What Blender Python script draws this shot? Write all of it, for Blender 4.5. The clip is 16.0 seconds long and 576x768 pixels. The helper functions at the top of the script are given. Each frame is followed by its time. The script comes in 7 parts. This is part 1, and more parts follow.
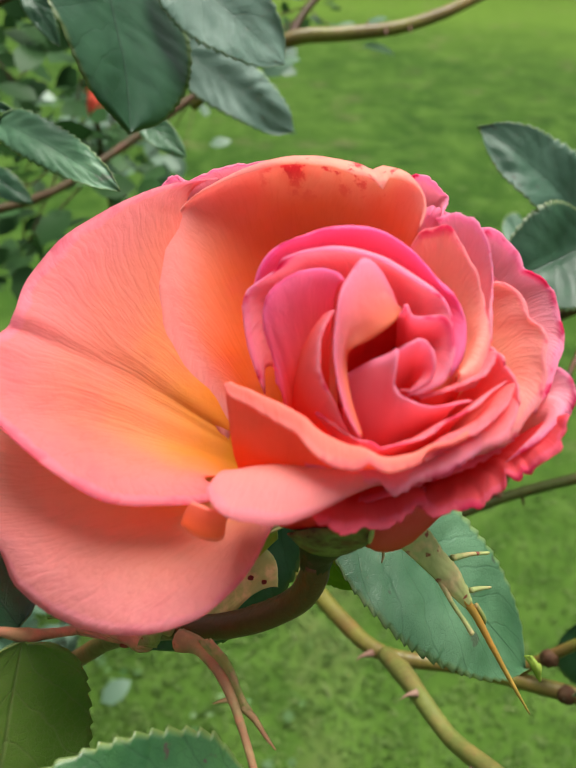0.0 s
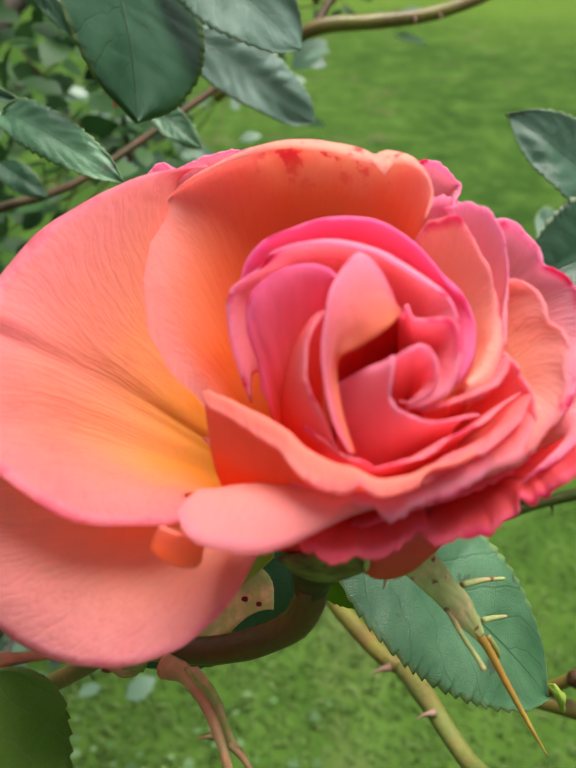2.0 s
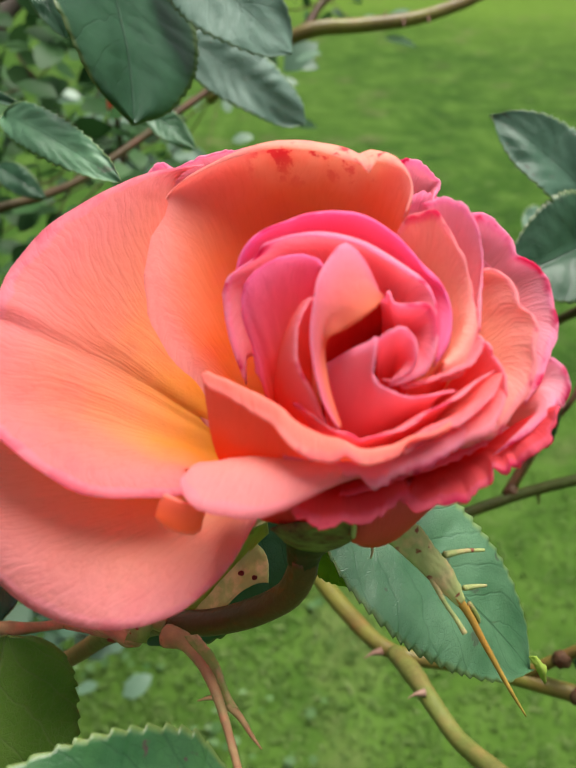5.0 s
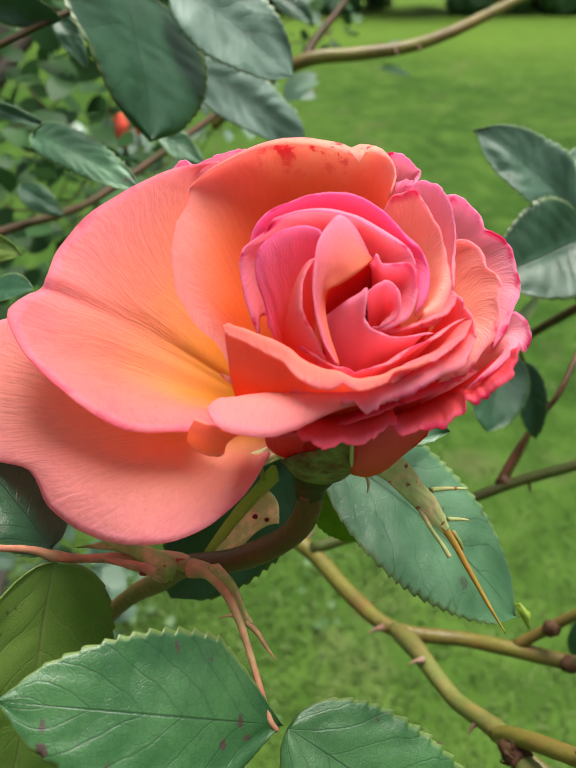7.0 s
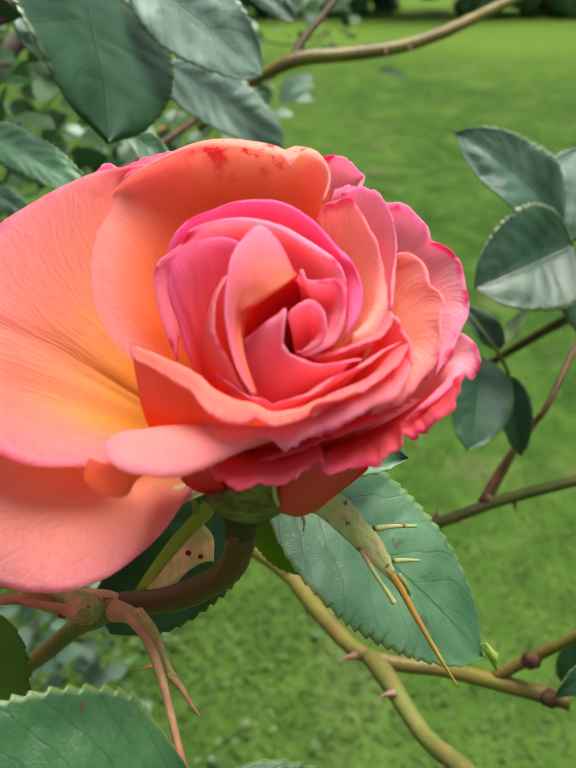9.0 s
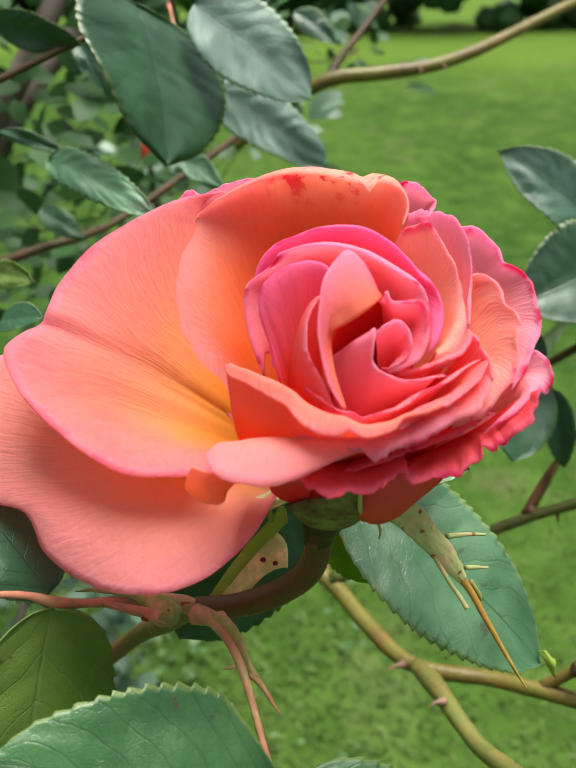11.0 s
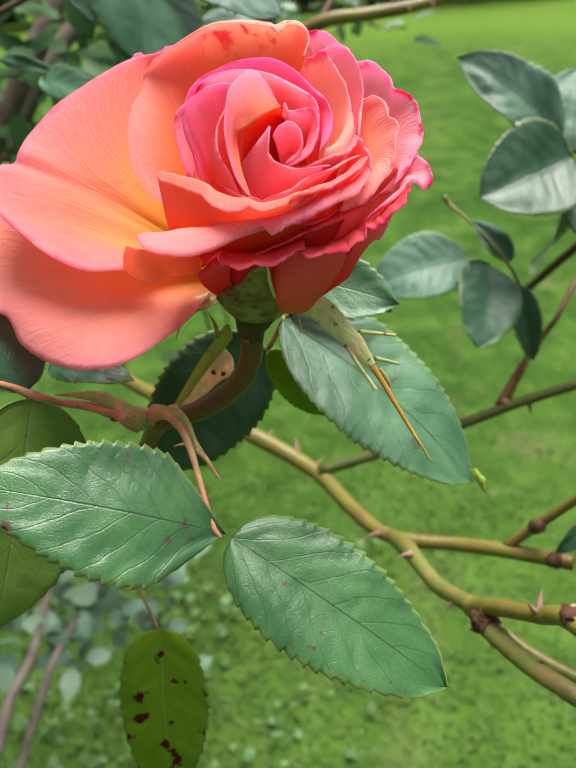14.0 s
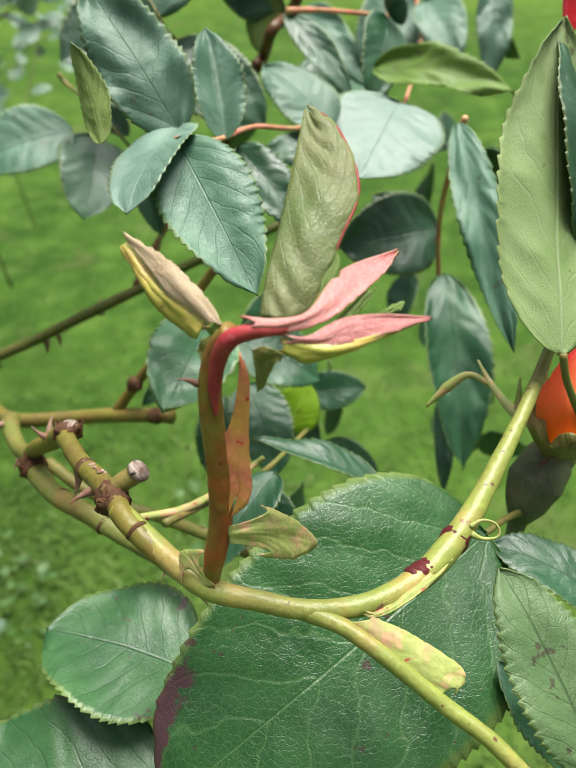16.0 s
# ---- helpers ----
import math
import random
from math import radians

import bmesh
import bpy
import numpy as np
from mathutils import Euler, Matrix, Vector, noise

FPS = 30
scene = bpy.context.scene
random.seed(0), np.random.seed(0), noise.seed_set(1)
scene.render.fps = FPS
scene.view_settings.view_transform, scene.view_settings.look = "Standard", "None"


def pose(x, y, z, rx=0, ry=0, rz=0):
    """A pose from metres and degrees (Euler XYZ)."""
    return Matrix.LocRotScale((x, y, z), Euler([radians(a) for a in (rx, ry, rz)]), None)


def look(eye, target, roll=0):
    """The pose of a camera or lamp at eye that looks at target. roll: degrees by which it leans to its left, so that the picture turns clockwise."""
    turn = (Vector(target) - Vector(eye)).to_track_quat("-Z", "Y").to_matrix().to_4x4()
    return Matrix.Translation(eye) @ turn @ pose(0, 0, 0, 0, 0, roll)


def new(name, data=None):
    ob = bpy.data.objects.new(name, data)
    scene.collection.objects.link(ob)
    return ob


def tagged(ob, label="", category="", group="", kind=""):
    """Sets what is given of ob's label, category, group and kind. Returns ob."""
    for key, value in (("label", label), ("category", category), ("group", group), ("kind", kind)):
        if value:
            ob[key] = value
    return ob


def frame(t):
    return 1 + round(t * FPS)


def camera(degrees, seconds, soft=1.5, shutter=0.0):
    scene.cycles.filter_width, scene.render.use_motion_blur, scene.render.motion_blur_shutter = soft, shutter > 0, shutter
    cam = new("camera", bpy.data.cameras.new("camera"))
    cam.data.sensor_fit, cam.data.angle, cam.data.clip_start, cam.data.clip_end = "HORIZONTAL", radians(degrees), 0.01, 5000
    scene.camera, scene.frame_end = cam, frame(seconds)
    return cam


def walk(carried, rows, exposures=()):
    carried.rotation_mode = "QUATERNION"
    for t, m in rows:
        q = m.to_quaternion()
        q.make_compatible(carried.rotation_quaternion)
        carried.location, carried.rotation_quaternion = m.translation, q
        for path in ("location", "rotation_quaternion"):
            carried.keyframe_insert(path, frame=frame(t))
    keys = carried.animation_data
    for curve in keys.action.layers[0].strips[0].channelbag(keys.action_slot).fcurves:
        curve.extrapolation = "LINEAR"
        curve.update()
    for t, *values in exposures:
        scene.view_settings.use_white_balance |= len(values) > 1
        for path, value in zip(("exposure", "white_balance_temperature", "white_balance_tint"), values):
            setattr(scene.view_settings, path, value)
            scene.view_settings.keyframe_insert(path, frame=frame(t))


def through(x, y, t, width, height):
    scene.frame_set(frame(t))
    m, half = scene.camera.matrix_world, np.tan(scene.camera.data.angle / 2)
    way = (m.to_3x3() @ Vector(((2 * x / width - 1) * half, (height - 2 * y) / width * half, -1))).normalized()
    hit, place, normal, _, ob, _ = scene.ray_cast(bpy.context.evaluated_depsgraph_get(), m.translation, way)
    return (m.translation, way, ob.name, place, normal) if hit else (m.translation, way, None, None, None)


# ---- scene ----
cam = camera(42, 16.0, soft=1.2)
PATH = [
    (0, -0.0068, -0.0857, 0.0764, 54.05, -1.86, -1.43),
    (0.5, -0.0069, -0.0891, 0.0757, 54.06, -1.77, -0.77),
    (1, -0.0003, -0.0867, 0.0737, 53.92, -1.38, -0.48),
    (1.5, 0.0020, -0.0783, 0.0744, 54.14, -1.22, 0.22),
    (2, 0.0005, -0.0742, 0.0706, 53.69, -0.75, 0.87),
    (2.5, 0.0000, -0.0819, 0.0652, 53.10, -0.56, 0.52),
    (3, -0.0016, -0.0823, 0.0579, 53.05, 0.33, 0.47),
    (3.5, -0.0074, -0.0832, 0.0628, 53.03, -0.43, 0.27),
    (4, -0.0044, -0.0813, 0.0632, 53.25, -0.66, 0.23),
    (4.2, -0.0019, -0.0816, 0.0653, 53.44, -0.77, 0.26),
    (6.3, 0.0017, -0.1070, 0.0776, 54.78, 0.16, 0.31),
    (6.5, 0.0016, -0.1126, 0.0727, 55.84, 0.48, 0.12),
    (7, -0.0000, -0.1119, 0.0755, 56.00, 0.00, -0.00),
    (7.5, 0.0070, -0.1026, 0.0814, 55.91, -0.31, 0.04),
    (8, 0.0157, -0.0975, 0.0771, 56.26, -0.28, 0.33),
    (8.5, 0.0248, -0.0932, 0.0718, 56.06, 0.09, 0.58),
    (9, 0.0155, -0.0962, 0.0707, 56.22, 0.05, 0.60),
    (9.5, 0.0037, -0.0947, 0.0751, 56.09, -0.05, 0.57),
    (9.7, 0.0022, -0.0951, 0.0774, 56.55, -0.15, 0.53),
    (11.8, 0.0105, -0.1205, 0.0741, 57.23, 1.69, 2.94),
    (12, 0.0279, -0.1258, 0.0732, 57.09, 1.80, 3.16),
    (12.5, 0.0791, -0.1277, 0.0618, 56.98, 3.12, 4.65),
    (13, 0.0913, -0.1349, 0.0579, 56.83, 4.02, 5.26),
    (13.5, 0.0545, -0.1412, 0.0636, 56.54, 4.06, 4.75),
    (14, 0.0294, -0.1486, 0.0570, 56.03, 3.75, 3.27),
    (14.5, 0.0707, -0.1537, 0.0374, 55.27, 3.99, 0.83),
    (15, 0.1027, -0.1585, 0.0219, 54.17, 3.69, -2.13),
    (15.5, 0.1207, -0.1705, 0.0109, 53.33, 2.85, -5.62),
    (16, 0.1355, -0.1762, 0.0135, 53.07, 1.91, -8.87),
]
walk(cam, [(t, pose(*row)) for t, *row in PATH], exposures=[(0, 1.34), (4, 1.34), (6.5, 1.40), (9.5, 1.42), (11.9, 1.53), (12.6, 1.75), (13.2, 1.75), (13.9, 1.64), (14.5, 1.76), (16, 1.67)])
cam.data.dof.use_dof = True
cam.data.dof.focus_distance = 0.168
cam.data.dof.aperture_fstop = 26

# ---- world and light ----
world = bpy.data.worlds.new("sky")
scene.world = world
world.use_nodes = True
sky_nodes = world.node_tree.nodes
sky_tex = sky_nodes.new("ShaderNodeTexSky")
sky_tex.sky_type = "NISHITA"
sky_tex.sun_disc = False
sky_tex.sun_elevation = radians(75)
sky_tex.sun_rotation = radians(47)
sky_tex.air_density, sky_tex.dust_density, sky_tex.ozone_density = 1.0, 4.0, 1.0
sky_nodes["Background"].inputs["Strength"].default_value = 0.047
sky_veil = sky_nodes.new("ShaderNodeHueSaturation")
sky_veil.inputs["Saturation"].default_value = 0.28
world.node_tree.links.new(sky_tex.outputs["Color"], sky_veil.inputs["Color"])
world.node_tree.links.new(sky_veil.outputs["Color"], sky_nodes["Background"].inputs["Color"])

sun_data = bpy.data.lights.new("sun", "SUN")
sun_data.energy, sun_data.angle, sun_data.color = 2.8, radians(40), (1.0, 0.97, 0.90)
sun = new("sun", sun_data)
sun.matrix_world = look((0.32, 0.30, 1.6), (0, 0, 0))


# ---- materials ----
def material(name, rough=0.5, spec=0.4):
    m = bpy.data.materials.new(name)
    m.use_nodes = True
    tree = m.node_tree
    bsdf = tree.nodes["Principled BSDF"]
    bsdf.inputs["Roughness"].default_value = rough
    bsdf.inputs["Specular IOR Level"].default_value = spec
    return m, tree, bsdf


def node(tree, kind, **settings):
    n = tree.nodes.new(kind)
    for key, value in settings.items():
        n.inputs[key].default_value = value
    return n


def ramp(tree, source, stops):
    n = tree.nodes.new("ShaderNodeValToRGB")
    while len(n.color_ramp.elements) < len(stops):
        n.color_ramp.elements.new(0.5)
    for e, (at, colour) in zip(n.color_ramp.elements, stops):
        e.position, e.color = at, (*colour, 1) if len(colour) == 3 else colour
    tree.links.new(source, n.inputs[0])
    return n.outputs["Color"]


def mix(tree, fac, a, b, blend="MIX"):
    n = tree.nodes.new("ShaderNodeMix")
    n.data_type, n.blend_type = "RGBA", blend
    for socket, value in ((n.inputs["Factor"], fac), (n.inputs["A"], a), (n.inputs["B"], b)):
        if isinstance(value, bpy.types.NodeSocket):
            tree.links.new(value, socket)
        elif isinstance(value, tuple):
            socket.default_value = (*value, 1)
        else:
            socket.default_value = value
    return n.outputs["Result"]


def maths(tree, op, a, b=0.0):
    n = tree.nodes.new("ShaderNodeMath")
    n.operation = op
    for socket, value in ((n.inputs[0], a), (n.inputs[1], b)):
        if isinstance(value, bpy.types.NodeSocket):
            tree.links.new(value, socket)
        else:
            socket.default_value = value
    return n.outputs[0]


def scaled(tree, source, scale):
    n = tree.nodes.new("ShaderNodeMapping")
    n.inputs["Scale"].default_value = scale
    tree.links.new(source, n.inputs["Vector"])
    return n.outputs["Vector"]


def noise_at(tree, vector, scale, detail=4.0, rough=0.55):
    n = node(tree, "ShaderNodeTexNoise", Scale=scale, Detail=detail, Roughness=rough)
    tree.links.new(vector, n.inputs["Vector"])
    return n.outputs["Fac"]


def bump(tree, bsdf, height, strength, distance):
    n = node(tree, "ShaderNodeBump", Strength=strength, Distance=distance)
    tree.links.new(height, n.inputs["Height"])
    tree.links.new(n.outputs["Normal"], bsdf.inputs["Normal"])
    return n.outputs["Normal"]


def thin(m, tree, bsdf, colour, share, normal=None):
    """Lets part of the light pass through a thin sheet."""
    back = tree.nodes.new("ShaderNodeBsdfTranslucent")
    if isinstance(colour, bpy.types.NodeSocket):
        tree.links.new(colour, back.inputs["Color"])
    else:
        back.inputs["Color"].default_value = (*colour, 1)
    if normal:
        tree.links.new(normal, back.inputs["Normal"])
    both = node(tree, "ShaderNodeMixShader", Fac=share)
    tree.links.new(bsdf.outputs[0], both.inputs[1])
    tree.links.new(back.outputs[0], both.inputs[2])
    tree.links.new(both.outputs[0], tree.nodes["Material Output"].inputs["Surface"])


def petal_material(name, stops, rim, spots=0.0, vein=0.5, scorch=None, crease=0.30):
    """Petal skin: colour from the foot (0) to the rim (1), fine veins running out to the rim, a tinted margin."""
    m, tree, bsdf = material(name, 0.7, 0.06)
    uv = tree.nodes.new("ShaderNodeUVMap").outputs["UV"]
    sep = tree.nodes.new("ShaderNodeSeparateXYZ")
    tree.links.new(uv, sep.inputs[0])
    where = tree.nodes.new("ShaderNodeTexCoord").outputs["Object"]
    cloud = noise_at(tree, where, 90.0, 3.0)
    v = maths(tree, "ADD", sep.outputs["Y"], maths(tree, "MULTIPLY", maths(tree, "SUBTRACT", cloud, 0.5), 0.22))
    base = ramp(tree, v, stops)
    warped = tree.nodes.new("ShaderNodeVectorMath")
    warped.operation = "ADD"
    wob = node(tree, "ShaderNodeTexNoise", Scale=3.0, Detail=2.0)
    tree.links.new(uv, wob.inputs["Vector"])
    wob_small = tree.nodes.new("ShaderNodeVectorMath")
    wob_small.operation = "SCALE"
    wob_small.inputs["Scale"].default_value = 0.07
    tree.links.new(wob.outputs["Color"], wob_small.inputs[0])
    tree.links.new(uv, warped.inputs[0])
    tree.links.new(wob_small.outputs[0], warped.inputs[1])
    veins = maths(tree, "ABSOLUTE", maths(tree, "SUBTRACT", noise_at(tree, scaled(tree, warped.outputs[0], (34, 3.2, 1)), 1.0, 3.0, 0.55), 0.5))
    vein_tone = ramp(tree, veins, ((0.0, (0.90, 0.78, 0.72)), (0.03, (1, 1, 1))))
    out = ramp(tree, sep.outputs["Y"], ((0.18, (0, 0, 0)), (0.45, (1, 1, 1))))
    base = mix(tree, maths(tree, "MULTIPLY", out, vein), base, vein_tone, "MULTIPLY")
    tint = noise_at(tree, where, 48.0, 4.0, 0.6)
    base = mix(tree, ramp(tree, tint, ((0.42, (0, 0, 0)), (0.72, (0.20, 0.20, 0.20)))), base, (0.93, 0.36, 0.31))
    base = mix(tree, ramp(tree, tint, ((0.28, (0.22, 0.22, 0.22)), (0.44, (0, 0, 0)))), base, (0.88, 0.10, 0.20))
    edge = ramp(tree, maths(tree, "ADD", sep.outputs["Y"], maths(tree, "MULTIPLY", noise_at(tree, where, 160.0), 0.12)), ((0.975, (0, 0, 0)), (1.05, (1, 1, 1))))
    base = mix(tree, edge, base, rim)
    if spots:
        fleck = noise_at(tree, where, 150.0, 3.0)
        near_rim = ramp(tree, sep.outputs["Y"], ((0.90, (0, 0, 0)), (0.985, (1, 1, 1))))
        zone = maths(tree, "MULTIPLY", ramp(tree, fleck, ((0.55, (0, 0, 0)), (0.62, (1, 1, 1)))), near_rim)
        base = mix(tree, maths(tree, "MULTIPLY", zone, spots), base, (0.74, 0.012, 0.13))
    if scorch:
        low, high = scorch
        span = ramp(tree, sep.outputs["X"], ((low - 0.05, (0, 0, 0)), (low, (1, 1, 1)), (high, (1, 1, 1)), (high + 0.04, (0, 0, 0))))
        band = ramp(tree, sep.outputs["Y"], ((0.52, (0, 0, 0)), (0.72, (1, 1, 1))))
        sore = ramp(tree, noise_at(tree, where, 260.0, 4.0, 0.65), ((0.56, (0, 0, 0)), (0.62, (1, 1, 1))))
        pale = ramp(tree, noise_at(tree, where, 140.0, 3.0), ((0.36, (0, 0, 0)), (0.54, (1, 1, 1))))
        zone = maths(tree, "MULTIPLY", span, band)
        base = mix(tree, maths(tree, "MULTIPLY", maths(tree, "MULTIPLY", zone, pale), 0.7), base, (0.97, 0.63, 0.48))
        base = mix(tree, maths(tree, "MULTIPLY", maths(tree, "MULTIPLY", zone, sore), 0.85), base, (0.76, 0.05, 0.10))
    tree.links.new(base, bsdf.inputs["Base Color"])
    skin = maths(tree, "ADD", maths(tree, "MULTIPLY", veins, out), maths(tree, "MULTIPLY", noise_at(tree, where, 240.0, 4.0), 0.5))
    normal = bump(tree, bsdf, skin, crease, 0.0012)
    thin(m, tree, bsdf, base, 0.66, normal)
    return m


SALMON = petal_material("petal_salmon", ((0.0, (0.810, 0.374, 0.011)), (0.20, (0.890, 0.389, 0.050)), (0.36, (0.968, 0.397, 0.167)), (0.52, (0.968, 0.347, 0.244)), (0.85, (0.968, 0.338, 0.344))), (0.968, 0.347, 0.424), 0.3, 0.36, crease=0.5)
SALMON_SOFT = petal_material("petal_salmon_soft", ((0.0, (0.948, 0.420, 0.059)), (0.12, (0.968, 0.474, 0.202)), (0.28, (0.970, 0.463, 0.322)), (0.85, (0.970, 0.420, 0.430))), (0.968, 0.396, 0.455), 0.2, 0.38, crease=0.55)
APRICOT = petal_material("petal_apricot", ((0.0, (0.875, 0.112, 0.008)), (0.38, (0.937, 0.201, 0.071)), (0.60, (0.958, 0.301, 0.194)), (0.88, (0.970, 0.374, 0.309))), (0.970, 0.392, 0.353), 0.4, 0.3)
# deep orange foot: throat shade painted over the petal's own gradient
BLEMISHED = petal_material("petal_blemished", ((0.0, (0.927, 0.193, 0.008)), (0.32, (0.930, 0.215, 0.045)), (0.54, (0.965, 0.320, 0.165)), (0.78, (0.970, 0.455, 0.410)), (0.95, (0.970, 0.490, 0.470))), (0.970, 0.464, 0.426), 0.5, 0.25, (0.58, 0.86))
BUD = petal_material("petal_bud", ((0.0, (0.95, 0.50, 0.06)), (0.45, (0.95, 0.36, 0.10)), (1.0, (0.94, 0.22, 0.11))), (0.92, 0.16, 0.12), 0.3, 0.3)
FLAP = petal_material("petal_flap", ((0.0, (0.96, 0.40, 0.32)), (0.45, (0.96, 0.38, 0.25)), (1.0, (0.96, 0.36, 0.18))), (0.96, 0.42, 0.30), 0.1, 0.2)
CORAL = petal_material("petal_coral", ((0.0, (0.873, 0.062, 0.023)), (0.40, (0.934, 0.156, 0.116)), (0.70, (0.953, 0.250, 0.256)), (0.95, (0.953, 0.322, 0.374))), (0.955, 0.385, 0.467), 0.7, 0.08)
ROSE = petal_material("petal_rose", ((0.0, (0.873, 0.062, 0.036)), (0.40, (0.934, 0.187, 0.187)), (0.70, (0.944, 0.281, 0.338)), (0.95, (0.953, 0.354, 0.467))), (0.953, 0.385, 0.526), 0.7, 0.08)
PINK = petal_material("petal_pink", ((0.0, (0.948, 0.294, 0.119)), (0.40, (0.968, 0.410, 0.368)), (0.75, (0.970, 0.459, 0.534)), (0.95, (0.970, 0.478, 0.617))), (0.958, 0.410, 0.593), 0.9, 0.25, crease=0.45)
MAGENTA = petal_material("petal_magenta", ((0.0, (0.934, 0.195, 0.054)), (0.32, (0.934, 0.185, 0.149)), (0.55, (0.923, 0.176, 0.298)), (0.95, (0.923, 0.234, 0.480))), (0.934, 0.273, 0.532), 0.4, 0.08)
GUARD = petal_material("petal_guard", ((0.0, (0.97, 0.34, 0.13)), (0.35, (0.97, 0.24, 0.12)), (0.75, (0.97, 0.21, 0.16)), (0.95, (0.96, 0.28, 0.27))), (0.96, 0.34, 0.38), 0.5, 0.15)
RED = petal_material("petal_red", ((0.0, (0.625, 0.008, 0.007)), (0.45, (0.887, 0.035, 0.038)), (0.75, (0.928, 0.083, 0.100)), (0.95, (0.937, 0.142, 0.191))), (0.937, 0.183, 0.277), 0.7, 0.08)
HOOD = petal_material("petal_hood", ((0.0, (0.960, 0.360, 0.200)), (0.35, (0.965, 0.330, 0.300)), (0.70, (0.960, 0.330, 0.420)), (0.95, (0.955, 0.340, 0.500))), (0.960, 0.400, 0.560), 0.4, 0.08, crease=0.35)
# dark reds hold the shade of the rose's hollow, painted in
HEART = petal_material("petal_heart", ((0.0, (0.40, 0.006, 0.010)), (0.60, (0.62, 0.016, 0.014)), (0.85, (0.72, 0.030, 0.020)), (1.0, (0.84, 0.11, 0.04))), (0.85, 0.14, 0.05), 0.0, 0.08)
PALE = petal_material("petal_pale", ((0.0, (0.958, 0.463, 0.137)), (0.45, (0.970, 0.582, 0.372)), (0.85, (0.970, 0.502, 0.450))), (0.968, 0.442, 0.470), 0.9, 0.3, crease=0.45)


def leaf_material(name, deep, light, vein, rough=0.40, spots=0.0, through=0.25, net=0.10, sore=None, gloss=0.8, relief_share=1.0, ridge=1.0):
    """Leaf skin: mottled green, dark midrib groove and faint side veins along the blade, a fine net of veins as relief.
    sore: a purple patch at a place of the blade, as (along, across, reach)."""
    m, tree, bsdf = material(name, rough, gloss)
    uv = tree.nodes.new("ShaderNodeUVMap").outputs["UV"]
    sep = tree.nodes.new("ShaderNodeSeparateXYZ")
    tree.links.new(uv, sep.inputs[0])
    where = tree.nodes.new("ShaderNodeTexCoord").outputs["Object"]
    rnd = tree.nodes.new("ShaderNodeObjectInfo").outputs["Random"]
    across = maths(tree, "ABSOLUTE", maths(tree, "SUBTRACT", sep.outputs["Y"], 0.5))
    wav = maths(tree, "MULTIPLY", maths(tree, "SUBTRACT", noise_at(tree, where, 80.0, 2.0), 0.5), 0.9)
    run = maths(tree, "ADD", maths(tree, "SUBTRACT", maths(tree, "MULTIPLY", sep.outputs["X"], 7.0), maths(tree, "MULTIPLY", across, 4.2)), wav)
    saw = maths(tree, "ABSOLUTE", maths(tree, "SUBTRACT", maths(tree, "FRACT", run), 0.5))
    side = ramp(tree, saw, ((0.44, (0, 0, 0)), (0.5, (1, 1, 1))))
    mid = ramp(tree, across, ((0.006 * ridge, (1, 1, 1)), (0.020 * ridge, (0, 0, 0))))
    shift = node(tree, "ShaderNodeTexNoise", Scale=260.0, Detail=2.0)
    tree.links.new(where, shift.inputs["Vector"])
    small = tree.nodes.new("ShaderNodeVectorMath")
    small.operation = "SCALE"
    small.inputs["Scale"].default_value = 0.0022
    tree.links.new(shift.outputs["Color"], small.inputs[0])
    place = tree.nodes.new("ShaderNodeVectorMath")
    tree.links.new(where, place.inputs[0])
    tree.links.new(small.outputs[0], place.inputs[1])
    nets = []
    for scale, width in ((640.0, 0.10), (1500.0, 0.14)):
        cells = node(tree, "ShaderNodeTexVoronoi", Scale=scale)
        cells.feature = "DISTANCE_TO_EDGE"
        tree.links.new(place.outputs[0], cells.inputs["Vector"])
        nets.append(ramp(tree, cells.outputs["Distance"], ((0.0, (0, 0, 0)), (width, (1, 1, 1)))))
    blot = noise_at(tree, where, 55.0, 4.0)
    grain = noise_at(tree, where, 700.0, 3.0)
    base = mix(tree, ramp(tree, blot, ((0.35, (0, 0, 0)), (0.68, (1, 1, 1)))), deep, light)
    base = mix(tree, maths(tree, "MULTIPLY", maths(tree, "SUBTRACT", grain, 0.3), 0.35), base, light)
    base = mix(tree, maths(tree, "MULTIPLY", side, net * 1.6), base, vein)
    base = mix(tree, maths(tree, "MULTIPLY", maths(tree, "SUBTRACT", 1.0, nets[0]), net), base, vein)
    base = mix(tree, maths(tree, "MULTIPLY", mid, 0.7), base, vein)
    margin = ramp(tree, maths(tree, "ADD", across, maths(tree, "MULTIPLY", maths(tree, "SUBTRACT", blot, 0.5), 0.06)), ((0.455, (0, 0, 0)), (0.5, (1, 1, 1))))
    base = mix(tree, maths(tree, "MULTIPLY", margin, 0.5), base, (0.26, 0.32, 0.08))
    if spots:
        fleck = ramp(tree, noise_at(tree, where, 130.0, 3.0, 0.6), ((0.665, (0, 0, 0)), (0.690, (1, 1, 1))) if spots < 1 else ((0.625, (0, 0, 0)), (0.645, (1, 1, 1))))
        base = mix(tree, maths(tree, "MULTIPLY", fleck, spots), base, (0.060, 0.026, 0.028) if spots < 1 else (0.15, 0.018, 0.012))
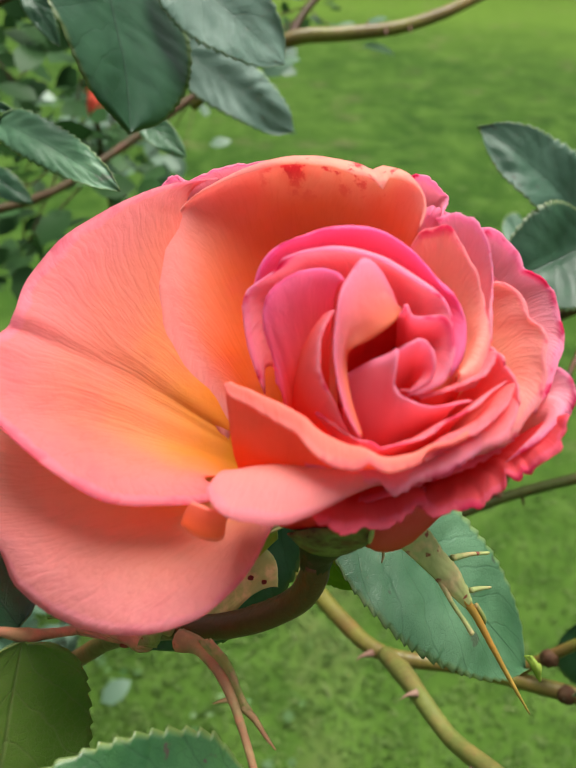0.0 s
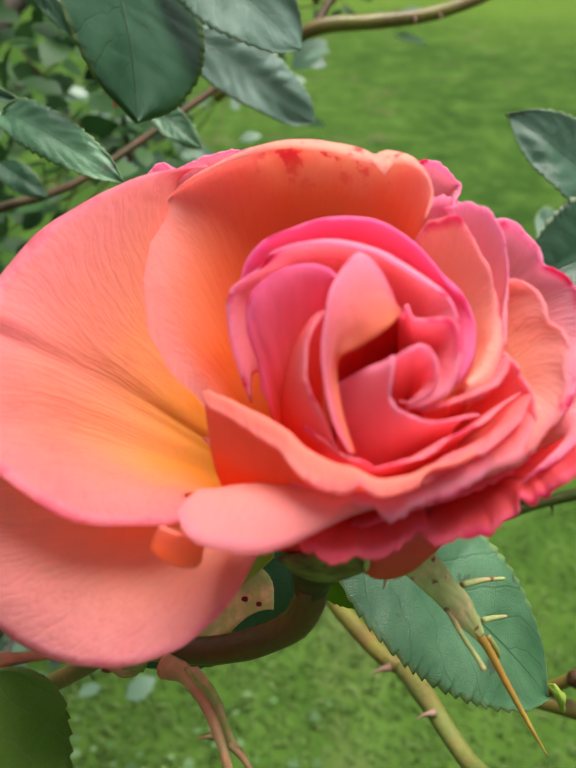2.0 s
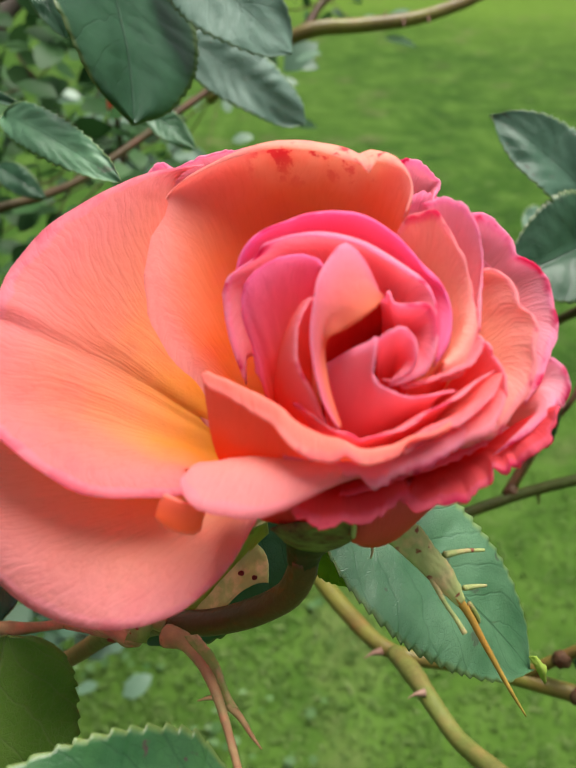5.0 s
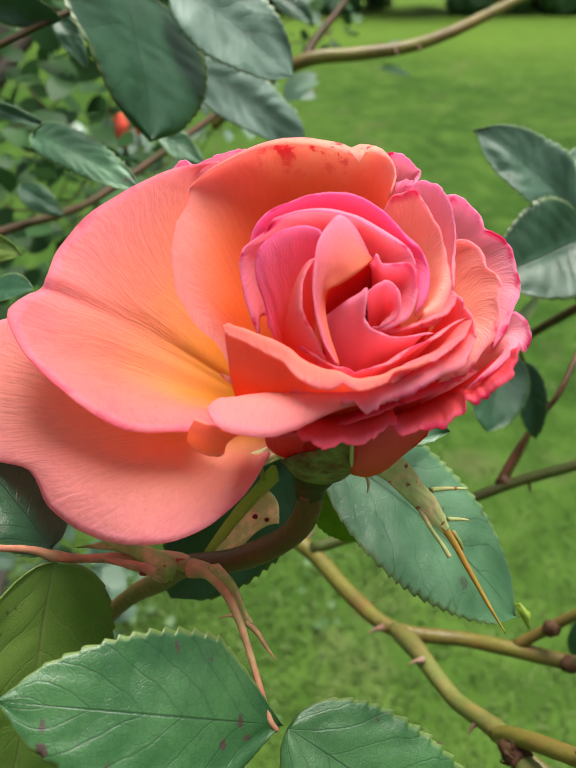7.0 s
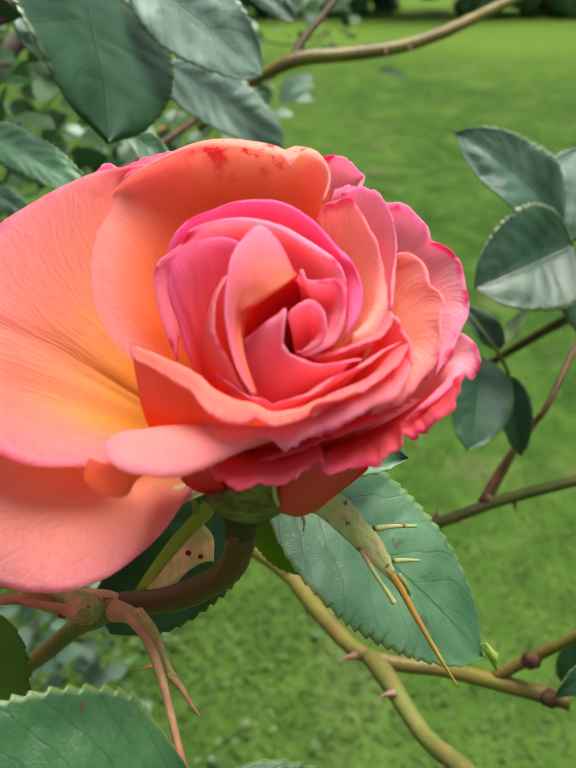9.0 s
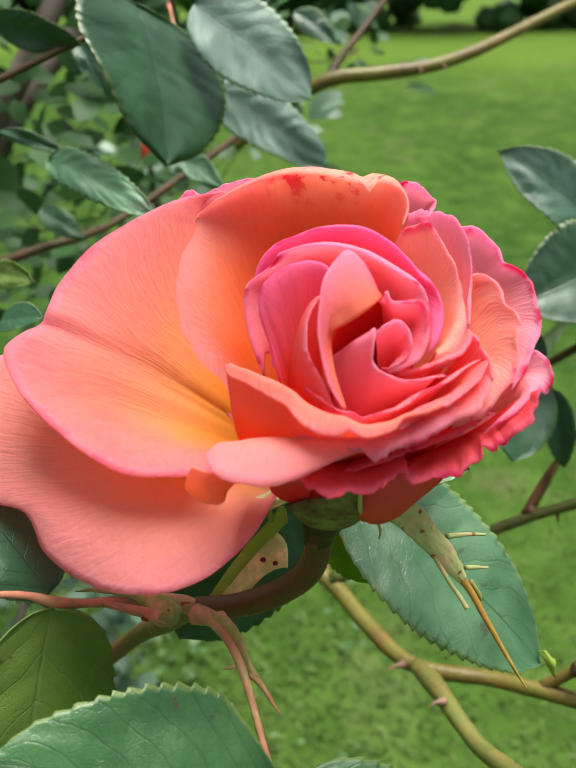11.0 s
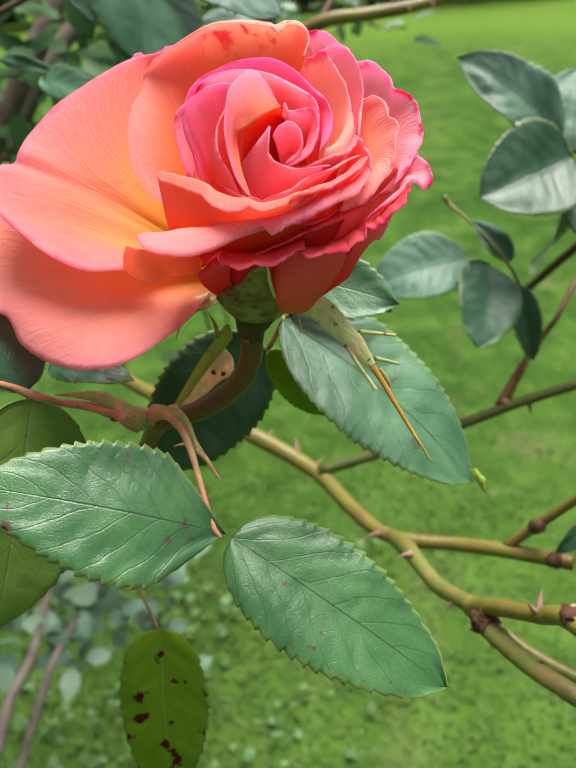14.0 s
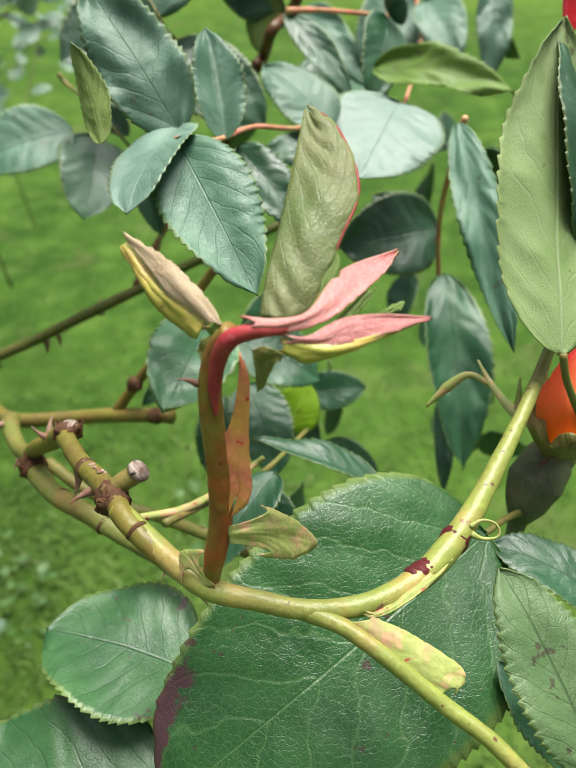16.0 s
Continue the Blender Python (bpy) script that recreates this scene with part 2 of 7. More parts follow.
    if sore:
        at = node(tree, "ShaderNodeVectorMath")
        at.operation = "DISTANCE"
        tree.links.new(uv, at.inputs[0])
        at.inputs[1].default_value = (sore[0], sore[1], 0.0)
        torn = maths(tree, "ADD", at.outputs["Value"], maths(tree, "MULTIPLY", noise_at(tree, where, 240.0, 4.0, 0.65), 0.30))
        patch = ramp(tree, torn, ((sore[2] + 0.11, (1, 1, 1)), (sore[2] + 0.15, (0, 0, 0))))
        base = mix(tree, maths(tree, "MULTIPLY", patch, 0.85), base, (0.075, 0.018, 0.035))
    shade = node(tree, "ShaderNodeHueSaturation")
    tree.links.new(maths(tree, "ADD", maths(tree, "MULTIPLY", rnd, 0.35), 0.82), shade.inputs["Value"])
    tree.links.new(base, shade.inputs["Color"])
    base = shade.outputs["Color"]
    tree.links.new(base, bsdf.inputs["Base Color"])
    relief = maths(tree, "MULTIPLY", maths(tree, "SUBTRACT", 1.0, side), 0.42)
    for height, share in ((nets[0], 0.20), (nets[1], 0.12), (mid, -0.9), (noise_at(tree, where, 150.0, 2.0), 0.22)):
        relief = maths(tree, "ADD", relief, maths(tree, "MULTIPLY", height, share))
    normal = bump(tree, bsdf, relief, 0.42, 0.0006 * relief_share)
    tree.links.new(maths(tree, "ADD", maths(tree, "MULTIPLY", blot, 0.3), rough - 0.10), bsdf.inputs["Roughness"])
    thin(m, tree, bsdf, base, through, normal)
    return m


# doubles as the shaded copy: shade put into a darker base green
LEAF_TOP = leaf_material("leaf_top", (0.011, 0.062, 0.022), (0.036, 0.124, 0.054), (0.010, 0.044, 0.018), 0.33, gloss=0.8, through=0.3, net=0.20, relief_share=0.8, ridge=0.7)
LEAF_SPOTTED = leaf_material("leaf_top_spotted", (0.014, 0.074, 0.019), (0.050, 0.152, 0.042), (0.009, 0.038, 0.013), 0.34, spots=0.9, gloss=0.7, through=0.25, net=0.24, relief_share=0.5, ridge=0.5)
LEAF_BROAD = leaf_material("leaf_top_broad", (0.009, 0.062, 0.010), (0.026, 0.116, 0.024), (0.075, 0.165, 0.050), 0.31, spots=0.8, net=0.36, sore=(0.90, 0.06, 0.13), gloss=0.6, through=0.25, relief_share=1.0, ridge=0.3)
# sky sheen on the next two is put into their pale bluish base
LEAF_SHEEN = leaf_material("leaf_top_sheen", (0.095, 0.190, 0.135), (0.155, 0.265, 0.205), (0.070, 0.150, 0.100), 0.42, gloss=0.9, through=0.25, net=0.18, ridge=0.4)
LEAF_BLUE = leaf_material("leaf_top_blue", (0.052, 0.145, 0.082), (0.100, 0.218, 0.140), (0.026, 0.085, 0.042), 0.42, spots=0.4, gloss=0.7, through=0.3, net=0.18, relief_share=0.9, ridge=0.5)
LEAF_YELLOW = leaf_material("leaf_yellowing", (0.28, 0.50, 0.020), (0.38, 0.60, 0.040), (0.44, 0.60, 0.12), 0.5, spots=1.0, through=0.7, gloss=0.3)
LEAF_UNDER = leaf_material("leaf_underside", (0.13, 0.20, 0.08), (0.17, 0.24, 0.10), (0.24, 0.30, 0.15), 0.6, gloss=0.4)
LEAF_YOUNG = leaf_material("leaf_young_underside", (0.125, 0.185, 0.055), (0.200, 0.215, 0.085), (0.240, 0.250, 0.125), 0.38, through=0.4, net=0.12, gloss=0.5, relief_share=1.2, ridge=0.05)
# lighter copy of LEAF_TOP, its pale sheen put into the base colour
LEAF_LIGHT = leaf_material("leaf_top_light", (0.046, 0.142, 0.062), (0.105, 0.230, 0.118), (0.030, 0.090, 0.040), 0.34, spots=0.5, gloss=0.8, net=0.18, relief_share=0.8, ridge=0.7)
LEAF_SAGE = leaf_material("leaf_top_sage", (0.095, 0.185, 0.065), (0.155, 0.255, 0.105), (0.06, 0.12, 0.045), 0.40, spots=0.7, gloss=0.6, net=0.25, through=0.4)
LEAF_BRONZE = leaf_material("leaf_young_bronze", (0.58, 0.45, 0.28), (0.68, 0.54, 0.38), (0.72, 0.60, 0.44), 0.5, through=0.45, gloss=0.4, relief_share=1.4, ridge=0.05)
LEAF_PINK = leaf_material("leaf_young_pink", (0.44, 0.10, 0.11), (0.62, 0.28, 0.25), (0.66, 0.40, 0.34), 0.42, through=0.35, net=0.35, gloss=0.6, relief_share=1.4, ridge=0.3)
LIME_TIP = leaf_material("leaf_tip_lime", (0.32, 0.45, 0.06), (0.40, 0.52, 0.10), (0.42, 0.52, 0.16), 0.5, through=0.5, gloss=0.3)
LEAF_OLIVE = leaf_material("leaf_top_olive", (0.155, 0.300, 0.042), (0.250, 0.400, 0.080), (0.26, 0.33, 0.11), 0.42, spots=0.6, gloss=0.6, through=0.5, net=0.30, ridge=0.9)
LEAF_LIME = leaf_material("leaf_lime", (0.155, 0.250, 0.050), (0.215, 0.305, 0.090), (0.27, 0.35, 0.13), 0.5, through=0.5, gloss=0.35, relief_share=0.7)
LEAF_BACK = leaf_material("leaf_pale_underside", (0.210, 0.310, 0.105), (0.280, 0.380, 0.165), (0.36, 0.44, 0.24), 0.5, spots=0.6, through=0.45, net=0.14, gloss=0.4)


def bark_material(name, green, brown, amount, rough=0.5, scar=(0.10, 0.04, 0.028), patch=38.0, gloss=0.14):
    """Smooth rose bark: green to brown patches along the cane, pale streaks, small scars."""
    m, tree, bsdf = material(name, rough, gloss)
    where = tree.nodes.new("ShaderNodeTexCoord").outputs["Object"]
    big = noise_at(tree, where, patch, 3.0)
    streak = noise_at(tree, scaled(tree, where, (1, 1, 0.6)), 420.0, 3.0)
    base = mix(tree, ramp(tree, big, ((amount - 0.14, (0, 0, 0)), (amount + 0.14, (1, 1, 1)))), brown, green)
    base = mix(tree, maths(tree, "MULTIPLY", ramp(tree, streak, ((0.5, (0, 0, 0)), (0.72, (1, 1, 1)))), 0.4), base, tuple(min(1.0, 1.5 * c) for c in green))
    base = mix(tree, ramp(tree, noise_at(tree, where, 380.0, 2.0), ((0.68, (0, 0, 0)), (0.72, (1, 1, 1)))), base, scar)
    blush = ramp(tree, noise_at(tree, where, patch * 1.7, 3.0), ((0.52, (0, 0, 0)), (0.68, (0.6, 0.6, 0.6))))
    base = mix(tree, blush, base, tuple(min(1.0, c) for c in (brown[0] * 1.9, brown[1] * 1.5, brown[2] * 1.6)))
    tree.links.new(base, bsdf.inputs["Base Color"])
    bump(tree, bsdf, streak, 0.5, 0.0007)
    return m


CANE = bark_material("cane_bark", (0.140, 0.130, 0.022), (0.100, 0.068, 0.018), 0.46, 0.42, gloss=0.35)
CANE_OLD = bark_material("cane_bark_brown", (0.060, 0.045, 0.020), (0.055, 0.030, 0.018), 0.50)
CANE_DARK = bark_material("cane_bark_olive", (0.055, 0.082, 0.018), (0.050, 0.055, 0.014), 0.50, 0.5, gloss=0.15)
TRUNK = bark_material("trunk_bark_grey", (0.120, 0.104, 0.090), (0.070, 0.056, 0.046), 0.50, 0.8, (0.04, 0.03, 0.025), 30.0)
CANE_GREEN = bark_material("cane_bark_green", (0.125, 0.142, 0.032), (0.125, 0.098, 0.030), 0.45, 0.42, gloss=0.35)
CANE_YOUNG = bark_material("cane_bark_young", (0.190, 0.225, 0.045), (0.200, 0.165, 0.050), 0.42, 0.40, gloss=0.4)
STALK_RED = bark_material("stalk_reddish", (0.085, 0.052, 0.016), (0.090, 0.036, 0.016), 0.55, 0.42, gloss=0.3)
STALK_PINK = bark_material("stalk_pink", (0.37, 0.26, 0.12), (0.40, 0.145, 0.10), 0.50, 0.45, (0.30, 0.04, 0.04), 90.0)
SEPAL = bark_material("sepal_green", (0.37, 0.42, 0.16), (0.38, 0.31, 0.16), 0.38, 0.5, (0.22, 0.06, 0.04), 120.0)
BRACT = bark_material("bract_pale", (0.44, 0.50, 0.19), (0.46, 0.43, 0.23), 0.28, 0.5, (0.30, 0.08, 0.06), 150.0)
CALYX = bark_material("calyx_green", (0.200, 0.235, 0.065), (0.085, 0.040, 0.020), 0.49, 0.6, (0.06, 0.025, 0.015), 150.0)
SEPAL_TIP = bark_material("sepal_tip", (0.42, 0.20, 0.04), (0.30, 0.24, 0.05), 0.5, 0.5, (0.4, 0.06, 0.02))
HIP = bark_material("hip_dark", (0.028, 0.042, 0.012), (0.036, 0.028, 0.012), 0.50, 0.5)
BUD_HIP = bark_material("bud_hip", (0.085, 0.115, 0.060), (0.070, 0.078, 0.045), 0.5, 0.5)
NODE_BARK = bark_material("node_bark", (0.080, 0.045, 0.022), (0.050, 0.022, 0.012), 0.5, 0.7, (0.24, 0.19, 0.14), 300.0)
CUT = bark_material("cut_wood", (0.30, 0.25, 0.21), (0.07, 0.045, 0.035), 0.50, 0.85, (0.03, 0.02, 0.015), 420.0)
FLAKE = bark_material("bark_flake", (0.30, 0.24, 0.19), (0.13, 0.06, 0.04), 0.50, 0.85, (0.06, 0.025, 0.02), 700.0)
THORN = bark_material("thorn", (0.28, 0.18, 0.13), (0.10, 0.042, 0.030), 0.5, 0.4)
SHOOT = bark_material("shoot_red", (0.17, 0.145, 0.025), (0.19, 0.045, 0.016), 0.49, 0.40, (0.10, 0.02, 0.01), 90.0, gloss=0.4)
STIPULE = bark_material("stipule", (0.25, 0.29, 0.085), (0.36, 0.21, 0.14), 0.36, 0.5, (0.30, 0.04, 0.04), 150.0)
BRONZE_SKIN = bark_material("bronze_skin", (0.30, 0.31, 0.05), (0.27, 0.20, 0.05), 0.5, 0.42, gloss=0.4)
STIPULE_RED = bark_material("stipule_red", (0.28, 0.050, 0.045), (0.16, 0.014, 0.022), 0.5, 0.4, (0.38, 0.12, 0.10), 120.0)
STIPULE_ORANGE = bark_material("stipule_orange", (0.60, 0.32, 0.08), (0.62, 0.17, 0.12), 0.5, 0.45, (0.5, 0.05, 0.05), 120.0)
BLOTCH = bark_material("red_blotch", (0.075, 0.012, 0.012), (0.04, 0.008, 0.010), 0.5, 0.5)


# ---- shapes ----
def part(name, bm, mat, parent=None, label="", smooth=True):
    """Links a bmesh as one mesh object under a thing or a part."""
    mesh = bpy.data.meshes.new(name)
    bm.to_mesh(mesh)
    bm.free()
    for m in mat if isinstance(mat, (list, tuple)) else [mat]:
        mesh.materials.append(m)
    if smooth:
        mesh.shade_smooth()
    ob = new(name, mesh)
    if parent:
        ob.parent = parent
    return tagged(ob, label)


def thing(name, at, label, category, group=""):
    """An Empty at the foot of a thing; its parts are built in world places and hung under it."""
    ob = new(name)
    ob.empty_display_size = 0.01
    return tagged(ob, label, category, group)


def curve(points, count):
    """Evenly spread places on a smooth line through the given points."""
    pts = np.asarray(points, float)
    ext = np.vstack([2 * pts[0] - pts[1], pts, 2 * pts[-1] - pts[-2]])
    steps = np.r_[0, np.cumsum(np.sqrt(np.linalg.norm(np.diff(pts, axis=0), axis=1) + 1e-9))]
    out = []
    for t in np.linspace(0, steps[-1], count):
        k = min(max(int(np.searchsorted(steps, t, side="right")) - 1, 0), len(pts) - 2)
        f = (t - steps[k]) / (steps[k + 1] - steps[k])
        a, b, c, d = ext[k : k + 4]
        out.append(0.5 * (2 * b + (c - a) * f + (2 * a - 5 * b + 4 * c - d) * f * f + (3 * b - a - 3 * c + d) * f**3))
    return np.array(out)


def sheet(grid, uvs, thick, flip=False, mats=2):
    """A thin closed body from a grid of places: front, back and the margin between."""
    bm = bmesh.new()
    nu, nv = grid.shape[:2]
    du, dv = np.gradient(grid, axis=0), np.gradient(grid, axis=1)
    nrm = np.cross(du, dv)
    nrm /= np.linalg.norm(nrm, axis=-1, keepdims=True) + 1e-12
    if flip:
        nrm = -nrm
    layers = []
    for off in (0.5, -0.5):
        layers.append([[bm.verts.new(grid[i, j] + nrm[i, j] * thick * off) for j in range(nv)] for i in range(nu)])
    uv = bm.loops.layers.uv.new("UVMap")

    def face(spots, slot):
        try:
            f = bm.faces.new([layers[k][i][j] for k, i, j in spots])
        except ValueError:
            return
        f.material_index = slot
        for loop, (_, i, j) in zip(f.loops, spots):
            loop[uv].uv = uvs[i, j]

    for i in range(nu - 1):
        for j in range(nv - 1):
            quad = [(i, j), (i + 1, j), (i + 1, j + 1), (i, j + 1)]
            up = quad if not flip else quad[::-1]
            face([(0, *q) for q in up], 0)
            face([(1, *q) for q in up[::-1]], mats - 1)
    for i in range(nu - 1):
        face([(0, i, nv - 1), (0, i + 1, nv - 1), (1, i + 1, nv - 1), (1, i, nv - 1)], 0)
        face([(0, i + 1, 0), (0, i, 0), (1, i, 0), (1, i + 1, 0)], 0)
    for j in range(nv - 1):
        face([(0, nu - 1, j), (0, nu - 1, j + 1), (1, nu - 1, j + 1), (1, nu - 1, j)], 0)
        face([(0, 0, j + 1), (0, 0, j), (1, 0, j), (1, 0, j + 1)], 0)
    bmesh.ops.recalc_face_normals(bm, faces=bm.faces)
    return bm


def petal(parent, mat, lines, ripple=0.3, lip=0.0, seed=0, name="petal", label="", pleat=0.0):
    """A petal: a smooth sheet from its foot over its belly to its rim (and over a rolled lip), lines given in millimetres.
    ripple: waves of the rim, lip: how far the rim rolls over, both in millimetres."""
    nu, per = 56, 9
    nv = per * (len(lines) - 1) + 1
    rows = np.array([curve(np.array(line) / 1000, nu) for line in lines])
    u, v = np.linspace(0, 1, nu), np.linspace(0, 1, nv)
    grid = np.zeros((nu, nv, 3))
    if len(lines) == 3:
        for j, f in enumerate(v):
            grid[:, j] = rows[0] * (2 * (f - 0.5) * (f - 1)) + rows[1] * (4 * f * (1 - f)) + rows[2] * (2 * f * (f - 0.5))
    else:
        for i in range(nu):
            grid[i] = curve(rows[:, i], nv)
    du, dv = np.gradient(grid, axis=0), np.gradient(grid, axis=1)
    nrm = np.cross(du, dv)
    nrm /= np.linalg.norm(nrm, axis=-1, keepdims=True) + 1e-12
    wave = np.array([noise.noise((x * 7.0 + seed * 3.7, seed * 1.3, 0.0)) + 0.7 * noise.noise((x * 21.0 + seed * 5.1, 4.0, seed)) + 0.35 * noise.noise((x * 48.0, seed, 2.0)) for x in u])
    broad = np.array([[noise.noise((x * 3.0 + seed, y * 2.4, seed * 2.1)) + 0.3 * noise.noise((x * 9.0 + seed, y * 6.0, seed)) for y in v] for x in u])
    for j, f in enumerate(v):
        edge = max(0.0, (f - 0.5) / 0.5)
        roll = max(0.0, (f - 0.80) / 0.20)
        grid[:, j] += nrm[:, j] * ((wave * edge**2 * ripple + lip * roll**2)[:, None] + broad[:, j, None] * 0.45 * min(1, 4 * f * (1.15 - f))) / 1000
    if pleat:
        folds = np.sin(2 * np.pi * (6.5 * u[:, None] + 2.2 * v[None, :] + 0.25 * np.sin(7 * u[:, None]))) * np.sin(np.pi * np.clip(v, 0, 1))[None, :]
        grid += nrm * folds[..., None] * pleat / 1000
    fray = np.array([noise.noise((x * 17.0 + seed * 2.9, 8.0, seed)) + 0.6 * noise.noise((x * 41.0, seed * 1.7, 5.0)) for x in u])
    out = dv / (np.linalg.norm(dv, axis=-1, keepdims=True) + 1e-12)
    for j, f in enumerate(v):
        grid[:, j] += out[:, j] * (fray * (max(0.0, (f - 0.7) / 0.3)) ** 2 * 0.0016 * min(0.5, ripple))[:, None]
    uvs = np.stack(np.broadcast_arrays(u[:, None], v[None, :]), -1)
    return part(name, sheet(grid, uvs, 0.00035, mats=1), mat, parent, label)


def leaf(parent, foot, tip, up, width, mats=None, fold=0.15, arch=0.08, droop=0.0, wavy=0.05, twist=0.0, teeth=15, seed=0, blunt=0.0, rib=None, neck=0.0, name="leaflet", label=""):
    """A toothed leaflet from foot to tip (millimetres), its upper side towards up; width is half the blade, in millimetres.
    fold, arch, droop and wavy are shares of its size."""
    foot, tip, up = Vector(foot) / 1000, Vector(tip) / 1000, Vector(up)
    along = tip - foot
    size = along.length
    ax = along.normalized()
    ay = up.cross(ax).normalized()
    az = ax.cross(ay)
    half = width / 1000
    ns, na = teeth * 7 + 1, 17
    s = np.linspace(0, 1, ns)
    shape = np.sin(np.pi * np.clip(s, 0, 1) ** (0.80 - 0.05 * blunt)) ** (0.66 - 0.24 * blunt)
    shape = shape * (1 - 0.10 * s) * np.clip((1 - s) / 0.10, 0, 1) ** 0.35
    if neck:
        shape = shape * np.clip(s / neck, 0, 1) ** 0.6
    teeth = int(teeth * 1.15)
    saw = (s * teeth + 0.5 * np.array([noise.noise((x * 9.0, seed, 1.0)) for x in s])) % 1.0
    notch = np.where(saw < 0.8, saw / 0.8, (1 - saw) / 0.2)
    y = np.linspace(-1, 1, na)
    y = np.sign(y) * np.abs(y) ** 0.8
    grid, uvs = np.zeros((ns, na, 3)), np.zeros((ns, na, 2))
    for i in range(ns):
        for j in range(na):
            reach = half * shape[i] * y[j]
            grow = abs(y[j]) ** 6
            reach *= 1 + 0.11 * min(1.0, 0.011 / half) * (notch[i] - 0.5) * grow * (1 if 0.04 < s[i] < 0.985 else 0)
            x = s[i] * size + grow * 0.012 * min(size, 0.05) * (notch[i] - 0.5) * shape[i]
            ripple = noise.noise((s[i] * 3.4 + seed * 7.3, y[j] * 1.3 + seed, seed * 0.7)) * wavy * size * (0.3 + 0.7 * abs(y[j]))
            z = fold * abs(reach) + arch * size * 4 * s[i] * (1 - s[i]) - droop * size * s[i] ** 3 + ripple
            z += 0.009 * size * shape[i] * abs(math.sin(math.pi * (s[i] * 6.5 - abs(y[j]) * 1.9 + 0.6 * noise.noise((s[i] * 5.0, y[j] * 2.0, seed))))) * min(1.0, 3.5 * abs(y[j]), 6 * (1 - abs(y[j])))
            turn = twist * s[i]
            yy, zz = reach * math.cos(turn) - z * math.sin(turn), reach * math.sin(turn) + z * math.cos(turn)
            grid[i, j] = foot + ax * x + ay * yy + az * zz
            uvs[i, j] = (s[i], 0.5 + 0.5 * y[j])
    blade = part(name, sheet(grid, uvs, 0.00022), mats or [LEAF_TOP, LEAF_UNDER], parent, label)
    if rib:
        tube(blade, [p * 1000 for p in grid[:: ns // 8, na // 2]], [0.6, 0.5, 0.35, 0.2], rib, "midrib", "pale green midrib", sides=8, per=4)
    return blade


def tube(parent, points, radii, mat, name="cane", label="", sides=10, lumps=0.06, seed=0, per=7):
    """A stem through the given places (millimetres) with the given radii, slightly uneven, closed at both ends."""
    count = per * (len(points) - 1) + 1
    line = curve(np.array(points) / 1000, count)
    rad = np.interp(np.linspace(0, 1, count), np.linspace(0, 1, len(radii)), radii) / 1000
    bm = bmesh.new()
    rings, side = [], Vector((0.31, 0.22, 0.93))
    for i in range(count):
        d = Vector(line[min(i + 1, count - 1)] - line[max(i - 1, 0)]).normalized()
        side = (side - d * side.dot(d)).normalized()
        other = d.cross(side)
        ring = []
        for k in range(sides):
            a = 2 * math.pi * k / sides
            r = rad[i] * (1 + lumps * noise.noise((i * 0.45 + seed * 9, math.cos(a) * 1.2, math.sin(a) * 1.2)))
            ring.append(bm.verts.new(Vector(line[i]) + (side * math.cos(a) + other * math.sin(a)) * r))
        rings.append(ring)
    for a, b in zip(rings, rings[1:]):
        for k in range(sides):
            bm.faces.new((a[k], a[(k + 1) % sides], b[(k + 1) % sides], b[k]))
    bm.faces.new(rings[0][::-1])
    bm.faces.new(rings[-1])
    bmesh.ops.recalc_face_normals(bm, faces=bm.faces)
    return part(name, bm, mat, parent, label)


def thorn(parent, at, way, size=6.0, seed=0):
    """A broad-footed, slightly hooked thorn."""
    at, way = Vector(at), Vector(way).normalized()
    hook = way.orthogonal().normalized()
    pts = [at - way * 1.0, at + way * size * 0.35, at + way * size * 0.7 + hook * size * 0.06, at + way * size + hook * size * 0.18]
    return tube(parent, pts, [size * 0.26, size * 0.15, size * 0.07, 0.08], THORN, "thorn", sides=8, seed=seed, per=3)


def knob(parent, at, radius, mat, name="bud_scar", squash=(1, 1, 1), seed=0, label=""):
    """A rough swelling of bark."""
    bm = bmesh.new()
    bmesh.ops.create_icosphere(bm, subdivisions=3, radius=1.0)
    for v in bm.verts:
        k = 1 + 0.22 * noise.noise(v.co * 1.7 + Vector((seed, 0, 0))) + 0.10 * noise.noise(v.co * 5.0)
        v.co = Vector(at) / 1000 + Vector(c * k * radius * q / 1000 for c, q in zip(v.co, squash))
    return part(name, bm, mat, parent, label)


def scales(parent, at, axis, radius, count, seed):
    """Dry bud scales curling out round a node, each a small tapered flake."""
    rng = np.random.default_rng(seed)
    axis = Vector(axis).normalized()
    side = axis.orthogonal().normalized()
    other = axis.cross(side)
    for k in range(count):
        a = 2 * math.pi * (k + rng.uniform(-0.3, 0.3)) / count
        out = side * math.cos(a) + other * math.sin(a)
        across = axis.cross(out) * radius * 0.42
        foot = Vector(at) + out * radius * 0.8 + axis * radius * rng.uniform(-0.7, 0.1)
        tip = foot + out * radius * rng.uniform(0.25, 0.6) + axis * radius * rng.uniform(0.6, 1.0)
        mid = (foot + tip) / 2 + out * radius * 0.12
        lines = [[p - across * w, p + out * radius * 0.1, p + across * w] for p, w in ((foot, 1.0), (mid, 0.9), (tip, 0.15))]
        petal(parent, NODE_BARK, [[tuple(q) for q in line] for line in lines], 0.1, 0, seed + k, "bud_scale")


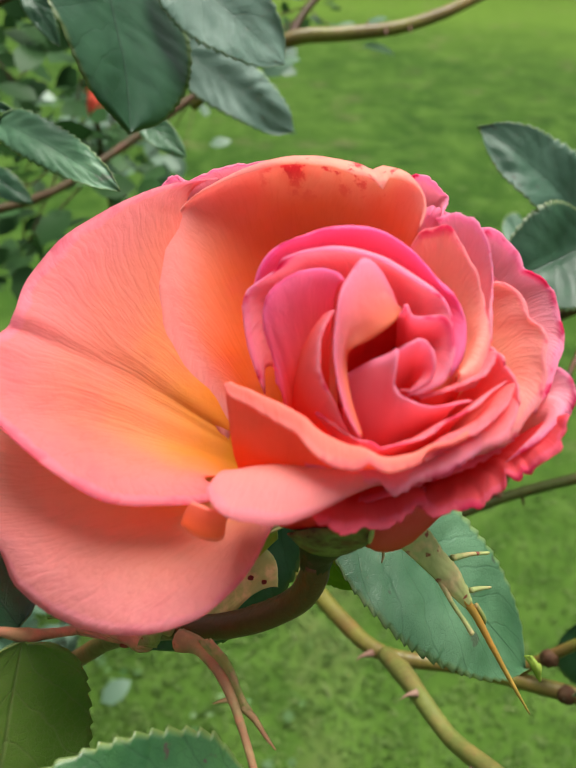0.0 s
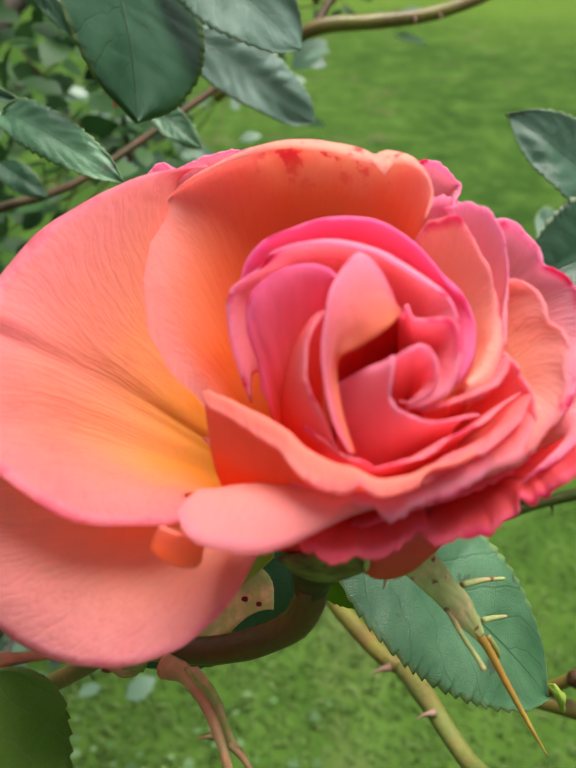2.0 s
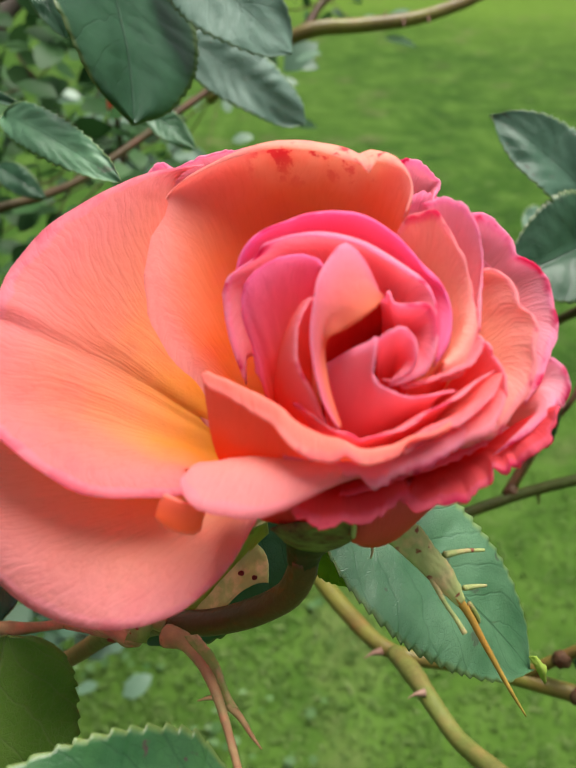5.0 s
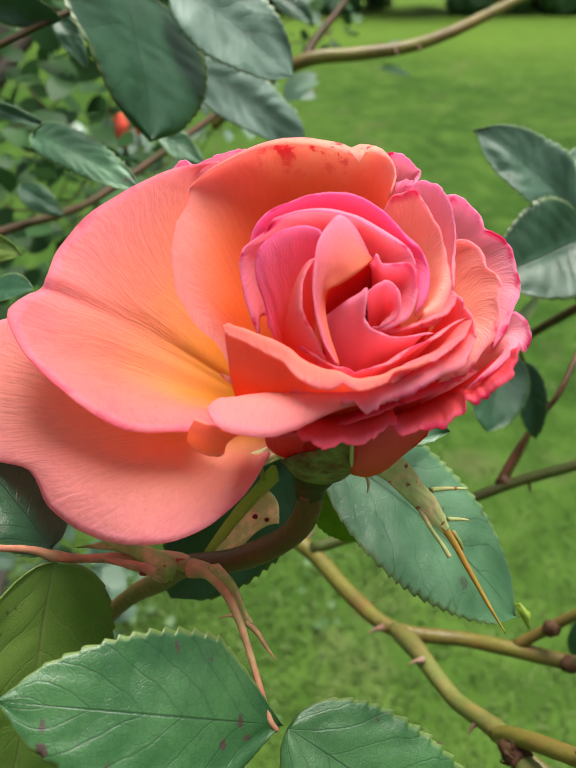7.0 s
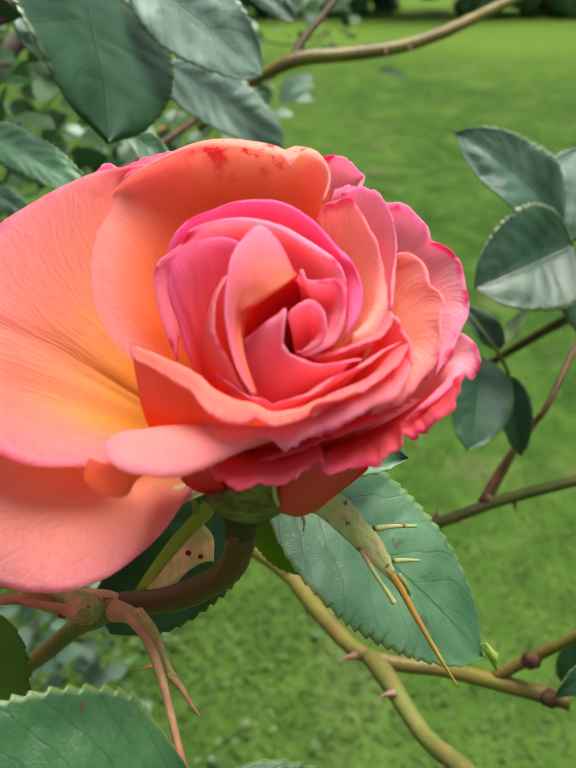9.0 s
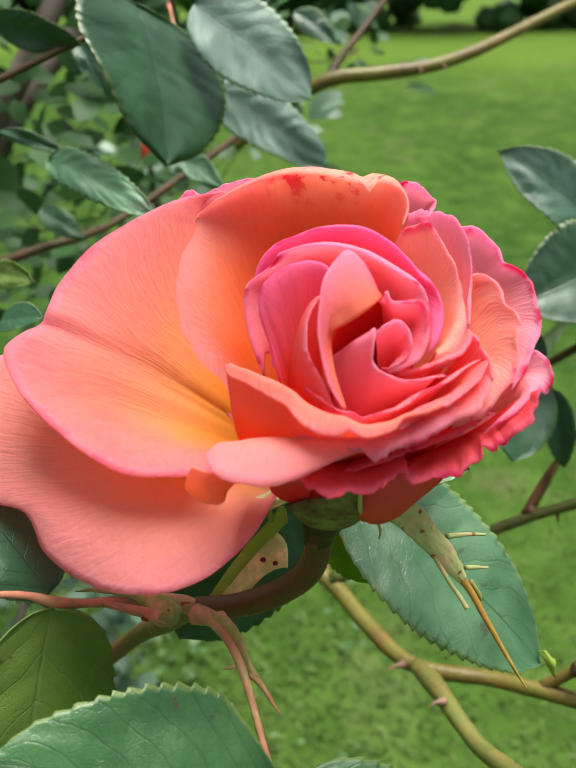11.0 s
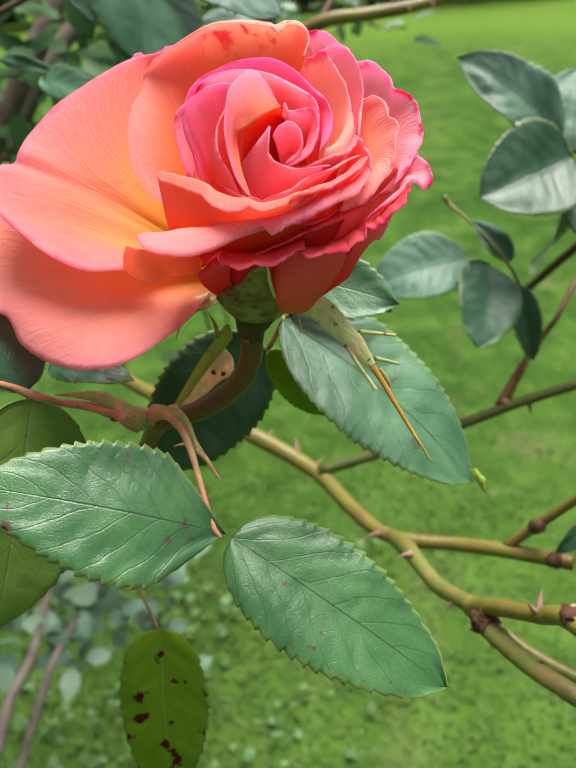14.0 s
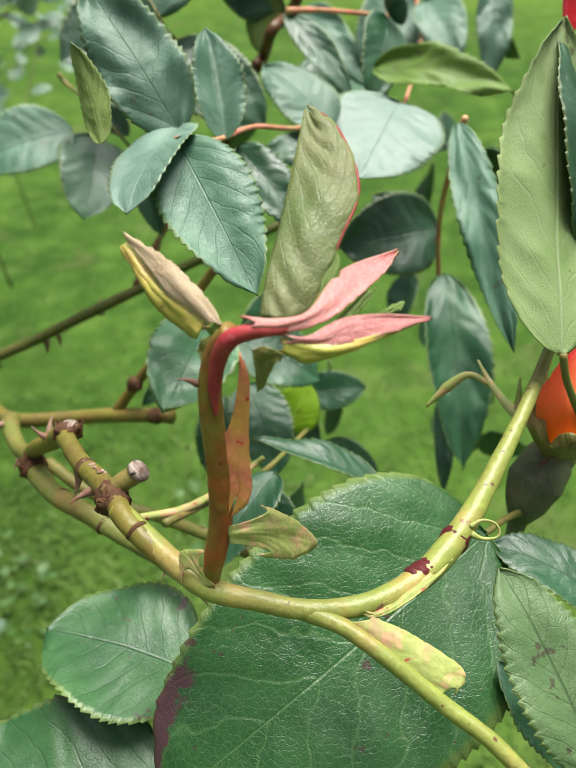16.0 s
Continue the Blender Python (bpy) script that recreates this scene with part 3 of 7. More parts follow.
# ---- lawn and distance ----
def lawn_material():
    m, tree, bsdf = material("lawn", 0.9, 0.06)
    where = tree.nodes.new("ShaderNodeTexCoord").outputs["Object"]
    wide = noise_at(tree, where, 0.42, 2.0)
    patch = noise_at(tree, where, 4.0, 4.0, 0.6)
    tuft = noise_at(tree, where, 10.0, 3.0, 0.55)
    fine = noise_at(tree, where, 90.0, 4.0, 0.7)
    base = ramp(tree, patch, ((0.3, (0.015, 0.044, 0.006)), (0.5, (0.029, 0.072, 0.009)), (0.72, (0.056, 0.110, 0.017))))
    base = mix(tree, ramp(tree, wide, ((0.42, (0, 0, 0)), (0.66, (0.6, 0.6, 0.6)))), base, (0.062, 0.118, 0.017))
    base = mix(tree, ramp(tree, tuft, ((0.34, (0.4, 0.4, 0.4)), (0.52, (0, 0, 0)))), base, (0.018, 0.044, 0.008))
    base = mix(tree, ramp(tree, tuft, ((0.50, (0, 0, 0)), (0.70, (0.6, 0.6, 0.6)))), base, (0.074, 0.130, 0.026))
    base = mix(tree, ramp(tree, fine, ((0.35, (0.2, 0.2, 0.2)), (0.6, (0, 0, 0)))), base, (0.050, 0.096, 0.016))
    # far lawn painted paler, for brighter light past a soft shadow band
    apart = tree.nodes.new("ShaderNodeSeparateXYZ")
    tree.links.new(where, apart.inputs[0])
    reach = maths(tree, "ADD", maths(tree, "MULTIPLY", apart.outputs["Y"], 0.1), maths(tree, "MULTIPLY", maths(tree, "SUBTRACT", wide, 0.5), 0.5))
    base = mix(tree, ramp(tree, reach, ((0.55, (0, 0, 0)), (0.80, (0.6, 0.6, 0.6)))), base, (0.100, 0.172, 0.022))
    soil = noise_at(tree, where, 3.3, 4.0, 0.6)
    base = mix(tree, ramp(tree, soil, ((0.58, (0, 0, 0)), (0.74, (0.5, 0.5, 0.5)))), base, (0.12, 0.105, 0.055))
    tree.links.new(base, bsdf.inputs["Base Color"])
    bump(tree, bsdf, fine, 0.25, 0.008)
    return m


def blade_material():
    m, tree, bsdf = material("grass_blade", 0.6, 0.15)
    rnd = tree.nodes.new("ShaderNodeNewGeometry").outputs["Random Per Island"]
    base = ramp(tree, rnd, ((0.0, (0.044, 0.092, 0.014)), (0.5, (0.068, 0.126, 0.023)), (0.9, (0.098, 0.162, 0.038)), (1.0, (0.15, 0.19, 0.07))))
    tree.links.new(base, bsdf.inputs["Base Color"])
    thin(m, tree, bsdf, base, 0.15)
    return m


GROUND = -1.2
bm = bmesh.new()
bmesh.ops.create_grid(bm, x_segments=40, y_segments=40, size=60.0)
for v in bm.verts:
    v.co.z = GROUND + 0.02 * noise.noise((v.co.x * 0.7, v.co.y * 0.7, 0.0))
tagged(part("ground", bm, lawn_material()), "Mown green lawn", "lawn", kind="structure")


def grass(count, xs, ys, tall, seed, fade=1.0):
    """Grass blades as one body: bent triangles of two lengths, thicker in tufts."""
    rng = np.random.default_rng(seed)
    y = ys[0] + (ys[1] - ys[0]) * rng.uniform(0, 1, count) ** fade
    x = rng.uniform(*xs, count) * (1 + 0.75 * np.maximum(y, 0)) + 0.1 * y
    x, y = x + rng.normal(0, 0.3, count), y + rng.normal(0, 0.22, count)
    verts, faces = [], []
    for k in range(count):
        clump = noise.noise((x[k] * 6, y[k] * 6, 3.0))
        h = tall * rng.uniform(0.4, 1.1) * (1 + 0.6 * clump)
        a, lean, wide = rng.uniform(0, 2 * math.pi), rng.uniform(0.8, 2.2) * h, rng.uniform(0.0015, 0.0035)
        cx, cy, n = math.cos(a), math.sin(a), len(verts)
        verts += [
            (x[k] - cy * wide, y[k] + cx * wide, GROUND), (x[k] + cy * wide, y[k] - cx * wide, GROUND),
            (x[k] + cx * lean * 0.4 + cy * wide * 0.8, y[k] + cy * lean * 0.4 - cx * wide * 0.8, GROUND + h * 0.65),
            (x[k] + cx * lean * 0.4 - cy * wide * 0.8, y[k] + cy * lean * 0.4 + cx * wide * 0.8, GROUND + h * 0.65),
            (x[k] + cx * lean, y[k] + cy * lean, GROUND + h)]
        faces += [(n, n + 1, n + 2, n + 3), (n + 3, n + 2, n + 4)]
    mesh = bpy.data.meshes.new("grass")
    mesh.from_pydata(verts, [], faces)
    mesh.materials.append(BLADE)
    return tagged(new("grass", mesh), "Short green lawn grass", "grass", kind="stuff")


BLADE = blade_material()
grass(100000, (-1.0, 1.0), (-0.1, 8.0), 0.008, 4, 2.8)
grass(9000, (-0.9, 0.1), (0.0, 1.2), 0.018, 11)


def weeds(count, seed):
    """Small round clover and plantain leaves among the grass, as one body."""
    rng = np.random.default_rng(seed)
    verts, faces = [], []
    for _ in range(count):
        cx, cy = rng.uniform(-1.1, 0.1), rng.uniform(0.0, 1.1)
        if noise.noise((cx * 3, cy * 3, 9.0)) < -0.05:
            continue
        z, r, tilt, a0 = GROUND + rng.uniform(0.010, 0.05), rng.uniform(0.004, 0.011), rng.uniform(-0.7, 0.7), rng.uniform(0, 6.28)
        n = len(verts)
        for k in range(7):
            a = a0 + 2 * math.pi * k / 7
            verts.append((cx + r * math.cos(a), cy + r * math.sin(a) * 0.8, z + r * math.sin(a) * tilt))
        faces.append(tuple(range(n, n + 7)))
    mesh = bpy.data.meshes.new("weeds")
    mesh.from_pydata(verts, [], faces)
    mesh.materials.append(CLOVER)
    return tagged(new("weeds", mesh), "Small clover leaves among the grass", "weeds", kind="stuff")


def far_leaf_material(name, deep, middle, light, gloss):
    m, tree, bsdf = material(name, 0.45, gloss)
    rnd = tree.nodes.new("ShaderNodeNewGeometry").outputs["Random Per Island"]
    base = ramp(tree, rnd, ((0.0, deep), (0.6, middle), (1.0, light)))
    tree.links.new(base, bsdf.inputs["Base Color"])
    thin(m, tree, bsdf, base, 0.25)
    return m


LEAF_FAR = far_leaf_material("leaf_far", (0.018, 0.055, 0.014), (0.036, 0.092, 0.028), (0.065, 0.135, 0.050), 0.14)
# paler copy of LEAF_FAR, the leaves' sky sheen put into its colours
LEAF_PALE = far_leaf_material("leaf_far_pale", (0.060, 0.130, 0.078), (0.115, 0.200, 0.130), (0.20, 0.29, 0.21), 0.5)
CLOVER = far_leaf_material("clover", (0.05, 0.12, 0.03), (0.105, 0.19, 0.07), (0.19, 0.28, 0.14), 0.2)
weeds(900, 8)

# hedge and shade at the far side of the lawn
bm = bmesh.new()
for k in range(900):
    x, z = random.uniform(-14, 18), GROUND + random.uniform(0, 1.6)
    m = Matrix.Translation((x, 9.5 + random.uniform(-0.3, 0.5), z)) @ Euler((random.uniform(-1, 1), random.uniform(-1, 1), random.uniform(0, 6))).to_matrix().to_4x4()
    bmesh.ops.create_icosphere(bm, subdivisions=1, radius=random.uniform(0.12, 0.3), matrix=m)
tagged(part("hedge", bm, LEAF_FAR, smooth=False), "Dark clipped hedge beyond the lawn", "hedge", kind="stuff")


def far_bush(label, mat, clumps):
    """Loose foliage: rose leaflets of one bush, as clumps round the given places (millimetres): place, count, spread, leaf length."""
    ob = new("rose_bush")
    tagged(ob, label, "bush")
    rng = np.random.default_rng(int(abs(clumps[0][0][0]) * 10) + len(clumps))
    verts, faces = [], []
    for (cx, cy, cz), count, spread, length in clumps:
        for _ in range(count):
            at = np.array((cx, cy, cz)) + rng.normal(0, 0.5, 3) * spread
            size = length * rng.uniform(0.6, 1.15)
            ax = rng.normal(0, 1, 3) * (1, 1, 0.55)
            ax /= np.linalg.norm(ax)
            up = np.array((0, -0.25, 1.0)) + rng.normal(0, 0.45, 3)
            ay = np.cross(up, ax)
            ay /= np.linalg.norm(ay)
            az, n = np.cross(ax, ay), len(verts)
            prof = [(0, 0), (0.25, 0.27), (0.55, 0.31), (0.82, 0.19), (1, 0)]
            for s, h in prof:
                for q in (-1, 0, 1):
                    p = at + size * (ax * s + ay * h * q + az * (0.10 * abs(q) * h + 0.25 * s * (1 - s)))
                    verts.append(tuple(p / 1000))
            for r in range(4):
                for q in range(2):
                    a = n + 3 * r + q
                    faces.append((a, a + 3, a + 4, a + 1))
    mesh = bpy.data.meshes.new("foliage")
    mesh.from_pydata(verts, [], faces)
    mesh.materials.append(mat)
    mesh.shade_smooth()
    leaves = tagged(new("foliage", mesh), kind="stuff")
    leaves.parent = ob
    places = [c[0] for c in clumps]
    for (ax, ay, az), (bx, by, bz) in zip(places, places[1:]):
        tube(ob, [(ax, ay, az), ((ax + bx) / 2, (ay + by) / 2 + 15, (az + bz) / 2 - 25), (bx, by, bz)], [1.2, 1.0, 1.2], CANE_OLD, "cane", sides=6, per=4)
    lx, ly, lz = min(places, key=lambda q: q[0])
    tube(ob, [(lx, ly, lz), (lx - 160, ly + 60, lz - 150), (lx - 260, ly + 120, GROUND * 1000)], [1.5, 3.0, 5.0], CANE_OLD, "cane", sides=8, per=4)
    return ob


def far_bud(at):
    """A red rosebud on its stalk, far off."""
    bud = thing("rosebud", None, "Small red rosebud on a far stalk", "flower bud", "far rosebuds")
    x, y, z = at
    k = 16.0
    tube(bud, [(x, y, z - k), (x, y, z - 0.4 * k), (x, y, z + 0.3 * k), (x, y, z + k)], [0.3 * k, 0.5 * k, 0.42 * k, 0.1 * k], CORAL_FAR, "petals", sides=10, per=4)
    tube(bud, [(x, y, z - 0.8 * k), (x + 4, y + 8, z - 120), (x + 30, y + 30, z - 420)], [3.0, 2.0, 2.4], CANE_OLD, "stalk", sides=6)


far_m, far_tree, far_bsdf = material("petal_far", 0.6, 0.2)
far_where = far_tree.nodes.new("ShaderNodeTexCoord").outputs["Object"]
far_tree.links.new(ramp(far_tree, noise_at(far_tree, far_where, 60.0), ((0.35, (0.75, 0.06, 0.04)), (0.65, (0.88, 0.16, 0.10)))), far_bsdf.inputs["Base Color"])
CORAL_FAR = far_m

# ---- the open rose ----

flower = thing("rose_flower", None, "Full-blown salmon pink and coral rose with yellow throat", "flower")
petal(flower, SALMON_SOFT, [
    [(-3.0, 17.9, -27.1), (-6.2, 21.5, -21.8)],
    [(-4.1, 13.5, -25.6), (-8.9, 6.9, -25.5), (-16.7, 2.9, -26.0), (-30.8, 5.1, -24.6), (-43.9, 11.6, -22.2), (-52.7, 21.4, -16.5), (-47.2, 28.7, -11.1)],
    [(-3.7, 9.4, -23.6), (-8.1, -0.3, -25.5), (-14.0, -6.4, -27.4), (-19.8, -7.9, -30.4), (-27.6, -7.7, -32.9), (-35.8, -5.9, -33.7), (-43.2, -2.8, -32.7), (-48.9, 1.2, -30.4), (-53.8, 7.5, -26.4), (-63.1, 11.0, -26.7), (-72.1, 15.7, -26.8), (-77.2, 25.6, -19.3), (-71.5, 34.6, -9.5), (-57.9, 36.2, -5.4)]], 0.15, 0, 0)
petal(flower, SALMON, [
    [(-4.6, 18.1, -23.2), (-4.3, 21.5, -21.8), (-3.6, 27.0, -19.0)],
    [(-15.8, 11.9, -14.5), (-24.9, 14.0, -13.2), (-34.6, 19.6, -10.3), (-35.7, 25.2, -6.4), (-34.5, 29.7, -4.7), (-32.2, 32.7, -1.6), (-28.0, 40.5, 4.6), (-20.9, 49.7, 11.2)],
    [(-10.9, 6.2, -14.0), (-19.8, 3.9, -13.9), (-30.3, 4.0, -13.7), (-38.4, 6.0, -10.7), (-43.7, 8.4, -7.2), (-48.6, 11.2, -3.9), (-52.9, 15.0, -0.9), (-56.2, 20.0, 2.9), (-55.8, 23.1, 3.8), (-53.8, 26.4, 4.3), (-52.6, 32.1, 2.8), (-51.2, 33.4, 5.6), (-50.7, 42.4, 7.5), (-46.7, 48.5, 11.1), (-41.6, 52.9, 14.0), (-33.3, 55.6, 18.0), (-27.0, 56.1, 20.5), (-20.9, 56.9, 21.7), (-15.4, 58.2, 21.9)]], 0.15, 0, 1)
petal(flower, BLEMISHED, [
    [(-2.0, 22.5, -23.9), (10.2, 26.2, -23.8)],
    [(-8.7, 28.0, -13.2), (-16.3, 37.3, -0.6), (-12.6, 50.2, 10.3), (0.2, 53.8, 16.9), (13.1, 48.6, 18.4), (20.8, 38.3, 15.7)],
    [(-12.7, 23.5, -17.9), (-17.2, 27.4, -12.1), (-23.2, 32.3, -5.0), (-26.1, 39.7, 2.6), (-26.0, 47.1, 9.9), (-23.1, 53.6, 16.4), (-17.6, 53.0, 21.4), (-9.6, 51.0, 26.0), (-1.9, 47.4, 29.1), (5.3, 45.7, 29.3), (10.8, 43.6, 28.9), (13.5, 42.6, 28.2), (14.6, 40.4, 27.4), (16.1, 42.5, 28.5), (19.2, 41.0, 28.5), (21.3, 38.3, 27.3), (21.3, 34.9, 25.8), (19.8, 32.5, 23.1)]], 0.4, 0, 2)
petal(flower, PINK, [
    [(1.3, 25.9, -27.8), (10.3, 27.2, -25.9)],
    [(-19.7, 56.0, 2.5), (-10.5, 62.5, 8.6), (-3.3, 62.5, 8.6)],
    [(-27.3, 57.3, 18.8), (-25.6, 58.7, 20.8), (-23.6, 59.3, 21.8), (-21.8, 59.7, 20.5), (-16.6, 59.9, 22.7), (-11.0, 60.7, 23.8), (-3.1, 61.1, 24.4)]], 0.6, 0, 3)
petal(flower, PINK, [
    [(10.3, 27.2, -25.9), (19.3, 27.2, -25.9)],
    [(17.3, 51.6, 6.8), (23.8, 51.0, 9.5), (27.6, 46.0, 9.2)],
    [(18.1, 47.7, 24.1), (21.0, 51.2, 25.9), (23.8, 52.9, 25.6), (26.9, 52.3, 23.9), (28.9, 51.3, 22.3), (28.2, 48.1, 21.2), (26.9, 44.0, 20.6), (28.1, 40.1, 18.3)]], 0.5, 0, 4)
petal(flower, PINK, [
    [(11.2, 21.5, -27.2), (18.9, 21.5, -27.2)],
    [(28.4, 39.3, 2.8), (35.9, 32.4, 1.5), (37.6, 22.5, -2.5)],
    [(31.7, 41.2, 20.0), (35.6, 40.2, 20.3), (38.0, 38.6, 18.8), (40.1, 36.7, 16.9), (40.4, 35.2, 15.5), (42.7, 34.1, 14.7), (45.1, 32.5, 13.3), (46.3, 29.9, 11.2), (46.9, 26.0, 8.1), (46.7, 23.4, 6.1), (44.7, 19.7, 4.2), (42.4, 15.5, 1.6), (39.5, 12.1, 0.1)]], 0.3, 0, 5)
petal(flower, PALE, [
    [(12.1, 19.1, -25.3), (18.5, 19.1, -25.3)],
    [(24.5, 35.5, 5.0), (29.1, 31.3, 3.7), (32.8, 24.0, 2.4), (32.8, 16.7, -0.2), (28.1, 10.1, -2.9)],
    [(31.3, 38.0, 16.9), (32.6, 33.5, 15.7), (33.8, 31.4, 13.6), (35.6, 29.9, 14.9), (37.9, 27.7, 14.3), (38.8, 25.2, 13.3), (39.1, 22.5, 11.9), (40.4, 20.0, 11.8), (40.8, 17.5, 10.7), (40.0, 15.3, 9.2), (39.9, 12.3, 6.6), (38.8, 9.8, 3.8), (36.4, 7.8, 1.8), (34.0, 5.6, -0.6), (31.1, 4.4, -1.5), (27.7, 3.4, -2.1)]], 0.25, 0, 6)
petal(flower, PINK, [
    [(12.1, 21.1, -24.2), (16.5, 21.1, -24.2)],
    [(23.4, 34.3, 9.7), (29.0, 29.3, 7.6), (30.1, 20.9, 4.1)],
    [(23.8, 36.4, 23.6), (26.8, 36.1, 24.9), (29.6, 34.8, 24.8), (30.9, 33.5, 23.8), (32.5, 32.4, 21.2), (33.4, 30.7, 17.7), (33.2, 28.0, 14.7), (32.5, 24.9, 11.8), (31.5, 19.8, 7.9)]], 0.25, 0, 7)
petal(flower, PALE, [
    [(13.0, 21.1, -18.8), (21.1, 18.6, -17.1)],
    [(19.2, 32.2, 8.4), (24.6, 27.0, 8.7), (26.9, 19.3, 7.1), (24.8, 12.5, 6.0)],
    [(19.3, 33.3, 19.8), (20.8, 33.4, 22.6), (23.3, 32.5, 24.0), (24.9, 32.2, 24.5), (27.1, 29.5, 22.2), (28.9, 27.1, 19.7), (30.2, 24.8, 17.1), (30.7, 22.7, 14.9), (31.1, 19.7, 12.2), (31.1, 17.1, 10.2), (29.4, 12.8, 7.4), (27.2, 10.7, 6.0), (24.6, 9.5, 6.1)]], 0.2, 0, 8)
petal(flower, MAGENTA, [
    [(7.7, 22.9, -16.2), (18.0, 21.0, -13.6)],
    [(-2.9, 32.6, 3.7), (5.4, 36.0, 12.3), (14.4, 33.7, 13.3), (21.2, 25.5, 11.0), (23.8, 16.8, 7.9)],
    [(-7.9, 29.1, 13.6), (-6.7, 30.4, 17.3), (-3.7, 31.8, 20.4), (1.2, 31.9, 22.3), (6.0, 31.6, 23.6), (10.7, 30.7, 24.1), (14.5, 29.2, 23.6), (18.2, 26.9, 22.0), (20.9, 25.0, 20.0), (23.2, 22.8, 17.7), (25.4, 20.7, 16.3), (26.7, 17.7, 13.7), (26.5, 14.9, 11.3), (25.2, 12.4, 9.5), (23.5, 10.8, 8.0)]], 0.2, 0, 9)
petal(flower, PINK, [
    [(5.4, 19.3, -12.5), (15.7, 20.5, -10.8)],
    [(-3.8, 23.3, 0.5), (0.2, 28.6, 10.1), (10.1, 28.9, 14.3), (19.0, 24.0, 12.3), (21.8, 15.3, 9.2)],
    [(-5.7, 18.4, -1.3), (-8.6, 22.0, 5.7), (-9.6, 24.9, 11.8), (-8.8, 26.2, 14.6), (-6.6, 26.7, 16.3), (-4.1, 26.8, 18.3), (-3.1, 26.9, 20.2), (0.2, 26.2, 21.8), (4.9, 25.1, 22.9), (9.5, 24.3, 22.6), (14.1, 22.9, 21.4), (18.7, 20.8, 19.3), (22.5, 19.0, 17.4), (23.9, 16.2, 15.1), (23.9, 13.2, 12.4), (23.2, 10.5, 10.2)]], 0.15, 0, 10)
petal(flower, MAGENTA, [
    [(-1.3, 14.9, -8.4), (2.2, 15.4, -7.5), (5.7, 16.5, -5.9)],
    [(-2.5, 14.9, -0.3), (-2.5, 17.2, 7.1), (0.4, 19.3, 12.9), (5.0, 19.6, 14.3)],
    [(-3.9, 15.6, 3.2), (-4.5, 17.0, 7.3), (-5.9, 18.2, 11.4), (-6.3, 19.4, 14.4), (-5.4, 20.7, 17.3), (-3.5, 21.8, 18.9), (-0.7, 22.2, 20.4), (3.0, 22.1, 21.2), (5.7, 20.8, 21.0), (6.9, 19.6, 20.1)]], 0.12, 0, 11)
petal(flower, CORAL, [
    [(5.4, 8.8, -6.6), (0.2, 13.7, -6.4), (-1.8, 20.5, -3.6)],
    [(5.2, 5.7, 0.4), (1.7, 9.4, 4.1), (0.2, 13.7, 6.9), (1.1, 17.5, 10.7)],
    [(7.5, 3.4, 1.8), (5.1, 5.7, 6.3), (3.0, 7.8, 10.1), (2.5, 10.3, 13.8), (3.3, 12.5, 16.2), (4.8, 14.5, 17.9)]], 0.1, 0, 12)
petal(flower, HOOD, [
    [(9.3, 3.0, 2.2), (7.4, 6.5, 7.0), (6.6, 9.8, 11.5), (7.2, 9.6, 14.0), (9.4, 10.5, 14.7), (11.9, 11.3, 16.1), (14.1, 13.2, 17.0), (15.5, 16.8, 16.6)],
    [(8.8, 2.3, 2.6), (6.7, 4.8, 7.2), (5.6, 7.5, 11.5), (6.0, 10.0, 16.5), (7.6, 12.4, 19.3), (10.0, 14.8, 20.9), (13.0, 16.2, 19.9), (15.4, 17.2, 16.8)],
    [(8.9, 2.0, 2.4), (6.5, 3.5, 6.5), (5.1, 6.0, 11.1), (4.5, 8.6, 15.6), (5.0, 12.6, 20.4), (6.2, 15.7, 22.4), (9.2, 20.3, 23.8), (11.8, 19.9, 22.4), (13.7, 18.7, 19.7), (15.1, 17.7, 16.5)]], 0.1, 0, 13)
# inner wall seen through the hollow, coloured dark in place of shade
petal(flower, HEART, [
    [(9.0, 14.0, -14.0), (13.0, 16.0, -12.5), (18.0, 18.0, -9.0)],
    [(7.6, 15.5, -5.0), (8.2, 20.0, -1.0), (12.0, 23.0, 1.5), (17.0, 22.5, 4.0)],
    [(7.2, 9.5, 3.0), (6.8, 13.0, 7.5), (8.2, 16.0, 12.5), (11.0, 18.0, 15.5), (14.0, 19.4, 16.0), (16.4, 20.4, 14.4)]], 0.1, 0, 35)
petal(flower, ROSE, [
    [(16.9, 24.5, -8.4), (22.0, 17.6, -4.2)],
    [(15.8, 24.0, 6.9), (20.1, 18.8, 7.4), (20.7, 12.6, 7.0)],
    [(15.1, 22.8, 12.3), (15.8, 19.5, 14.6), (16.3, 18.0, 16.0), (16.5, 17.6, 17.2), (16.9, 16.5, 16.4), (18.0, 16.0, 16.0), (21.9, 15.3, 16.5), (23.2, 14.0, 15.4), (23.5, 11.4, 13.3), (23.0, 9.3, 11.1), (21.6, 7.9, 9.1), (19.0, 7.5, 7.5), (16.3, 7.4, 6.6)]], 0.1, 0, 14)
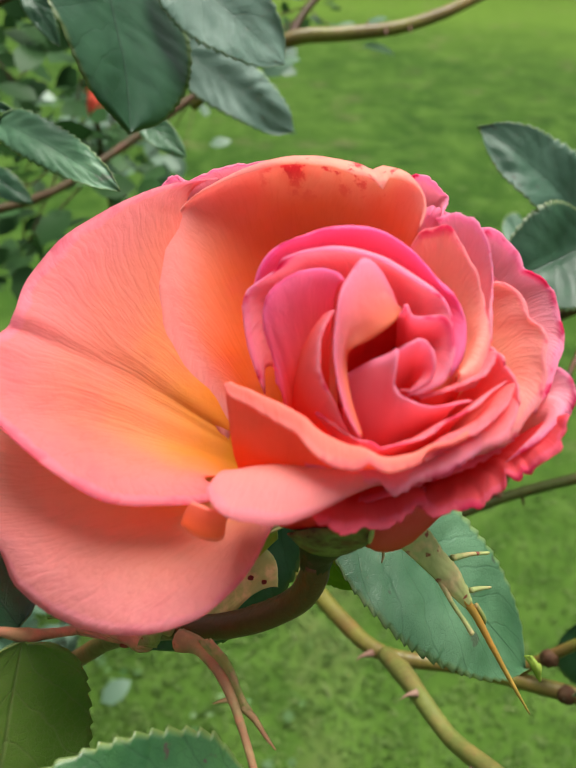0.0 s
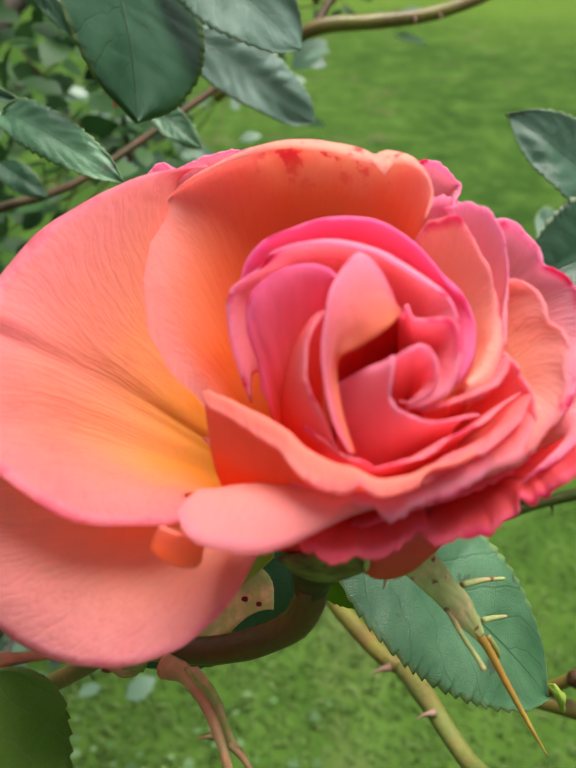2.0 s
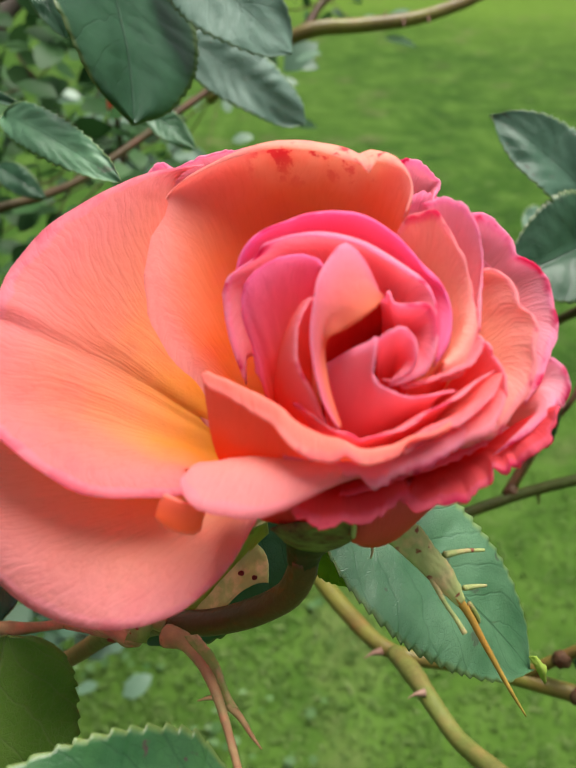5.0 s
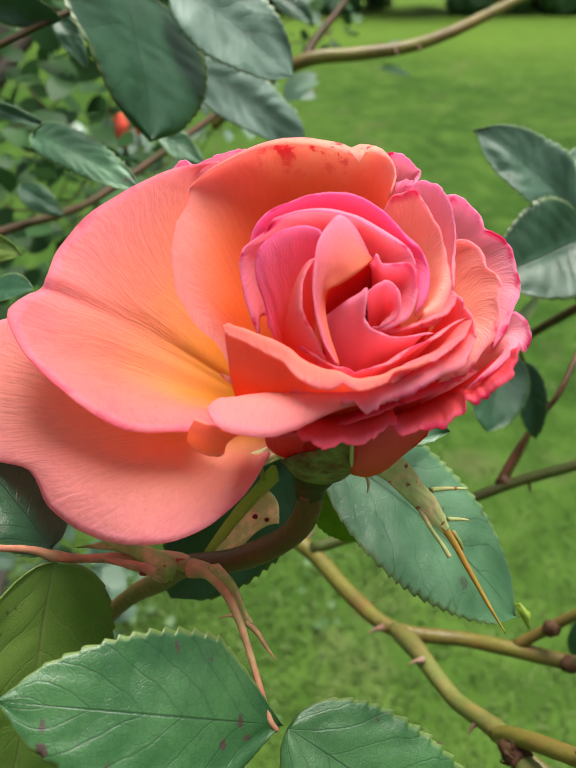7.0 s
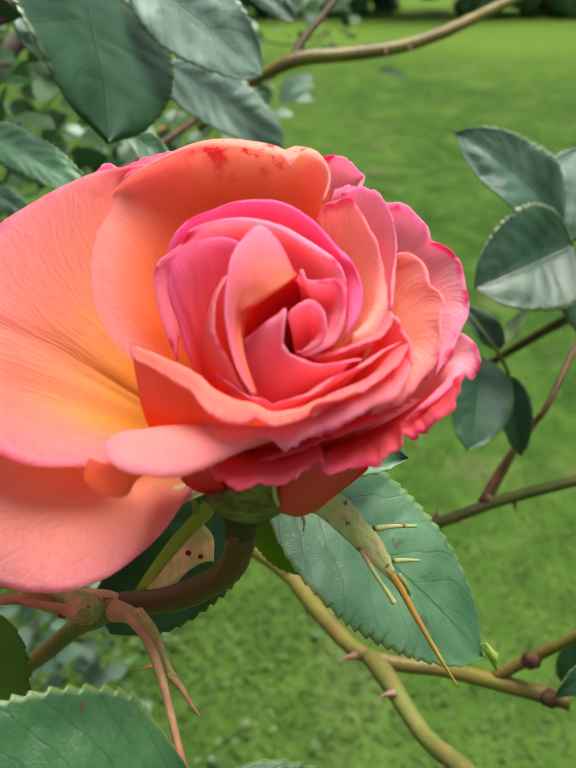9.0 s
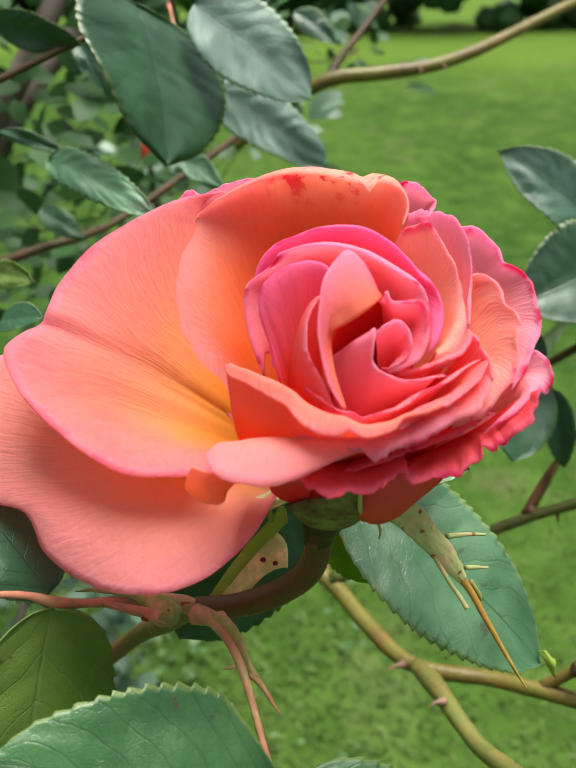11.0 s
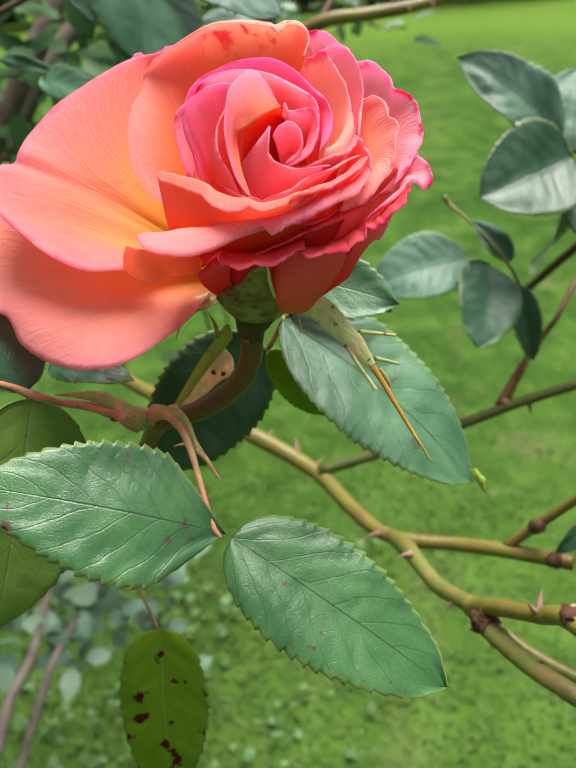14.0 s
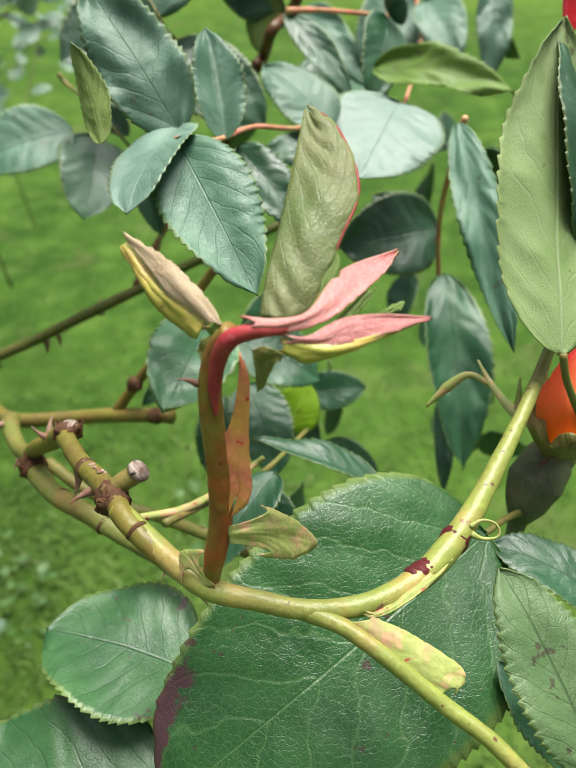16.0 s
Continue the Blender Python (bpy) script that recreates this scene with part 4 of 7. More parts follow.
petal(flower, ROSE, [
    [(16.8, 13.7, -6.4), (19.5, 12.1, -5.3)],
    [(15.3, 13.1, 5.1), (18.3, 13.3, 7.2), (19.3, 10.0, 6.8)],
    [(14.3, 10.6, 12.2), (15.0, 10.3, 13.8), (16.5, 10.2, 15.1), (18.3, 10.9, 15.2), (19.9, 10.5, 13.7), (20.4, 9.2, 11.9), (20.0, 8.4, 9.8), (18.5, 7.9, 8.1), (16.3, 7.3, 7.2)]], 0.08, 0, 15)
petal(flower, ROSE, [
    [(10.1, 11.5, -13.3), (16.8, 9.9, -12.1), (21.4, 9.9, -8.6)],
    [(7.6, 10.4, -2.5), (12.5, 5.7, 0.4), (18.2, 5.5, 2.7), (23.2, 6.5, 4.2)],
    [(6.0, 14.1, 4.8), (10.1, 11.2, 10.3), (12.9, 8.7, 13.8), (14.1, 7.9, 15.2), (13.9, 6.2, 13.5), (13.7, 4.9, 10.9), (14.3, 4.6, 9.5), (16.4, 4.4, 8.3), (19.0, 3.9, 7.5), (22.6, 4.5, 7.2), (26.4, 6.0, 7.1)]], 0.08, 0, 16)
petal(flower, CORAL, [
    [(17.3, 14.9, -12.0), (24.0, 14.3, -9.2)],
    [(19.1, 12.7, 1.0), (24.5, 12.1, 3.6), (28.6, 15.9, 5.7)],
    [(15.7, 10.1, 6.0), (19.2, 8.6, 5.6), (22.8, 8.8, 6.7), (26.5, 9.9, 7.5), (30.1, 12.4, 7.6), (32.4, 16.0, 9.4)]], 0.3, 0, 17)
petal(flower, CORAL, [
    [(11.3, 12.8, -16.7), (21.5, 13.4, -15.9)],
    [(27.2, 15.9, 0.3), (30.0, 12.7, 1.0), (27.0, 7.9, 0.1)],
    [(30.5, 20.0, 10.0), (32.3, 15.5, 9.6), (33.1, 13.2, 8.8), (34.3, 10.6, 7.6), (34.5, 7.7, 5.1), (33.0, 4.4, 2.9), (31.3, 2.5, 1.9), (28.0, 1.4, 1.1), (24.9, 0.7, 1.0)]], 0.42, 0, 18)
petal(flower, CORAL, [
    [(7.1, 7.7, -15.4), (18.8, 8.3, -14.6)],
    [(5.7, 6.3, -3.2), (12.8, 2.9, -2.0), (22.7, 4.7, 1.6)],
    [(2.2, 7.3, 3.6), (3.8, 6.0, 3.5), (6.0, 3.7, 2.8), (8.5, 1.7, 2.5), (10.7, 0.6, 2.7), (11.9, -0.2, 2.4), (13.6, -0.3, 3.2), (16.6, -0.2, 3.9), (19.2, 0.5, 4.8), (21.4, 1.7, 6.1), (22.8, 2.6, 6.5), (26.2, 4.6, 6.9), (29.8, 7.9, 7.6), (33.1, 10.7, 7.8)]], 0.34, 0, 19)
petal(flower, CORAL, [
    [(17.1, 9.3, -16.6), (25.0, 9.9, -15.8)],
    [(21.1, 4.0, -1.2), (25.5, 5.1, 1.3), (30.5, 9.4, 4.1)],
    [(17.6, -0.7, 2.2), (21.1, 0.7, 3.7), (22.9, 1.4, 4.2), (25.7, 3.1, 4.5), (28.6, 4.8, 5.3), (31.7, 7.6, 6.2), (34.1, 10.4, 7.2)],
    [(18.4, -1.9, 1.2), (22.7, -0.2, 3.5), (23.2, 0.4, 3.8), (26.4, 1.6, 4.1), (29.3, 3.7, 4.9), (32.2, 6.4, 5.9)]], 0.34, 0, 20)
petal(flower, APRICOT, [
    [(-9.7, 11.3, -13.7), (1.2, 8.3, -14.6), (16.8, 8.3, -14.6)],
    [(-11.1, 10.1, -4.6), (-6.3, 6.6, -4.6), (1.1, 2.7, -4.1), (8.2, 0.5, -2.9), (15.3, 0.4, -2.0), (21.6, 2.4, -0.1)],
    [(-12.1, 12.6, 4.3), (-11.1, 12.3, 5.2), (-10.0, 11.5, 5.1), (-8.1, 10.3, 5.1), (-3.4, 7.2, 4.9), (0.2, 4.5, 4.5), (2.8, 2.2, 3.7), (6.3, 0.1, 3.3), (8.8, -0.9, 3.4), (11.4, -2.1, 2.6), (13.5, -2.5, 2.8), (16.5, -2.0, 3.2), (19.1, -0.9, 3.8), (21.8, -0.2, 4.0), (25.0, 1.5, 4.7)],
    [(-12.4, 12.3, 4.7), (-11.2, 10.0, 4.1), (-8.0, 7.8, 4.0), (-4.3, 4.5, 3.6), (-0.7, 1.6, 3.4), (1.0, -1.1, 2.7), (4.4, -3.6, 1.8), (7.4, -4.4, 1.7), (9.5, -3.9, 2.5), (11.2, -4.8, 1.9), (13.7, -4.8, 1.9), (17.2, -3.3, 2.6), (18.4, -1.8, 3.5), (22.7, -0.4, 3.6), (24.7, 0.5, 4.0)]], 0.26, 0, 21)
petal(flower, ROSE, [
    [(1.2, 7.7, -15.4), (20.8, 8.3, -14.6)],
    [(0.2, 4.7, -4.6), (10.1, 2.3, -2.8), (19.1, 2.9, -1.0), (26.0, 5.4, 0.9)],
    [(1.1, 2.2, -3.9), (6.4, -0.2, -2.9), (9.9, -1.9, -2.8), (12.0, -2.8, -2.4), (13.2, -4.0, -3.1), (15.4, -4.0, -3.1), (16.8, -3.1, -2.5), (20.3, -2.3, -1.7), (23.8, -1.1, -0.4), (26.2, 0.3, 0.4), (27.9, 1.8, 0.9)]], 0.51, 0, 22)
petal(flower, SALMON_SOFT, [
    [(-4.8, 9.9, -15.8), (11.0, 8.8, -13.7)],
    [(-11.0, 4.9, -7.0), (-6.3, 3.8, -5.1), (1.1, 2.4, -3.7), (8.3, 1.7, -2.9), (14.1, 1.6, -3.0)],
    [(-14.2, -4.0, -2.3), (-13.6, -5.8, -3.2), (-12.2, -7.4, -3.9), (-10.1, -8.0, -4.7), (-7.5, -8.3, -5.1), (-4.1, -8.3, -5.7), (-0.7, -7.4, -5.6), (2.8, -5.8, -5.1), (6.3, -4.1, -4.2), (9.9, -2.5, -3.7), (13.0, -1.6, -3.2)]], 0.12, 0, 23)
petal(flower, FLAP, [
    [(-16.5, -5.4, -3.8), (-12.3, -5.9, -5.1), (-7.7, -3.7, -6.2), (-4.1, 4.7, -8.6)],
    [(-17.8, -5.1, -6.7), (-13.1, -4.8, -8.7), (-9.8, 3.0, -12.0), (-4.9, 9.1, -13.7)],
    [(-18.4, -4.2, -9.7), (-16.9, -4.6, -11.5), (-14.3, -4.6, -12.8), (-12.3, -3.6, -13.5), (-11.9, 2.0, -15.1), (-9.4, 9.2, -18.2), (-4.3, 7.6, -16.8)]], 0.05, 0, 24)
petal(flower, RED, [
    [(5.3, 10.5, -22.0), (17.5, 11.1, -21.1)],
    [(0.2, 7.7, -13.6), (9.8, 6.4, -12.0), (19.4, 7.2, -10.8)],
    [(-2.6, 0.3, -12.1), (2.2, -1.3, -8.3), (2.0, -2.8, -9.0), (3.3, -4.0, -9.6), (5.5, -5.1, -10.3), (6.6, -5.9, -10.5), (10.0, -5.1, -9.9), (13.6, -4.5, -10.3), (15.4, -3.5, -9.7), (17.3, -2.3, -8.8), (20.3, -1.0, -8.3)]], 0.59, 0, 25)
petal(flower, RED, [
    [(9.4, 11.4, -20.7), (21.6, 11.9, -19.8)],
    [(9.0, 8.8, -13.7), (20.5, 9.3, -9.5), (29.9, 11.2, -4.8)],
    [(5.8, 2.0, -11.3), (12.1, 0.4, -8.9), (18.4, 1.0, -6.5), (24.7, 2.0, -4.7), (31.3, 4.5, -2.8), (34.8, 6.9, -1.4)]], 0.59, 0, 26)
petal(flower, RED, [
    [(1.2, 10.1, -26.2), (7.4, 10.4, -25.8)],
    [(-3.2, 5.7, -20.2), (3.1, 3.5, -18.0)],
    [(-4.5, 4.1, -15.4), (-0.7, 1.5, -12.1), (4.8, 0.0, -10.7)]], 0.2, 0, 27)
petal(flower, PINK, [
    [(22.1, 15.7, -21.4), (28.4, 16.3, -20.6)],
    [(34.4, 18.8, -6.1), (39.3, 18.0, -2.7), (40.8, 12.2, -2.5)],
    [(40.1, 14.3, -3.9), (41.7, 15.9, 0.3), (45.0, 20.2, 3.8), (48.4, 18.8, 1.2), (48.4, 16.8, -1.2), (46.8, 14.2, -2.0), (44.5, 11.4, 0.6), (42.8, 9.3, 1.3), (38.4, 6.2, -1.5), (33.3, 4.4, -4.2)]], 0.2, 0, 28)
petal(flower, RED, [
    [(15.9, 13.7, -24.5), (24.2, 14.5, -23.2)],
    [(21.7, 8.4, -13.4), (30.0, 8.9, -9.2), (38.1, 11.5, -4.4)],
    [(18.9, -0.6, -9.0), (20.5, -2.0, -9.4), (22.8, -2.2, -9.5), (24.7, -1.3, -9.1), (28.4, -1.1, -9.6), (29.9, 0.0, -8.9), (31.3, 1.0, -8.0), (32.3, 1.1, -7.9), (33.0, 1.9, -7.0), (33.3, 2.8, -5.9), (35.4, 2.2, -6.0), (35.9, 2.8, -4.8), (37.1, 2.6, -4.8), (38.0, 2.9, -3.7), (41.5, 4.0, -1.2), (42.3, 5.7, 0.4), (43.6, 8.4, 2.6)]], 0.77, 0, 29)
petal(flower, GUARD, [
    [(13.3, 7.3, -27.6), (16.1, 7.5, -28.3), (19.3, 8.6, -28.4)],
    [(10.6, 4.8, -20.6), (14.6, 1.6, -20.1), (20.1, 2.8, -20.2), (26.3, 8.1, -19.4)],
    [(9.8, 5.6, -14.0), (14.4, 4.4, -11.4), (19.0, 4.0, -10.2), (24.0, 5.9, -11.0), (29.4, 8.7, -12.2)]], 0.25, 0, 30)
petal(flower, CORAL, [
    [(22.7, 8.5, -24.7), (29.3, 13.4, -22.4)],
    [(23.2, 13.8, -14.9), (32.2, 17.4, -16.9), (34.3, 21.8, -17.9)],
    [(22.9, 20.9, -6.0), (33.8, 24.0, -5.2), (41.2, 28.2, -6.0), (40.1, 26.2, -12.5), (37.2, 24.6, -18.0)]], 0.15, 0, 31)
petal(flower, ROSE, [
    [(16.7, 20.9, -28.1), (23.3, 22.1, -26.3)],
    [(26.5, 37.4, -3.5), (33.4, 32.7, -3.4), (34.7, 24.5, -8.4), (30.1, 18.7, -13.4), (21.6, 14.2, -16.5)],
    [(31.9, 42.1, 14.2), (41.2, 35.2, 9.3), (45.8, 27.9, 3.8), (44.7, 20.7, -1.5), (40.6, 13.5, -5.1), (34.3, 8.3, -9.2), (26.6, 6.1, -12.4), (18.6, 5.9, -14.6)]], 0.1, 0, 32)
petal(flower, CORAL, [
    [(13.8, 13.7, -24.5), (21.1, 14.5, -23.2)],
    [(23.7, 12.1, -8.9), (29.4, 13.2, -5.5), (34.0, 18.1, 0.1)],
    [(18.7, 4.5, -5.9), (25.0, 4.8, -3.6), (30.6, 6.8, -0.6), (34.9, 9.7, 1.9), (38.4, 14.9, 5.2), (40.6, 20.7, 7.5)]], 0.4, 0, 33)
petal(flower, PINK, [
    [(13.5, 24.0, -26.0), (19.5, 25.5, -24.5)],
    [(18.0, 42.0, -1.0), (24.0, 42.5, 1.0), (29.0, 39.0, 2.0)],
    [(23.2, 48.9, 20.1), (26.5, 48.7, 20.9), (29.6, 45.9, 19.8), (32.6, 42.2, 17.2), (33.5, 38.8, 13.6)]], 0.3, 0, 34)
# hip, stalk and sepals
tube(flower, [(6.9, 16.6, -18.5), (6.8, 15.2, -22.0), (6.6, 13.8, -25.5), (6.5, 13.0, -28.0), (6.4, 12.6, -29.8)], [9.4, 9.8, 9.2, 7.4, 5.0], CALYX, "calyx", "green calyx with brown ragged top", sides=24, lumps=0.10, seed=1)
petal(flower, CALYX, [
    [(-1.3, 6.9, -23.7), (2.1, 7.9, -29.1), (6.7, 7.8, -30.7), (11.3, 9.0, -30.6), (14.2, 10.8, -29.2)],
    [(-1.1, 5.4, -22.4), (3.1, 3.6, -22.1), (8.0, 3.0, -21.1), (11.5, 5.0, -24.8), (14.3, 9.2, -28.1)],
    [(-1.4, 5.5, -22.2), (2.8, 3.5, -18.6), (5.3, 2.3, -17.2), (7.2, 0.8, -14.3), (9.7, -0.6, -12.3), (12.0, -1.5, -11.2), (12.0, 0.0, -16.2), (12.6, 2.7, -21.2), (14.4, 8.4, -27.4)]], 0.3, 0, 6, "calyx_lobe", "mottled green lobe with brown ragged top")
tube(flower, [(12.1, -2.1, -11.2), (12.1, -1.0, -14.1), (12.2, -0.2, -16.6), (12.6, 2.4, -20.8), (13.4, 5.5, -24.5), (14.6, 8.4, -27.5)], [0.25, 0.4, 0.45, 0.4, 0.35, 0.2], SEPAL, "lobe_edge", "cream edge of the lobe", sides=6, seed=3)
petal(flower, RED, [
    [(1.5, 6.9, -23.0), (7.8, 4.0, -22.5), (14.0, 7.6, -23.9)],
    [(-1.4, 5.9, -16.9), (8.5, 2.2, -16.7), (17.6, 6.5, -17.1)],
    [(-6.2, 10.9, -12.4), (1.4, 5.9, -11.9), (9.0, 2.4, -11.1), (16.3, 5.2, -11.6), (23.3, 9.5, -11.8)]], 0.4, 0, 2, "petal", "")
knob(flower, (8.6, 6.4, -19.4), 2.6, NODE_BARK, "calyx_rim", (1.4, .6, .9), seed=2)
knob(flower, (11.0, 6.2, -18.0), 2.0, NODE_BARK, "calyx_rim", (1.2, .6, 1.2), seed=3)
tube(flower, [(6.6, 14.4, -24.0), (6.5, 14.0, -27.5), (6.2, 13.6, -30.0), (5.6, 13.0, -32.6), (5.0, 12.4, -35.0), (4.6, 11.9, -38.5)], [7.0, 7.2, 6.6, 4.8, 3.5, 3.0], HIP, "hip", "dark olive swollen hip", sides=20, lumps=0.02, seed=6)
tube(flower, [(4.7, 11.9, -36.1), (4.4, 11.7, -41.7), (1.9, 12.0, -48.4), (-3.8, 13.4, -55.2), (-12.9, 15.8, -62.4), (-22.5, 18.7, -67.1), (-27.9, 23.7, -74.0), (-36.5, 34.8, -91.5), (-49.4, 47.9, -113.1), (-67.2, 58.3, -140.6), (-90.5, 70.7, -172.4), (-126.7, 87.5, -219.1), (-175.8, 100.8, -270.8)], [3.0, 2.9, 3.0, 2.8, 2.8, 3.2, 2.8, 2.8, 2.8, 2.8, 2.8, 2.8, 2.8], STALK_RED, "stalk", "reddish brown flower stalk", sides=14, seed=7)
petal(flower, SEPAL, [
    [(15.1, 10.3, -29.4), (19.7, 10.5, -30.9), (24.7, 9.8, -35.6), (29.3, 8.1, -39.8), (34.1, 6.4, -44.1)],
    [(18.3, 10.2, -27.0), (23.8, 10.9, -29.4), (27.8, 10.0, -34.4), (31.7, 8.3, -38.6), (34.8, 6.6, -43.0)],
    [(22.1, 12.5, -26.2), (25.8, 12.9, -29.2), (29.4, 12.4, -34.4), (32.7, 10.5, -38.0), (35.5, 7.3, -42.8)]], 0.15, 0, 8, "sepal", "pale green leafy sepal")
tube(flower, [(33.6, 7.6, -42.3), (36.4, 5.9, -45.8), (39.8, 2.9, -51.1), (45.2, -0.6, -59.9), (49.3, -2.6, -66.4)], [0.95, 0.75, 0.6, 0.42, 0.15], SEPAL_TIP, "sepal_tip", "orange thread tip", sides=8, seed=9)
tube(flower, [(16.9, 11.3, -31.6), (17.5, 11.0, -33.8), (17.2, 10.1, -35.2)], [0.35, 0.3, 0.15], STIPULE, "sepal_filament", "", sides=6, seed=10)
tube(flower, [(31.6, 12.6, -36.7), (36.3, 15.8, -39.2), (41.0, 17.9, -41.2)], [0.7, 0.5, 0.35], SEPAL, "sepal_filament", "", sides=6, seed=11)
tube(flower, [(35.7, 9.7, -42.8), (38.5, 11.9, -45.0), (41.7, 14.2, -47.5)], [0.6, 0.5, 0.3], SEPAL, "sepal_filament", "", sides=6, seed=12)
tube(flower, [(28.6, 9.0, -38.5), (31.3, 6.3, -42.5), (33.9, 4.2, -45.6), (35.3, 2.9, -47.5)], [0.7, 0.5, 0.5, 0.6], SEPAL, "sepal_filament", "", sides=6, seed=13)
tube(flower, [(36.5, 7.5, -44.4), (38.4, 6.7, -47.4), (38.9, 6.6, -49.2)], [0.5, 0.5, 0.4], STIPULE, "sepal_filament", "", sides=6, seed=14)
petal(flower, LIME_TIP, [
    [(-22.1, 20.4, -66.6), (-19.9, 19.7, -66.1), (-17.7, 20.4, -65.3)],
    [(-13.5, 23.8, -53.5), (-11.5, 22.6, -53.7), (-9.5, 23.6, -54.3)],
    [(-7.0, 23.9, -44.9), (-4.7, 26.1, -42.0), (-3.0, 26.5, -41.7), (-2.3, 24.6, -44.6)]], 0.10, 0, 15, "bract", "bright yellow green narrow bract")
tube(flower, [(-5.9, 24.2, -44.2), (-6.6, 26.0, -41.4), (-7.6, 27.0, -39.7), (-8.2, 28.0, -38.7)], [0.7, 0.6, 0.4, 0.12], LIME_TIP, "bract_tip", "", sides=6, seed=16)
petal(flower, BRACT, [
    [(-19.6, 18.9, -65.3), (-15.2, 18.0, -62.6), (-11.5, 17.5, -60.3)],
    [(-13.6, 22.0, -57.6), (-10.0, 20.4, -56.6), (-6.5, 19.1, -55.1)],
    [(-8.6, 25.0, -50.0), (-6.0, 25.0, -48.0), (-4.0, 24.6, -48.6), (-2.4, 22.6, -50.6), (-2.2, 18.6, -53.0)]], 0.15, 0, 17, "bract", "pale green bract with red spots")
knob(flower, (-8.0, 21.4, -53.4), 0.65, STIPULE_RED, "spot", (1, .3, 1.3), seed=18)
knob(flower, (-5.1, 20.0, -53.1), 0.6, STIPULE_RED, "spot", (1, .3, 1.4), seed=17)
petal(flower, SEPAL, [
    [(0.5, 12.0, -26.4), (-2.3, 13.2, -24.3)],
    [(-9.4, 7.5, -28.3), (-11.4, 10.1, -26.0)],
    [(-20.0, -0.2, -31.3), (-22.9, -1.1, -30.4), (-16.1, 4.0, -29.1), (-9.5, 5.4, -27.8), (-6.4, 9.4, -25.9), (-3.5, 13.0, -24.4)]], 0.4, 0, 19, "sepal", "brown edged cream sepal bent back under the petals")
tube(flower, [(-9.8, 6.7, -27.6), (-11.1, 5.1, -29.9), (-12.1, 4.3, -32.6)], [0.5, 0.35, 0.15], SEPAL, "sepal_tip", "", sides=6, seed=20)

# ---- leaves about the rose ----

leaf_low = thing("rose_leaf", None, "Green rose leaf of two toothed leaflets on a pink stalk", "leaf", "rose leaves")
tube(leaf_low, [(-22.3, 8.5, -57.2), (-18.2, 5.9, -55.7), (-14.2, 0.9, -55.9), (-11.1, -4.8, -57.2), (-8.7, -10.3, -60.0), (-6.3, -16.5, -63.8), (-4.0, -21.6, -68.8), (-2.2, -22.9, -71.5)], [2.4, 1.7, 1.15, 0.95, 0.8, 0.75, 0.75, 0.5], STALK_PINK, "leaf_stalk", "", sides=10, seed=21)
petal(leaf_low, STIPULE, [
    [(-18.2, 6.0, -53.7), (-12.8, -0.8, -56.7), (-9.8, -6.9, -60.3)],
    [(-16.8, 5.5, -52.7), (-11.4, -1.1, -55.3), (-8.5, -6.0, -59.0)],
    [(-15.7, 5.6, -52.5), (-12.6, 2.4, -53.7), (-10.6, -0.6, -54.6), (-9.4, -3.2, -56.7), (-7.2, -6.0, -59.0)]], 0.1, 0, 22, "stipule", "cream pink stipule ending in a free tip")
tube(leaf_low, [(-9.2, -5.2, -58.8), (-6.8, -6.9, -60.3), (-4.6, -9.1, -62.7), (-2.7, -10.8, -64.4)], [0.9, 0.7, 0.45, 0.12], STALK_PINK, "stipule_tip", "", sides=6, seed=22)
tube(leaf_low, [(-11.1, -4.2, -58.1), (-12.8, -4.9, -57.3), (-14.9, -5.2, -57.8)], [0.8, 0.4, 0.12], STALK_PINK, "stipule_tip", "", sides=6, seed=23)
leaf(leaf_low, (-1.3, -21.7, -71.4), (-50.7, -34.3, -43.7), (0.52, -0.51, 0.69), 16.8, mats=[LEAF_SPOTTED, LEAF_UNDER], fold=-0.05, arch=0.05, droop=0.02, wavy=0.025, teeth=17, neck=0.3, seed=24)
leaf(leaf_low, (-0.0, -21.6, -72.8), (50.9, -36.0, -109.8), (0.37, -0.57, 0.73), 16.1, mats=[LEAF_SPOTTED, LEAF_UNDER], fold=0.05, arch=0.04, droop=0.0, wavy=0.03, blunt=0.4, teeth=17, seed=25)

leaf_spotted = thing("rose_leaf", None, "Yellowing green rose leaflet with brown red spots hanging low", "leaf", "rose leaves")
tube(leaf_spotted, [(-39.4, 3.0, -111.6), (-36.5, 3.8, -123.4), (-34.0, 3.4, -138.8)], [0.6, 0.5, 0.5], STALK_PINK, "leaf_stalk", "", sides=8, seed=26)
leaf(leaf_spotted, (-33.0, 3.4, -138.9), (-36.2, -13.3, -202.6), (0.15, -0.80, 0.58), 15.0, mats=[LEAF_YELLOW, LEAF_UNDER], fold=0.08, arch=0.05, blunt=0.75, teeth=13, seed=27)

leaf_left = thing("rose_leaf", None, "Rose leaf with yellow green leaflets round a red joint", "leaf", "rose leaves")
tube(leaf_left, [(-25.5, 18.8, -66.9), (-29.5, 18.1, -64.4), (-39.3, 12.6, -58.1), (-46.9, 5.5, -50.8), (-50.7, 2.0, -46.3), (-54.5, -0.4, -41.8), (-60.3, -4.4, -37.0)], [2.2, 1.9, 1.3, 0.95, 1.4, 0.8, 0.8], STALK_PINK, "leaf_stalk", "", sides=10, seed=28)
